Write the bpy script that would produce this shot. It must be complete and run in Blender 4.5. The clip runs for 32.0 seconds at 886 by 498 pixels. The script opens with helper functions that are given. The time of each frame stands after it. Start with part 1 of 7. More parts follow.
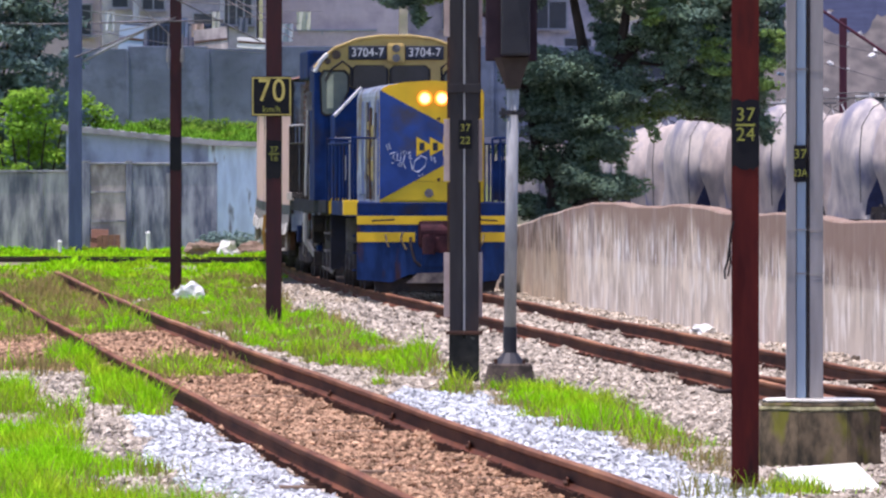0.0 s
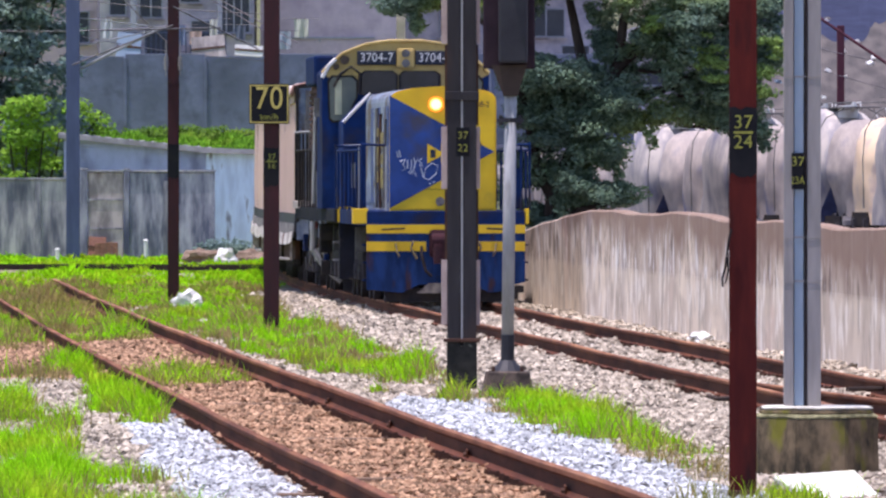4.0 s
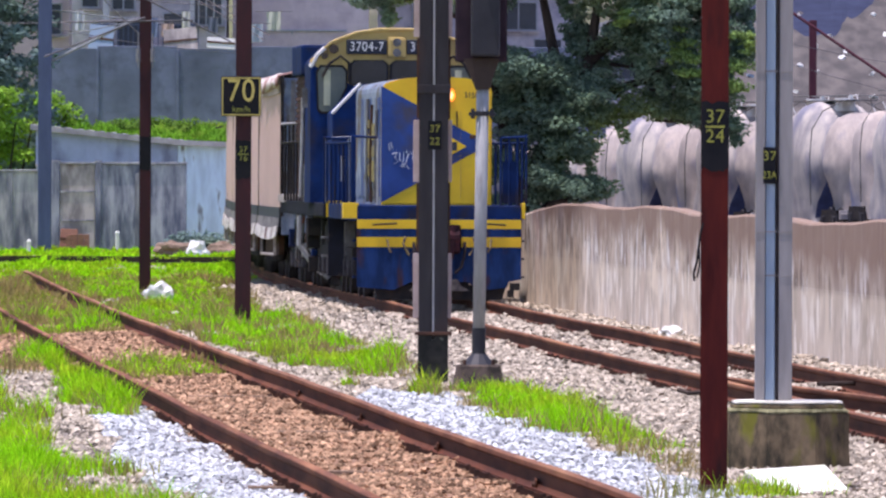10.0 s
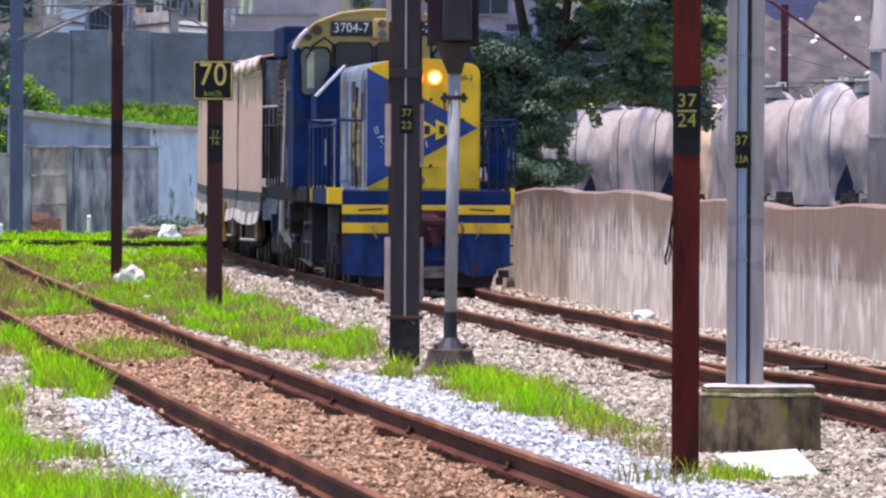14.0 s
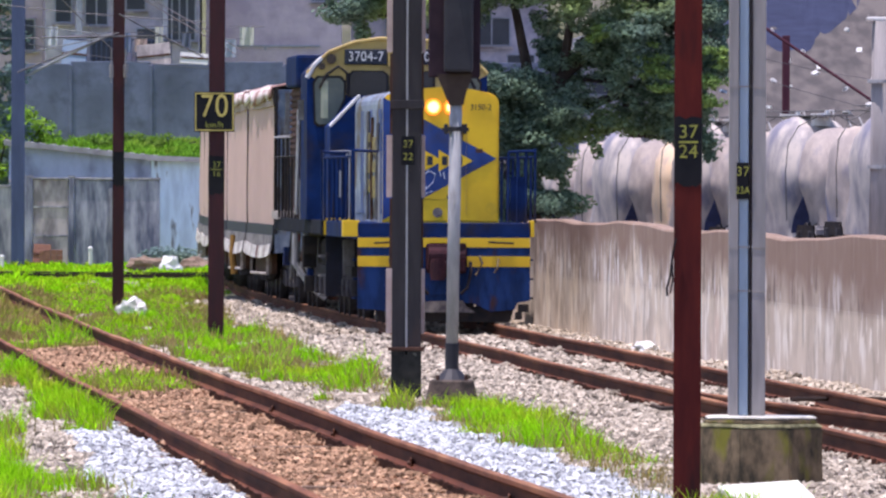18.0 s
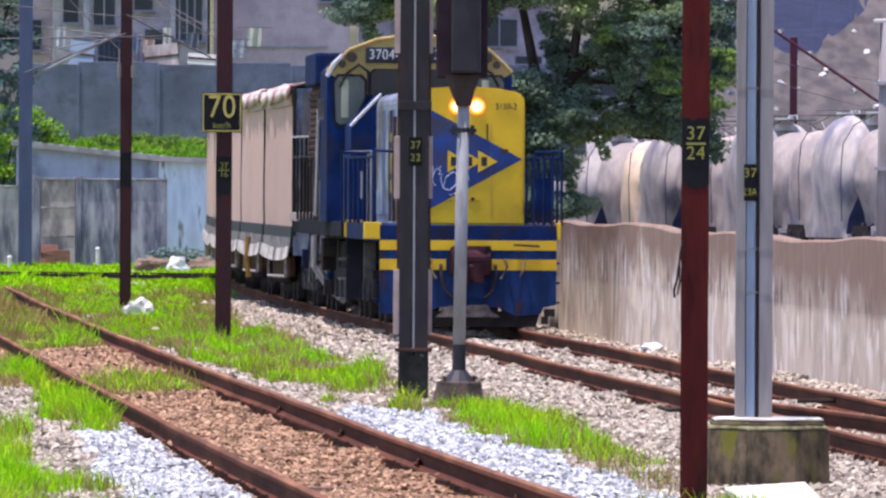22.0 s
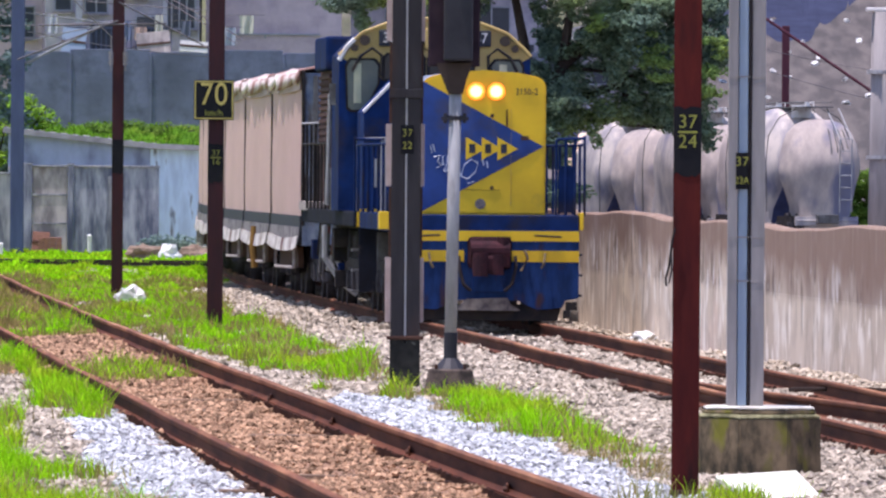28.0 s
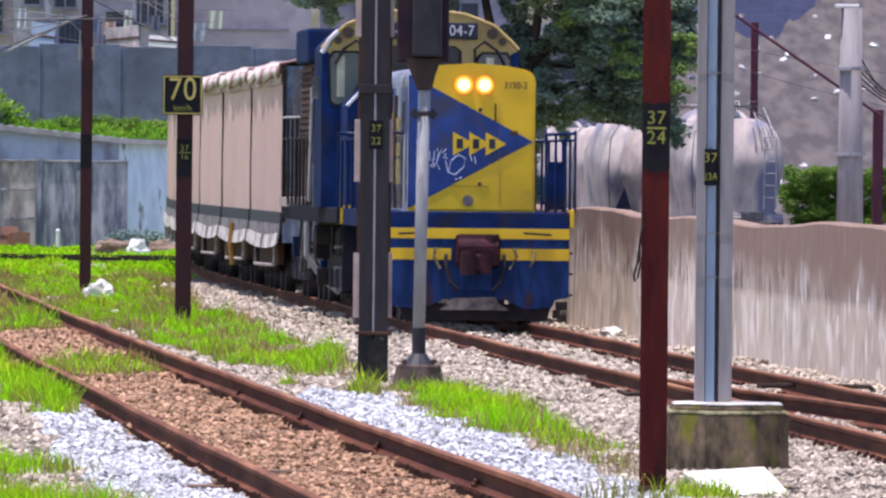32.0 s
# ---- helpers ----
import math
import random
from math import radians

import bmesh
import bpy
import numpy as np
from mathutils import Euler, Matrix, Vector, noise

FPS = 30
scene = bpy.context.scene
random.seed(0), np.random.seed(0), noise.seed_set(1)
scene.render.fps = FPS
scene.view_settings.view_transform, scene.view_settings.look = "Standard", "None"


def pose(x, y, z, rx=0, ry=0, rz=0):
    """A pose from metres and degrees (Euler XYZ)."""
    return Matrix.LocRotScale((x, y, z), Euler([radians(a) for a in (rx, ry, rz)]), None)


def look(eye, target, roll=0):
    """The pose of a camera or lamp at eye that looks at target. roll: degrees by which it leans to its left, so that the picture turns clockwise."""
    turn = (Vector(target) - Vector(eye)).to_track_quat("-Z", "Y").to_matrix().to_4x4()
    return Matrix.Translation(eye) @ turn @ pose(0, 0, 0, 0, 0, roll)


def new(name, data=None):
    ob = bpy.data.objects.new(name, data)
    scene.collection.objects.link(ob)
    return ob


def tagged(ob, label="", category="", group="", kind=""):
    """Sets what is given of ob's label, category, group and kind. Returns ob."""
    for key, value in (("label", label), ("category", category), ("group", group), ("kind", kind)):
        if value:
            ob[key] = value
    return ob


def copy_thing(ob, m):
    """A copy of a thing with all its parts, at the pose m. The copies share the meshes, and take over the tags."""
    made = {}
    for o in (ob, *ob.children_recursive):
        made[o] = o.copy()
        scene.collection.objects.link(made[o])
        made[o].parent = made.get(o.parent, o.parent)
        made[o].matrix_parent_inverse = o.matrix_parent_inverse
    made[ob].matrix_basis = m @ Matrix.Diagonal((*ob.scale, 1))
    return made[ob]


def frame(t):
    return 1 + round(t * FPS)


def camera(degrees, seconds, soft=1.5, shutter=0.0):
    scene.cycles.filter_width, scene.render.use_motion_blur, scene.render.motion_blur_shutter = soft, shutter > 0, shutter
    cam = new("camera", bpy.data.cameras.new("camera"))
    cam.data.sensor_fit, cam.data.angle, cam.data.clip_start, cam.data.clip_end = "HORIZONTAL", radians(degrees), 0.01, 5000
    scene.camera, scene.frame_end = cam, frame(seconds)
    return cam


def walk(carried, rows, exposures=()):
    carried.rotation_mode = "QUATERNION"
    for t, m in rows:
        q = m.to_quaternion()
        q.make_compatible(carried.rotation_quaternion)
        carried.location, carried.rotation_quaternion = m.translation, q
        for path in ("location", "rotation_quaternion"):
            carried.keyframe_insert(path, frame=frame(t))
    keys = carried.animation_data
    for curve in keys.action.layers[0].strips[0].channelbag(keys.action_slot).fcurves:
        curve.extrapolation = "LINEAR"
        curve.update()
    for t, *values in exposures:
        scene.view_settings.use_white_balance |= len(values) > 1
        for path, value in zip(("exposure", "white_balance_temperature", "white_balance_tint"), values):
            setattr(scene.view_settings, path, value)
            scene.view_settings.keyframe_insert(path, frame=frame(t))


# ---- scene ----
import colorsys

H_EYE = 2.26
PATH = [
    (0, 0.0000, 1.5918, 0.000), (0.5, 0.0263, 1.5613, -0.012), (1, 0.0569, 1.5216, 0.020), (1.5, 0.0650, 1.5188, 0.016),
    (2, 0.0278, 1.6003, 0.010), (2.5, 0.0006, 1.6601, 0.038), (3, -0.0282, 1.6758, -0.033), (3.5, -0.0057, 1.6538, -0.021),
    (5.5, 0.0843, 1.6507, 0.068), (6, 0.1249, 1.6317, 0.113), (6.5, 0.1783, 1.6158, 0.133), (7, 0.2298, 1.6019, 0.190),
    (7.5, 0.2675, 1.5746, 0.280), (8, 0.2827, 1.5682, 0.203), (8.5, 0.2693, 1.5802, 0.206), (9, 0.2777, 1.5779, 0.134),
    (9.5, 0.2619, 1.5968, 0.161), (10, 0.2481, 1.5984, 0.202), (10.5, 0.2669, 1.5791, 0.247), (11, 0.2550, 1.5464, 0.283),
    (11.5, 0.2578, 1.5437, 0.210), (12, 0.2972, 1.5153, 0.210), (12.5, 0.3579, 1.4600, 0.158), (13, 0.4197, 1.4141, 0.258),
    (13.5, 0.4556, 1.4067, 0.254), (14, 0.4763, 1.4709, 0.236), (14.5, 0.4473, 1.5577, 0.194), (15, 0.4399, 1.6410, 0.190),
    (15.5, 0.4333, 1.7058, 0.180), (17.5, 0.4652, 1.7584, 0.244), (18, 0.4634, 1.7228, 0.204), (18.5, 0.4517, 1.6996, 0.216),
    (19, 0.4229, 1.6818, 0.289), (19.5, 0.3883, 1.7097, 0.313), (20, 0.3224, 1.7397, 0.264), (20.5, 0.2988, 1.7152, 0.254),
    (21, 0.3070, 1.6965, 0.212), (21.5, 0.3630, 1.7022, 0.319), (22, 0.4048, 1.7313, 0.303), (22.5, 0.3962, 1.7539, 0.338),
    (23, 0.3513, 1.8106, 0.281), (23.5, 0.2322, 1.8931, 0.340), (24, 0.1305, 1.9586, 0.404), (24.5, 0.0752, 1.9701, 0.438),
    (25, 0.0897, 1.9121, 0.405), (25.5, 0.2007, 1.8081, 0.411), (27.5, 0.4082, 1.6708, 0.387), (28, 0.4718, 1.6347, 0.410),
    (28.5, 0.5704, 1.5481, 0.384), (29, 0.6045, 1.5028, 0.398), (29.5, 0.6313, 1.5190, 0.367), (30, 0.6523, 1.5613, 0.371),
    (30.5, 0.6721, 1.5911, 0.397), (31, 0.6851, 1.5994, 0.522), (31.5, 0.7254, 1.5903, 0.513), (32, 0.7262, 1.6010, 0.543),
]
cam = camera(2 * math.degrees(math.atan(784 / 22000)), 32.0, soft=2.45)
walk(cam, [(t, look((0, 0, H_EYE), (x, 100, z), r)) for t, x, z, r in PATH], exposures=[(0, 0.53, 6210, 27), (32, 0.53, 6210, 27)])

# ---- daylight ----
SUN_EL, SUN_AZ = radians(78), radians(248)
world = bpy.data.worlds.new("day")
scene.world = world
world.use_nodes = True
_sky = world.node_tree.nodes.new("ShaderNodeTexSky")
_sky.sky_type, _sky.sun_disc = "NISHITA", False
_sky.sun_elevation, _sky.sun_rotation = SUN_EL, SUN_AZ
_bg = world.node_tree.nodes["Background"]
world.node_tree.links.new(_sky.outputs[0], _bg.inputs[0])
_bg.inputs[1].default_value = 0.15
sun_data = bpy.data.lights.new("sun", "SUN")
sun_data.energy, sun_data.angle, sun_data.color = 3.7, radians(0.53), (1.0, 0.95, 0.88)
sun = new("sun", sun_data)
_sd = Vector((math.sin(SUN_AZ) * math.cos(SUN_EL), math.cos(SUN_AZ) * math.cos(SUN_EL), math.sin(SUN_EL)))
sun.matrix_basis = look(_sd * 300, (0, 0, 0))


# ---- materials ----
def mat(name, col, rough=0.7, metal=0.0, col2=None, scale=6.0, detail=6.0, bump=0.0, bump_scale=None,
        stretch=(1, 1, 1), amount=0.5, rand=0.0, col3=None, scale3=0.7, edge3=(0.5, 0.62), emit=0.0, trans=0.0, island=0.0):
    """Principled surface: base colour with a fine and a coarse variation, optional stains, bump, per-object tone."""
    m = bpy.data.materials.new(name)
    m.use_nodes = True
    nt = m.node_tree
    b = nt.nodes["Principled BSDF"]
    b.inputs["Roughness"].default_value = rough
    b.inputs["Metallic"].default_value = metal
    b.inputs["Specular IOR Level"].default_value = 0.35 if rough < 0.75 else 0.06
    tc = nt.nodes.new("ShaderNodeTexCoord")
    mp = nt.nodes.new("ShaderNodeMapping")
    mp.inputs["Scale"].default_value = stretch
    nt.links.new(tc.outputs["Object"], mp.inputs[0])
    c2 = col2 or tuple(c * 0.6 for c in col)
    n1 = nt.nodes.new("ShaderNodeTexNoise")
    n1.inputs["Scale"].default_value, n1.inputs["Detail"].default_value = scale, detail
    n1.inputs["Roughness"].default_value = 0.62
    nt.links.new(mp.outputs[0], n1.inputs["Vector"])
    r1 = nt.nodes.new("ShaderNodeValToRGB")
    r1.color_ramp.elements[0].position, r1.color_ramp.elements[1].position = 0.5 - 0.25 * (1.2 - amount), 0.5 + 0.25 * (1.2 - amount)
    r1.color_ramp.elements[0].color, r1.color_ramp.elements[1].color = (*c2, 1), (*col, 1)
    nt.links.new(n1.outputs[0], r1.inputs[0])
    out = r1.outputs[0]
    if col3:
        n3 = nt.nodes.new("ShaderNodeTexNoise")
        n3.inputs["Scale"].default_value, n3.inputs["Detail"].default_value = scale3, 5
        nt.links.new(mp.outputs[0], n3.inputs["Vector"])
        r3 = nt.nodes.new("ShaderNodeMapRange")
        r3.inputs[1].default_value, r3.inputs[2].default_value = edge3
        nt.links.new(n3.outputs[0], r3.inputs[0])
        mx = nt.nodes.new("ShaderNodeMix")
        mx.data_type = "RGBA"
        nt.links.new(r3.outputs[0], mx.inputs[0])
        nt.links.new(out, mx.inputs[6])
        mx.inputs[7].default_value = (*col3, 1)
        out = mx.outputs[2]
    if rand or island:
        src = nt.nodes.new("ShaderNodeObjectInfo").outputs["Random"] if rand else nt.nodes.new("ShaderNodeNewGeometry").outputs["Random Per Island"]
        mr = nt.nodes.new("ShaderNodeMapRange")
        k = rand or island
        mr.inputs[3].default_value, mr.inputs[4].default_value = 1 - k, 1 + k
        nt.links.new(src, mr.inputs[0])
        hs = nt.nodes.new("ShaderNodeHueSaturation")
        nt.links.new(mr.outputs[0], hs.inputs["Value"])
        nt.links.new(out, hs.inputs["Color"])
        out = hs.outputs[0]
    nt.links.new(out, b.inputs["Base Color"])
    if bump:
        nb = nt.nodes.new("ShaderNodeTexNoise")
        nb.inputs["Scale"].default_value, nb.inputs["Detail"].default_value = bump_scale or scale * 2, 5
        nt.links.new(mp.outputs[0], nb.inputs["Vector"])
        bp = nt.nodes.new("ShaderNodeBump")
        bp.inputs["Strength"].default_value, bp.inputs["Distance"].default_value = 1.0, bump
        nt.links.new(nb.outputs[0], bp.inputs["Height"])
        nt.links.new(bp.outputs[0], b.inputs["Normal"])
    if emit:
        b.inputs["Emission Color"].default_value = (*col, 1)
        b.inputs["Emission Strength"].default_value = emit
    if trans:
        b.inputs["Transmission Weight"].default_value = trans
    return m


def leaf_mat(name, a, b_, c, var=0.35):
    """Foliage: tone per leaf, some light through the blade."""
    m = mat(name, a, 0.85, col2=b_, scale=0.9, col3=c, scale3=0.35, island=var)
    nt = m.node_tree
    p = nt.nodes["Principled BSDF"]
    t = nt.nodes.new("ShaderNodeBsdfTranslucent")
    s = nt.nodes.new("ShaderNodeMixShader")
    s.inputs[0].default_value = 0.35
    nt.links.new(p.inputs["Base Color"].links[0].from_socket, t.inputs[0])
    nt.links.new(p.outputs[0], s.inputs[1])
    nt.links.new(t.outputs[0], s.inputs[2])
    nt.links.new(s.outputs[0], nt.nodes["Material Output"].inputs[0])
    return m


M = dict(
    rail=mat("rail_rust", (0.16, 0.060, 0.034), 0.8, 0.1, (0.080, 0.031, 0.021), 7, stretch=(1, 0.07, 1), col3=(0.20, 0.082, 0.045), scale3=2.4),
    stone=mat("ballast_stone", (0.53, 0.46, 0.36), 0.9, col2=(0.29, 0.245, 0.185), scale=9, island=0.6),
    stone_white=mat("fresh_ballast_stone", (0.61, 0.63, 0.63), 0.9, col2=(0.34, 0.355, 0.36), scale=9, island=0.6),
    stone_brown=mat("rusty_ballast_stone", (0.47, 0.30, 0.18), 0.9, col2=(0.24, 0.14, 0.085), scale=9, island=0.7),
    red=mat("oxide_red_paint", (0.110, 0.020, 0.016), 0.76, col2=(0.060, 0.013, 0.013), scale=2.5, stretch=(3, 3, 0.6), bump=0.002, col3=(0.038, 0.014, 0.014), scale3=1.6, edge3=(0.55, 0.66)),
    # darker version of the red, for the two farther poles
    red_dark=mat("darker_red_paint", (0.050, 0.008, 0.011), 0.7, col2=(0.024, 0.006, 0.009), scale=2.5, stretch=(3, 3, 0.6), bump=0.002),
    black=mat("black_paint", (0.013, 0.014, 0.018), 0.75, col2=(0.022, 0.021, 0.023), scale=4, bump=0.002),
    dim_yellow=mat("faded_yellow_figures", (0.36, 0.36, 0.06), 0.7, col2=(0.22, 0.22, 0.05), scale=9),
    yellow=mat("signal_yellow_paint", (0.62, 0.50, 0.15), 0.7, col2=(0.40, 0.32, 0.08), scale=5),
    steel=mat("dark_grey_steel", (0.040, 0.037, 0.040), 0.65, 0.2, (0.022, 0.020, 0.023), 3, stretch=(3, 3, 0.5), bump=0.003, col3=(0.065, 0.038, 0.030), scale3=1.1, edge3=(0.55, 0.7)),
    primer=mat("pale_pink_primer", (0.62, 0.50, 0.46), 0.7, col2=(0.42, 0.31, 0.27), scale=4, bump=0.002),
    brown=mat("brown_rust", (0.115, 0.062, 0.044), 0.85, col2=(0.05, 0.032, 0.026), scale=5, bump=0.004),
    pole_grey=mat("pale_concrete_pole", (0.36, 0.335, 0.325), 0.8, col2=(0.24, 0.225, 0.22), scale=3, stretch=(3, 3, 0.4), bump=0.003, col3=(0.18, 0.165, 0.16), scale3=1.5, edge3=(0.52, 0.72)),
    galv=mat("pale_blue_galvanised_duct", (0.30, 0.38, 0.48), 0.5, 0.3, (0.26, 0.33, 0.42), 4, stretch=(2, 2, 0.5)),
    post_grey=mat("light_grey_post_paint", (0.40, 0.405, 0.41), 0.8, 0.0, (0.27, 0.275, 0.28), 5, stretch=(2, 2, 0.5), col3=(0.24, 0.235, 0.23), scale3=3.0, edge3=(0.56, 0.68)),
    moss_conc=mat("mossy_concrete", (0.25, 0.185, 0.11), 0.9, col2=(0.060, 0.052, 0.036), scale=3.2, stretch=(1.6, 1.6, 0.8), amount=0.75, bump=0.012, col3=(0.19, 0.18, 0.035), scale3=2.6, edge3=(0.56, 0.68)),
    rim_conc=mat("lit_mossy_rim", (0.42, 0.39, 0.22), 0.9, col2=(0.16, 0.15, 0.08), scale=7, stretch=(1, 1, 0.5), amount=0.8, bump=0.006),
    foot_conc=mat("brown_grey_foot", (0.12, 0.092, 0.075), 0.9, col2=(0.04, 0.034, 0.03), scale=6, amount=0.8, bump=0.01),
    sleeve=mat("blackened_sleeve", (0.050, 0.050, 0.042), 0.8, col2=(0.020, 0.021, 0.020), scale=8, col3=(0.16, 0.16, 0.13), scale3=9, edge3=(0.64, 0.70)),
    sunlit_conc=mat("sunlit_top_concrete", (0.80, 0.77, 0.68), 0.9, col2=(0.58, 0.55, 0.47), scale=5, bump=0.008),
    white=mat("white_paint", (0.78, 0.77, 0.74), 0.6, col2=(0.62, 0.6, 0.57), scale=3),
    plastic=mat("white_plastic_bag", (0.82, 0.82, 0.77), 0.4, col2=(0.64, 0.63, 0.58), scale=5, bump=0.02),
    signal=mat("signal_black", (0.014, 0.014, 0.020), 0.6, col2=(0.03, 0.03, 0.036), scale=3, bump=0.002),
    blue=mat("locomotive_blue_paint", (0.016, 0.062, 0.26), 0.5, col2=(0.011, 0.038, 0.16), scale=2.2, bump=0.0015, col3=(0.05, 0.045, 0.06), scale3=1.6, edge3=(0.58, 0.75)),
    blue_dk=mat("dark_blue_paint", (0.012, 0.034, 0.125), 0.8, col2=(0.007, 0.016, 0.055), scale=2.5, bump=0.002, col3=(0.03, 0.026, 0.03), scale3=1.5, edge3=(0.5, 0.7)),
    loco_yellow=mat("locomotive_yellow_paint", (0.80, 0.52, 0.012), 0.45, col2=(0.66, 0.41, 0.012), scale=1.6, bump=0.001, col3=(0.42, 0.27, 0.03), scale3=2.6, edge3=(0.62, 0.8)),
    cab_yellow=mat("faded_cab_yellow", (0.58, 0.42, 0.13), 0.55, col2=(0.42, 0.29, 0.10), scale=2.2, bump=0.002, col3=(0.25, 0.18, 0.09), scale3=2.2, edge3=(0.58, 0.75)),
    ochre=mat("ochre_strap", (0.33, 0.18, 0.05), 0.8, col2=(0.22, 0.12, 0.04), scale=6),
    grime=mat("weathered_blue_grey_panel", (0.33, 0.38, 0.44), 0.6, col2=(0.06, 0.09, 0.18), scale=3.2, stretch=(1, 0.2, 0.6), col3=(0.10, 0.075, 0.06), scale3=2.6, edge3=(0.52, 0.62)),
    under=mat("oily_black_underframe", (0.022, 0.022, 0.026), 0.85, 0.1, (0.05, 0.042, 0.036), 4, bump=0.004),
    truck_grey=mat("dusty_grey_steel", (0.20, 0.20, 0.20), 0.8, 0.1, (0.09, 0.085, 0.08), 4, bump=0.003),
    bogie_grey=mat("sooty_bogie_iron", (0.070, 0.066, 0.070), 0.85, 0.0, (0.028, 0.026, 0.030), 5, bump=0.003),
    glass=mat("cab_glass", (0.03, 0.035, 0.045), 0.08, 0.0, (0.02, 0.025, 0.03), 3),
    glass_pale=mat("tinted_cab_window", (0.16, 0.18, 0.14), 0.12, 0.0, (0.10, 0.12, 0.11), 1.6),
    blind=mat("pale_pane_glare", (0.55, 0.54, 0.36), 0.8, col2=(0.44, 0.44, 0.30), scale=3),
    lamp=mat("headlight_glow", (1.0, 0.62, 0.25), 0.3, col2=(1.0, 0.60, 0.24), emit=1.8),
    lamp_halo=mat("headlight_halo_glow", (1.0, 0.26, 0.02), 0.3, col2=(1.0, 0.26, 0.02), emit=1.6),
    lens=mat("dark_lens", (0.05, 0.035, 0.03), 0.15),
    tarp=mat("beige_canvas", (0.62, 0.435, 0.38), 0.85, col2=(0.53, 0.37, 0.32), scale=1.3, stretch=(1, 0.12, 0.6), col3=(0.44, 0.34, 0.30), scale3=0.8, edge3=(0.55, 0.8), rand=0.05),
    tarp_white=mat("dirty_white_canvas", (0.66, 0.62, 0.58), 0.85, col2=(0.40, 0.35, 0.32), scale=2.8, stretch=(1, 0.3, 1), amount=0.8, col3=(0.15, 0.07, 0.06), scale3=1.9, edge3=(0.53, 0.62)),
    tarp_roof=mat("white_roof_canvas", (0.80, 0.74, 0.69), 0.85, col2=(0.52, 0.44, 0.40), scale=2.4, stretch=(1, 0.35, 0.8), amount=0.8, col3=(0.34, 0.20, 0.175), scale3=1.2, edge3=(0.47, 0.56)),
    skirt_grey=mat("sooty_grey_canvas", (0.27, 0.25, 0.245), 0.9, col2=(0.12, 0.11, 0.115), scale=2.4, stretch=(1, 0.5, 0.8), amount=0.8),
    tarp_shaded=mat("roof_shaded_canvas", (0.50, 0.385, 0.34), 0.9, col2=(0.38, 0.30, 0.265), scale=2.0, stretch=(1, 0.2, 0.7)),
    pilot_blue=mat("grimy_blue_pilot", (0.018, 0.047, 0.150), 0.8, col2=(0.012, 0.028, 0.085), scale=3.0, stretch=(1.6, 1, 0.6), amount=0.8, col3=(0.055, 0.030, 0.030), scale3=2.6, edge3=(0.57, 0.72)),
    plate_yellow=mat("worn_yellow_plate", (0.34, 0.27, 0.07), 0.7, col2=(0.10, 0.08, 0.04), scale=7, amount=0.9),
    louvre=mat("rust_brown_louvre", (0.13, 0.075, 0.065), 0.85, col2=(0.06, 0.04, 0.04), scale=3, rand=0.25),
    dirty_frame=mat("dull_white_steel", (0.52, 0.46, 0.42), 0.8, col2=(0.26, 0.21, 0.19), scale=5, amount=0.8),
    rope=mat("dark_rope", (0.035, 0.03, 0.032), 0.9),
    tank=mat("dusty_white_tank_paint", (0.57, 0.51, 0.455), 0.85, col2=(0.30, 0.28, 0.29), scale=1.3, stretch=(1.0, 0.45, 0.4), col3=(0.235, 0.23, 0.285), scale3=0.9, edge3=(0.50, 0.62), rand=0.08, amount=0.8),
    tank_end=mat("dusty_peach_tank_paint", (0.57, 0.485, 0.42), 0.85, col2=(0.35, 0.305, 0.285), scale=1.0, stretch=(1, 0.45, 0.5), amount=0.8, col3=(0.22, 0.22, 0.29), scale3=0.9, edge3=(0.52, 0.64), rand=0.08),
    tank_cream=mat("cream_tank_end", (0.92, 0.72, 0.48), 0.5, col2=(0.80, 0.58, 0.38), scale=1, col3=(0.60, 0.46, 0.38), scale3=1.0),
    slot_navy=mat("slot_shade_navy", (0.05, 0.06, 0.13), 0.85, col2=(0.03, 0.035, 0.075), scale=3),
    ink=mat("blue_black_ink", (0.03, 0.035, 0.05), 0.7),
    graffiti=mat("pale_spray_paint", (0.62, 0.68, 0.80), 0.7),
)


# ---- builders ----
def bm_new():
    return bmesh.new()


def box(bm, x0, x1, y0, y1, z0, z1, bevel=0.0):
    r = bmesh.ops.create_cube(bm, size=1)
    vs = r["verts"]
    for v in vs:
        v.co = Vector(((x0 + x1) / 2 + v.co.x * (x1 - x0), (y0 + y1) / 2 + v.co.y * (y1 - y0), (z0 + z1) / 2 + v.co.z * (z1 - z0)))
    if bevel:
        es = list({e for v in vs for e in v.link_edges})
        bmesh.ops.bevel(bm, geom=es, offset=bevel, segments=2, affect="EDGES", profile=0.6)
    return bm


def rod(bm, a, b, r, seg=8, r2=None):
    a, b = Vector(a), Vector(b)
    d = b - a
    m = Matrix.Translation((a + b) / 2) @ d.to_track_quat("Z", "Y").to_matrix().to_4x4()
    bmesh.ops.create_cone(bm, cap_ends=True, segments=seg, radius1=r, radius2=r if r2 is None else r2, depth=d.length, matrix=m)
    return bm


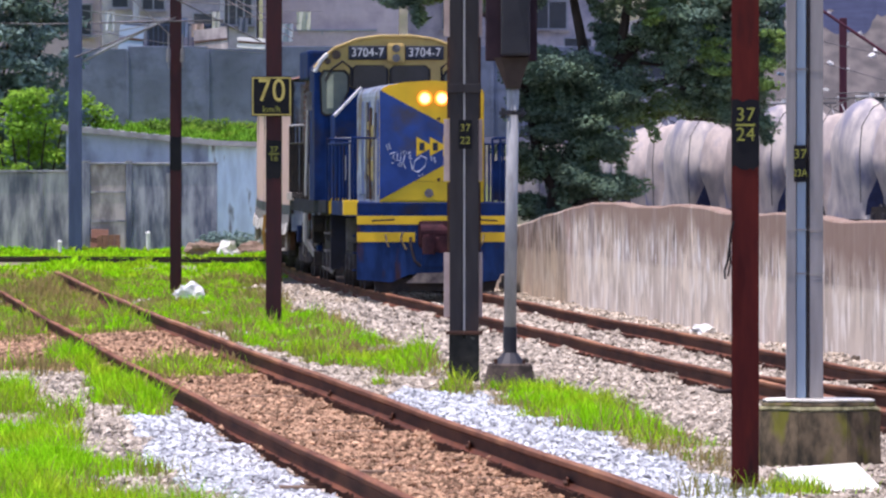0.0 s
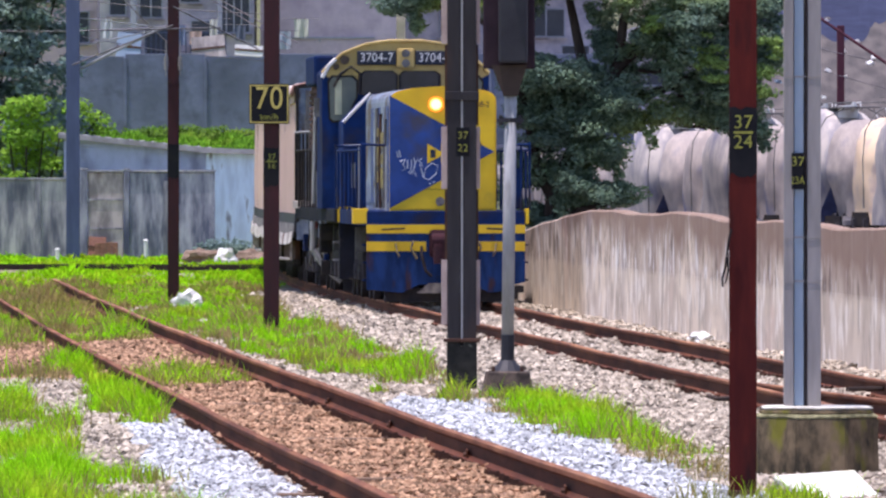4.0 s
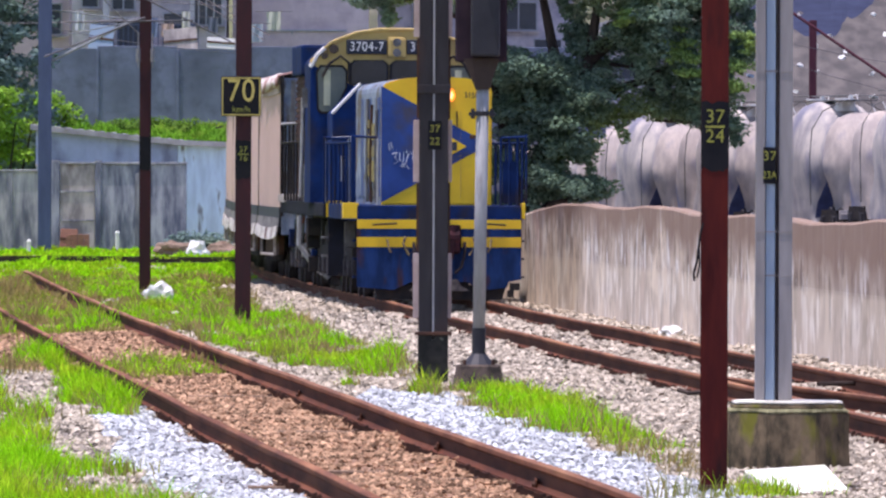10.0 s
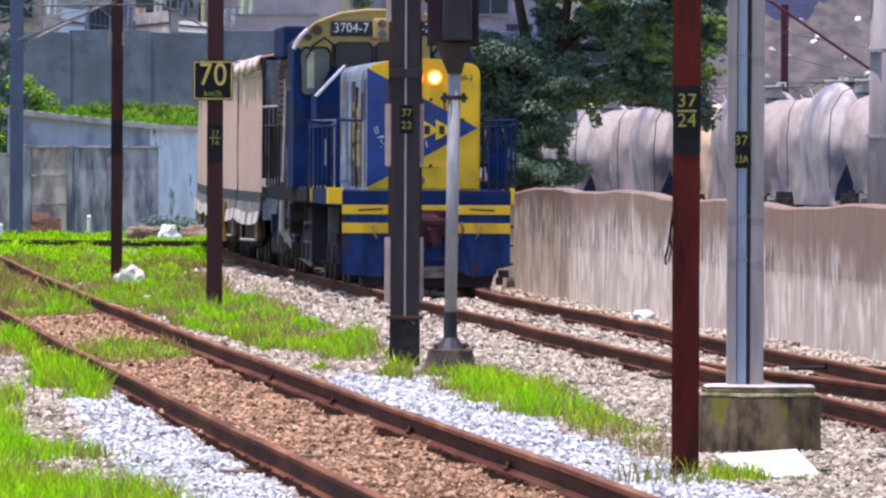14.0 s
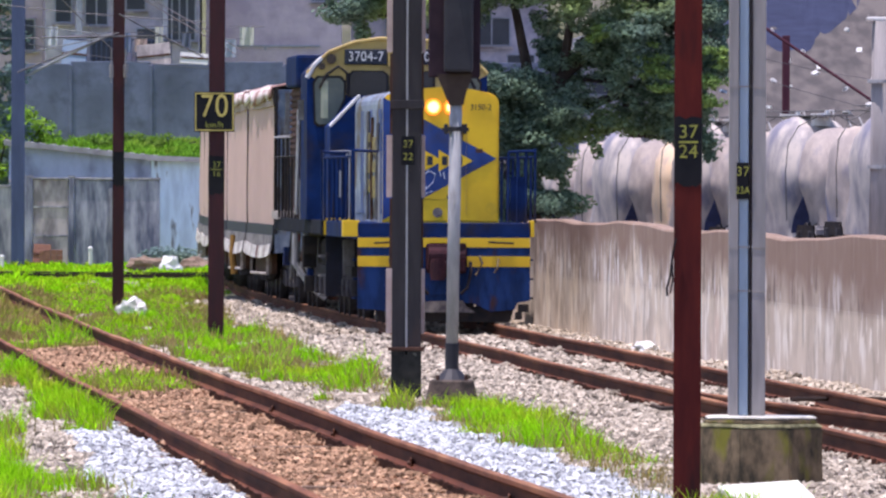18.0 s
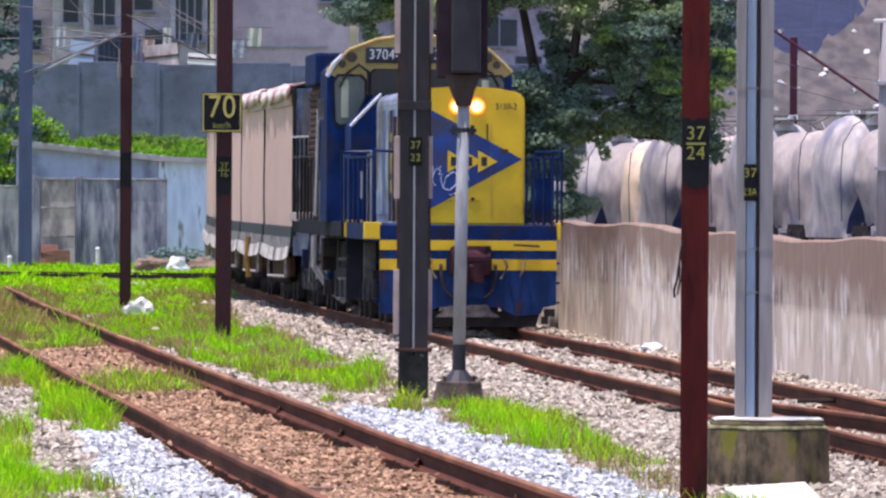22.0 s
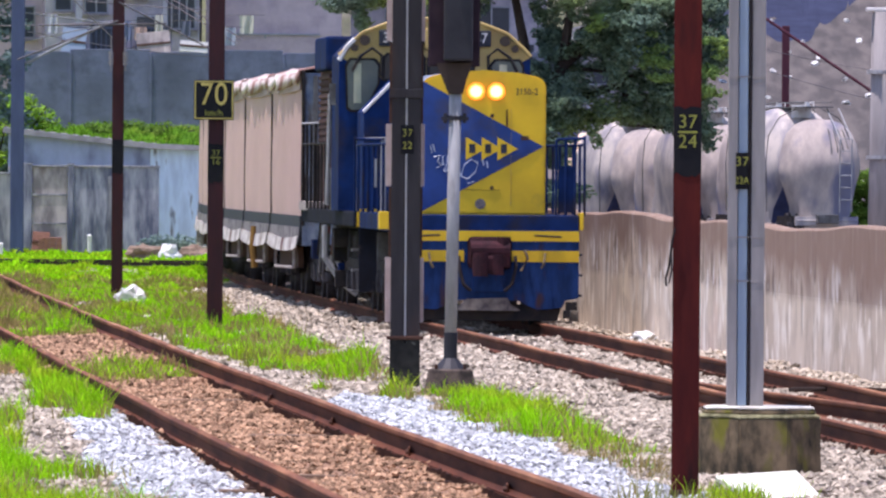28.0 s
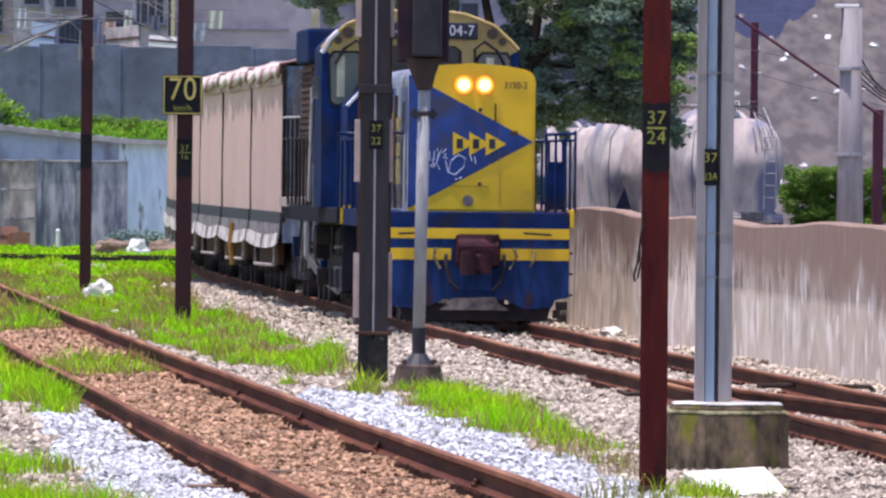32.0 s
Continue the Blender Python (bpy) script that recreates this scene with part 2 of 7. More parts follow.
def pipe(bm, pts, r, seg=6):
    """A bent round bar through the points, one closed tube."""
    P = [Vector(p) for p in pts]
    ref, rings = Vector((0.31, 0.17, 0.93)), []
    for i, p in enumerate(P):
        d = (P[min(i + 1, len(P) - 1)] - P[max(i - 1, 0)]).normalized()
        u = d.cross(ref)
        u = (u if u.length > 0.05 else d.cross(Vector((1, 0, 0)))).normalized()
        w = d.cross(u)
        rings.append([bm.verts.new(p + (u * math.cos(6.28318 * k / seg) + w * math.sin(6.28318 * k / seg)) * r) for k in range(seg)])
    for a, b in zip(rings[:-1], rings[1:]):
        for k in range(seg):
            bm.faces.new((a[k], a[(k + 1) % seg], b[(k + 1) % seg], b[k]))
    bm.faces.new(rings[0])
    bm.faces.new(rings[-1])
    return bm


def prism(bm, poly, y0, y1):
    """Extrudes a polygon of (x, z) from y0 to y1."""
    f = [bm.verts.new((x, y0, z)) for x, z in poly]
    k = [bm.verts.new((x, y1, z)) for x, z in poly]
    bm.faces.new(f)
    bm.faces.new(k[::-1])
    n = len(poly)
    for i in range(n):
        bm.faces.new((f[i], k[i], k[(i + 1) % n], f[(i + 1) % n]))
    return bm


def shell(bm, thick):
    """Gives an open surface its thickness."""
    bm.normal_update()
    bmesh.ops.recalc_face_normals(bm, faces=bm.faces)
    bm.normal_update()
    bmesh.ops.solidify(bm, geom=list(bm.faces), thickness=thick)
    return bm


def part(name, bm, material, parent=None, label="", smooth=False):
    """Links a bmesh as one mesh object, under a thing or a part."""
    me = bpy.data.meshes.new(name)
    bmesh.ops.recalc_face_normals(bm, faces=bm.faces)
    bm.to_mesh(me)
    bm.free()
    me.materials.append(material)
    if smooth:
        me.polygons.foreach_set("use_smooth", [True] * len(me.polygons))
    ob = new(name, me)
    if parent:
        ob.parent = parent
    if label:
        ob["label"] = label
    return ob


def thing(name, m, label, category, group="", kind=""):
    ob = new(name)
    ob.empty_display_size = 0.2
    ob.matrix_basis = m
    return tagged(ob, label, category, group, kind)


def raw(name, verts, faces, material, parent=None, smooth=False):
    """A mesh from arrays, for large counts."""
    me = bpy.data.meshes.new(name)
    verts, faces = np.asarray(verts, dtype=np.float32), np.asarray(faces, dtype=np.int32)
    n, k = faces.shape
    me.vertices.add(len(verts))
    me.vertices.foreach_set("co", verts.ravel())
    me.loops.add(n * k)
    me.loops.foreach_set("vertex_index", faces.ravel())
    me.polygons.add(n)
    me.polygons.foreach_set("loop_start", np.arange(0, n * k, k, dtype=np.int32))
    me.update(calc_edges=True)
    me.polygons.foreach_set("use_smooth", [smooth] * n)
    me.materials.append(material)
    ob = new(name, me)
    if parent:
        ob.parent = parent
    return ob


def lettering(name, body, size, material, parent, m, squeeze=1.0):
    """Raised characters in the built-in font, as a mesh part that faces -y at the pose m."""
    cu = bpy.data.curves.new(name, "FONT")
    cu.body, cu.size, cu.extrude, cu.align_x, cu.align_y = body, size, 0.004, "CENTER", "CENTER"
    cu.space_character = 1.05
    tmp = bpy.data.objects.new(name, cu)
    scene.collection.objects.link(tmp)
    bpy.context.view_layer.update()
    me = bpy.data.meshes.new_from_object(tmp.evaluated_get(bpy.context.evaluated_depsgraph_get()))
    bpy.data.objects.remove(tmp)
    me.transform(m @ pose(0, 0, 0, 90) @ Matrix.Diagonal((squeeze, 1, 1, 1)))
    me.materials.clear()
    me.materials.append(material)
    ob = new(name, me)
    ob.parent = parent
    return ob


# ---- the plan: two tracks that run away from the eye ----
def near_x(y):
    return -2.63 - 0.0562 * (y - 140) + 3.2e-5 * (y - 140) ** 2


def main_x(y):
    return 1.05 - 0.0485 * (y - 193) + np.where(np.asarray(y) > 235, 0.00025 * (np.asarray(y) - 235.0) ** 2, 0.0)


def wall_x(y):
    return 1.05 - 0.0485 * (y - 193) + 2.35


GAUGE = 0.835
BED = -0.20


def smooth01(a, lo, hi):
    t = np.clip((a - lo) / (hi - lo), 0, 1)
    return t * t * (3 - 2 * t)


def wave(x, y, s, seed=0.0):
    """Cheap smooth variation between -1 and 1."""
    return (np.sin(x * 1.7 / s + 1.3 * np.sin(y * 0.9 / s + seed) + seed) + np.sin(y * 1.1 / s + 1.7 * np.sin(x * 1.3 / s + 2 * seed) + 3 * seed)) / 2


def ground_z(x, y):
    x, y = np.asarray(x, float), np.asarray(y, float)
    z = BED + 0.04 * wave(x, y, 1.3, 0.4) + 0.02 * wave(x, y, 0.4, 2.0)
    left = 1 - smooth01(x + 0.012 * (y - 400), -3, 6)
    z = z + left * 3.5 * smooth01(y, 372, 392)
    z = z + smooth01(y, 520, 900) * 55 + smooth01(y, 512, 590) * 3.0 * (1 - left)
    u = x - near_x(y)
    z = z + 0.12 * np.exp(-((u - 1.55) / 0.38) ** 2) * (np.exp(-((y - 127) / 4.5) ** 2) + np.exp(-((y - 111) / 6) ** 2))
    z = z + 0.08 * np.exp(-((u + 1.6) / 0.45) ** 2) * np.exp(-((y - 115) / 8) ** 2)
    return z - 0.19 * np.exp(-(((x - 3.05) / 0.7) ** 2 + ((y - 97.2) / 1.5) ** 2))


def between(u, lo, hi, e):
    return smooth01(u, lo - e, lo + e) * (1 - smooth01(u, hi - e, hi + e))


def cover(x, y):
    """How far the ground is grown over with grass, 0 to 1; u is the distance from the middle of the old track."""
    u = x - near_x(y)
    n = 0.45 * wave(x, y * 0.35, 0.8, 1.1) + 0.25 * wave(x, y * 0.35, 0.3, 4.0)
    v = u + 0.35 * n
    # verge between the tracks, thinning out before the mast, and again before the red pole
    verge = between(v, np.interp(y, [142, 147, 156, 176, 200], [2.35, 2.0, 1.75, 1.5, 1.15]), np.interp(y, [141, 147, 161, 176, 195, 215, 240], [2.95, 3.1, 3.35, 3.5, 3.75, 3.9, 4.3]), 0.2) * smooth01(y + 4 * n, 140, 147) * (0.45 + 0.55 * smooth01(y + 8 * n, 143, 157)) * np.clip(0.85 + 0.65 * wave(x, y * 0.2, 0.5, 3.3), 0.3, 1)
    front = between(v, np.interp(y, [92, 101, 107, 120, 128, 134], [2.35, 2.38, 2.34, 2.30, 2.62, 2.85]), np.interp(y, [92, 100, 109, 121, 127, 136], [2.6, 2.8, 3.15, 3.3, 3.3, 3.5]), 0.17)
    front = front * smooth01(y + 3 * n, 97, 104) * (1 - smooth01(y + 2 * n, 134, 138)) * (0.42 + 0.58 * smooth01(y + 5 * n, 106, 113)) * np.clip(0.9 + 0.5 * wave(x, y * 0.3, 0.35, 2.2), 0.3, 1)
    tufts = np.maximum(np.exp(-((u - 2.35) / 0.16) ** 2 - ((y - 132.6) / 2.0) ** 2), 0.75 * np.exp(-((u - 1.85) / 0.12) ** 2 - ((y - 139) / 1.6) ** 2))
    # open side of the old track
    side = (1 - smooth01(v, np.interp(y, [90, 98, 104, 110, 120, 130], [-2.05, -2.1, -2.6, -2.4, -2.15, -2.3]) - 0.2, np.interp(y, [90, 98, 104, 110, 120, 130], [-1.85, -1.9, -2.4, -2.15, -1.9, -2.1]))) * (1 - smooth01(y + 4 * n, 127, 135)) * np.clip(0.85 + 0.6 * wave(x, y * 0.22, 0.55, 5.0), 0.25, 1)
    patch = between(v, np.interp(y, [116, 120, 132, 143, 156], [-1.65, -1.62, -1.5, -1.42, -1.3]), np.interp(y, [117, 121, 129, 135], [-1.3, -1.15, -1.03, -1.0]), 0.13) * between(y + 3 * n, 118, 157, 2.5)
    olive = 0.38 * (1 - smooth01(u, -1.5, -1.2)) * between(y + 3 * n, 143, 153, 3)
    band = 0.55 * between(y + 3 * n - 2.5 * u, 143, 150, 2.5) * between(u, -0.8, 1.0, 0.15)
    across = (1 - smooth01(u + n, 1.0, 1.6)) * smooth01(y + 5 * n - 3.0 * u, 174, 184) * (1 - smooth01(y + 5 * n, 205, 212) * smooth01(u, -1.4, -0.9) * 0.5) * np.clip(0.72 + 0.55 * wave(x, y * 0.2, 0.7, 0.3), 0.2, 1)
    far = smooth01(y + 10 * n, 215, 232) * (1 - smooth01(x - main_x(y) - 1.2 * smooth01(y, 245, 270), -2.6, -1.9)) * np.clip(0.68 + 0.6 * wave(x, y * 0.12, 1.1, 2.3) - 0.5 * np.exp(-((y - 262 + 6 * n) / 6) ** 2), 0, 1)
    slab = 1.0 * np.exp(-(((x - 2.72) / 0.9) ** 2 + ((y - 93.2) / 3.3) ** 2) * 1.3) * (0.75 + n)
    hill = smooth01(y, 372, 380) * (1 - smooth01(x + 0.012 * (y - 400), -3, 4))
    return np.clip(np.maximum.reduce([verge, front, tufts, side, patch, olive, band, across, far, slab, hill]), 0, 1)


# ---- ground ----
def build_ground():
    ys = np.concatenate([[-200, 0, 40, 60, 70], np.arange(76, 240, 0.8), np.arange(240, 440, 3), np.arange(440, 960, 12), [1100, 1500, 2500, 4500]])
    xs = np.concatenate([[-3000, -800, -300, -120, -60, -40], np.arange(-30, 30, 0.35), [32, 40, 60, 120, 300, 800, 3000]])
    gx, gy = np.meshgrid(xs, ys)
    gz = ground_z(gx, gy)
    nx, ny = len(xs), len(ys)
    idx = np.arange(nx * ny).reshape(ny, nx)
    faces = np.stack([idx[:-1, :-1], idx[:-1, 1:], idx[1:, 1:], idx[1:, :-1]], -1).reshape(-1, 4)
    m = mat("ground_soil", (0.33, 0.285, 0.255), 0.95, col2=(0.18, 0.15, 0.13), scale=14, bump=0.03, bump_scale=18)
    nt = m.node_tree
    b = nt.nodes["Principled BSDF"]
    src = b.inputs["Base Color"].links[0].from_socket

    def layer(attr, ca, cb, sc, base):
        at = nt.nodes.new("ShaderNodeAttribute")
        at.attribute_name = attr
        no = nt.nodes.new("ShaderNodeTexNoise")
        no.inputs["Scale"].default_value, no.inputs["Detail"].default_value = sc, 6
        tc = nt.nodes.new("ShaderNodeTexCoord")
        mp = nt.nodes.new("ShaderNodeMapping")
        mp.inputs["Scale"].default_value = (1, 0.12, 1) if attr == "hillside" else (1, 0.5, 1)
        nt.links.new(tc.outputs["Object"], mp.inputs[0])
        nt.links.new(mp.outputs[0], no.inputs["Vector"])
        rp = nt.nodes.new("ShaderNodeValToRGB")
        rp.color_ramp.elements[0].position, rp.color_ramp.elements[1].position = 0.38, 0.62
        rp.color_ramp.elements[0].color, rp.color_ramp.elements[1].color = (*ca, 1), (*cb, 1)
        nt.links.new(no.outputs[0], rp.inputs[0])
        mx = nt.nodes.new("ShaderNodeMix")
        mx.data_type = "RGBA"
        nt.links.new(at.outputs["Fac"], mx.inputs[0])
        nt.links.new(base, mx.inputs[6])
        nt.links.new(rp.outputs[0], mx.inputs[7])
        return mx.outputs[2]

    src = layer("rusty", (0.20, 0.11, 0.07), (0.36, 0.23, 0.15), 11, src)
    src = layer("hillside", (0.082, 0.075, 0.072), (0.138, 0.122, 0.112), 1.3, src)
    src = layer("grass", (0.16, 0.20, 0.03), (0.24, 0.33, 0.03), 3, src)
    nt.links.new(src, b.inputs["Base Color"])
    ob = raw("ground", np.stack([gx, gy, gz], -1).reshape(-1, 3), faces, m)
    u = gx - near_x(gy)
    vals = {"grass": cover(gx, gy) * (1 - smooth01(gy, 440, 480) * 0.75), "rusty": (1 - smooth01(np.abs(u + 0.1), 1.0, 1.5)) * (1 - smooth01(gy, 300, 320)),
            "hillside": smooth01(gy, 364, 374)}
    for k, v in vals.items():
        a = ob.data.attributes.new(k, "FLOAT", "POINT")
        a.data.foreach_set("value", v.astype(np.float32).ravel())
    ob.data.polygons.foreach_set("use_smooth", [True] * len(ob.data.polygons))
    tagged(ob, "gravelly trackside ground with worn soil and grass", "ground", kind="structure")


build_ground()


def scatter(name, n, ybounds, keep, size, material, label, seed, flat=0.7):
    """Loose broken stones, eight faces each, lying on the ground."""
    rng = np.random.default_rng(seed)
    y = np.sqrt(rng.uniform(ybounds[0] ** 2, ybounds[1] ** 2, n))
    x = rng.uniform(-0.040, 0.048, n) * y
    z0 = ground_z(x, y)
    k = keep(x, y, rng)
    x, y, z0 = x[k], y[k], z0[k]
    n = len(x)
    s = rng.uniform(0.55, 1.25, n) * size * (1 + 0.006 * np.clip(y - 90, 0, 200))
    base = np.array([(1, 0, 0), (-1, 0, 0), (0, 1, 0), (0, -1, 0), (0, 0, 1), (0, 0, -1)], float)
    v = base[None] * rng.uniform(0.6, 1.15, (n, 6, 1)) + rng.uniform(-0.25, 0.25, (n, 6, 3))
    v[:, :, 2] *= flat
    a = rng.uniform(0, 6.283, n)
    b = rng.uniform(-0.7, 0.7, n)
    c, s_ = np.cos(b)[:, None], np.sin(b)[:, None]
    v = np.stack([v[:, :, 0] * c + v[:, :, 2] * s_, v[:, :, 1], -v[:, :, 0] * s_ + v[:, :, 2] * c], -1)
    c, s_ = np.cos(a)[:, None], np.sin(a)[:, None]
    v = np.stack([v[:, :, 0] * c - v[:, :, 1] * s_, v[:, :, 0] * s_ + v[:, :, 1] * c, v[:, :, 2]], -1)
    v = v * s[:, None, None] * 0.5 + np.stack([x, y, z0 + s * 0.15], -1)[:, None]
    f = np.array([(0, 2, 4), (2, 1, 4), (1, 3, 4), (3, 0, 4), (2, 0, 5), (1, 2, 5), (3, 1, 5), (0, 3, 5)])
    faces = (f[None] + 6 * np.arange(n)[:, None, None]).reshape(-1, 3)
    ob = raw(name, v.reshape(-1, 3), faces, material)
    return tagged(ob, label, "ballast", kind="stuff")


def is_white(x, y):
    u = x - near_x(y)
    n = 0.35 * wave(x, y * 0.4, 0.7, 3.0)
    l = (u < -0.96) & (u + 0.6 * n > np.interp(y, [90, 100, 112, 127], [-1.95, -1.95, -1.75, -1.05])) & (y + 6 * n < 128)
    r = (u > 1.0 + 0.13 * np.clip(y - 124, 0, 20)) & (u + 0.5 * n < 2.45) & (y + 5 * n < 134)
    return l | r


def is_rusty(x, y):
    u = x - near_x(y)
    return (np.abs(u) < 0.95) | ((u < -0.9) & (y > 146) & (y < 185))


scatter("grey_ballast", 110000, (82, 150), lambda x, y, r: (~is_white(x, y)) & (~is_rusty(x, y)) & (x < wall_x(y)) & (cover(x, y) < 0.75) & (r.random(len(x)) < 0.9), 0.078, M["stone"], "pinkish grey crushed stone ballast beside the tracks", 3)
scatter("grey_ballast", 90000, (150, 250), lambda x, y, r: (~is_rusty(x, y)) & (x < wall_x(y)) & (cover(x, y) < 0.6), 0.082, M["stone"], "pinkish grey crushed stone ballast under the train track", 4)
scatter("fresh_ballast", 150000, (82, 140), lambda x, y, r: is_white(x, y) & (cover(x, y) < 0.8), 0.074, M["stone_white"], "fresh bluish white crushed stone heaps beside the rusty track", 5)
scatter("rusty_ballast", 170000, (82, 190), lambda x, y, r: is_rusty(x, y) & (cover(x, y) < 0.8), 0.070, M["stone_brown"], "rust-stained brown ballast between the rails", 6)


def blades(name, n, ybounds, xr, keep, hgt, material, label, seed, width=0.0052, lo=0.34, hi=1.0, top=9.0):
    """Grass blades, bent once, standing in tufts."""
    rng = np.random.default_rng(seed)
    m = n // 9
    y = np.sqrt(rng.uniform(ybounds[0] ** 2, ybounds[1] ** 2, m))
    x = rng.uniform(*xr, m) * y
    y = (y[:, None] + rng.normal(0, 0.10, (m, 9))).ravel()
    x = (x[:, None] + rng.normal(0, 0.07, (m, 9))).ravel()
    tuft = np.repeat(rng.uniform(0.5, 1.3, m), 9) * np.clip(0.95 + 0.75 * wave(x, y * 0.3, 0.42, 1.7), 0.35, 1.8)
    g = cover(x, y)
    k = (g > rng.uniform(lo, hi, len(x))) & (g < top + rng.normal(0, 0.1, len(x))) & keep(x, y)
    x, y, tuft = x[k], y[k], tuft[k]
    n = len(x)
    z = ground_z(x, y) - 0.01
    hh = tuft * rng.uniform(0.5, 1.2, n) * hgt
    a = rng.uniform(0, 6.283, n)
    w = width * (1 + 0.012 * np.clip(y - 90, 0, 300)) * rng.uniform(0.7, 1.3, n)
    lean = rng.uniform(0.1, 0.75, n)
    la = rng.uniform(0, 6.283, n)
    ux, uy = np.cos(a) * w, np.sin(a) * w
    lx, ly = np.cos(la) * lean * hh, np.sin(la) * lean * hh
    P = lambda px, py, pz: np.stack([px, py, pz], -1)
    v = np.stack([P(x - ux, y - uy, z), P(x + ux, y + uy, z),
                  P(x + ux * 0.8 + lx * 0.35, y + uy * 0.8 + ly * 0.35, z + hh * 0.6), P(x - ux * 0.8 + lx * 0.35, y - uy * 0.8 + ly * 0.35, z + hh * 0.6),
                  P(x + lx, y + ly, z + hh)], 1)
    f = np.array([(0, 1, 2), (0, 2, 3), (3, 2, 4)])
    faces = (f[None] + 5 * np.arange(n)[:, None, None]).reshape(-1, 3)
    ob = raw(name, v.reshape(-1, 3), faces, material)
    return tagged(ob, label, "grass", kind="stuff")


M["grass"] = leaf_mat("bright_grass", (0.36, 0.72, 0.004), (0.24, 0.56, 0.004), (0.40, 0.55, 0.02), 0.45)
M["grass_bank"] = leaf_mat("bank_grass", (0.22, 0.44, 0.03), (0.13, 0.30, 0.03), (0.28, 0.40, 0.05), 0.45)
M["grass_dry"] = leaf_mat("dry_grass", (0.40, 0.30, 0.12), (0.28, 0.22, 0.08), (0.26, 0.30, 0.05))
ANY = lambda x, y: np.ones(len(x), bool)
CLEAR = lambda x, y: (np.abs(np.abs(x - near_x(y)) - GAUGE) > 0.07)
blades("grass", 420000, (82, 160), (-0.040, 0.03), CLEAR, 0.16, M["grass"], "bright green weedy grass tufts beside the rails", 11)
blades("grass", 420000, (160, 262), (-0.040, 0.01), CLEAR, 0.11, M["grass"], "bright green low grass growing over the old track", 12)
blades("grass", 130000, (260, 372), (-0.055, 0.0), ANY, 0.10, M["grass"], "green grass field beyond the old track", 13, 0.009)
blades("tall_grass", 36000, (82, 200), (-0.040, 0.035), CLEAR, 0.24, M["grass"], "taller seeding grass tufts between the tracks", 16, 0.004)
blades("dry_grass", 420000, (82, 262), (-0.040, 0.03), CLEAR, 0.16, M["grass_dry"], "dry straw-coloured grass among the green tufts", 14, lo=0.08, hi=0.7, top=0.8)
blades("olive_grass", 60000, (82, 262), (-0.040, 0.03), CLEAR, 0.14, M["grass_dry"], "scattered olive blades within the grass", 17, lo=0.1, hi=1.0)
blades("bank_grass", 130000, (374, 396), (-0.055, 0.0), ANY, 0.22, M["grass_bank"], "lush green grass on the bank behind the shed", 15, 0.011)


# ---- rails ----
RAIL = [(x * 1.15, z * 1.25) for x, z in [(-0.065, -0.16), (0.065, -0.16), (0.065, -0.145), (0.014, -0.125), (0.012, -0.05), (0.034, -0.035), (0.036, -0.006), (0.026, 0.0), (-0.026, 0.0), (-0.036, -0.006), (-0.034, -0.035), (-0.012, -0.05), (-0.014, -0.125), (-0.065, -0.145)]]


def rail(name, fx, y0, y1, step, label, lift=0.03):
    ys = np.arange(y0, y1 + step / 2, step)
    n = len(RAIL)
    v, f = [], []
    for y in ys:
        x = float(fx(y))
        dz = 0.007 * math.sin(y * 0.16) + 0.003 * math.sin(y * 0.5 + x)
        v += [(x + px, y, pz + lift + dz) for px, pz in RAIL]
    for i in range(len(ys) - 1):
        for j in range(n):
            a, b = i * n + j, i * n + (j + 1) % n
            f.append((a, b, b + n, a + n))
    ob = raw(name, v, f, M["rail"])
    return tagged(ob, label, "rail", "track rails", "structure")


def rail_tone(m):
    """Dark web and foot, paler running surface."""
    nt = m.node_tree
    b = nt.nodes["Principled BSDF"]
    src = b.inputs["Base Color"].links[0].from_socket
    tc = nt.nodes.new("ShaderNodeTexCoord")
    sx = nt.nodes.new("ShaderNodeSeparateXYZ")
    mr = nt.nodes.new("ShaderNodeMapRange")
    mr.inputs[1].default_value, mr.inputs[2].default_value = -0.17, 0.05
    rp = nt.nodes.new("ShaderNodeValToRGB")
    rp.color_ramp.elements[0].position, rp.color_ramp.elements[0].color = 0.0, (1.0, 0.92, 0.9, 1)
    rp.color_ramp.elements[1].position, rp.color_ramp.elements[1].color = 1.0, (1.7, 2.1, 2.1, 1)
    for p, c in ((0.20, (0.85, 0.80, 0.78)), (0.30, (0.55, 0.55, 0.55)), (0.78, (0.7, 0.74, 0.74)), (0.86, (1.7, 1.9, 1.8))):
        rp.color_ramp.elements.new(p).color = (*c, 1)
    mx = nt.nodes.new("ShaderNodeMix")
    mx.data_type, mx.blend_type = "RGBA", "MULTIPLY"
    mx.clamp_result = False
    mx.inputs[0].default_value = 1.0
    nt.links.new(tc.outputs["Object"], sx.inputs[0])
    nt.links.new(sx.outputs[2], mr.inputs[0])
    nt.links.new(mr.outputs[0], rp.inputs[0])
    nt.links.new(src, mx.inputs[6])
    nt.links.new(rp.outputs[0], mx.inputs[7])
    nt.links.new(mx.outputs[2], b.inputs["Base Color"])


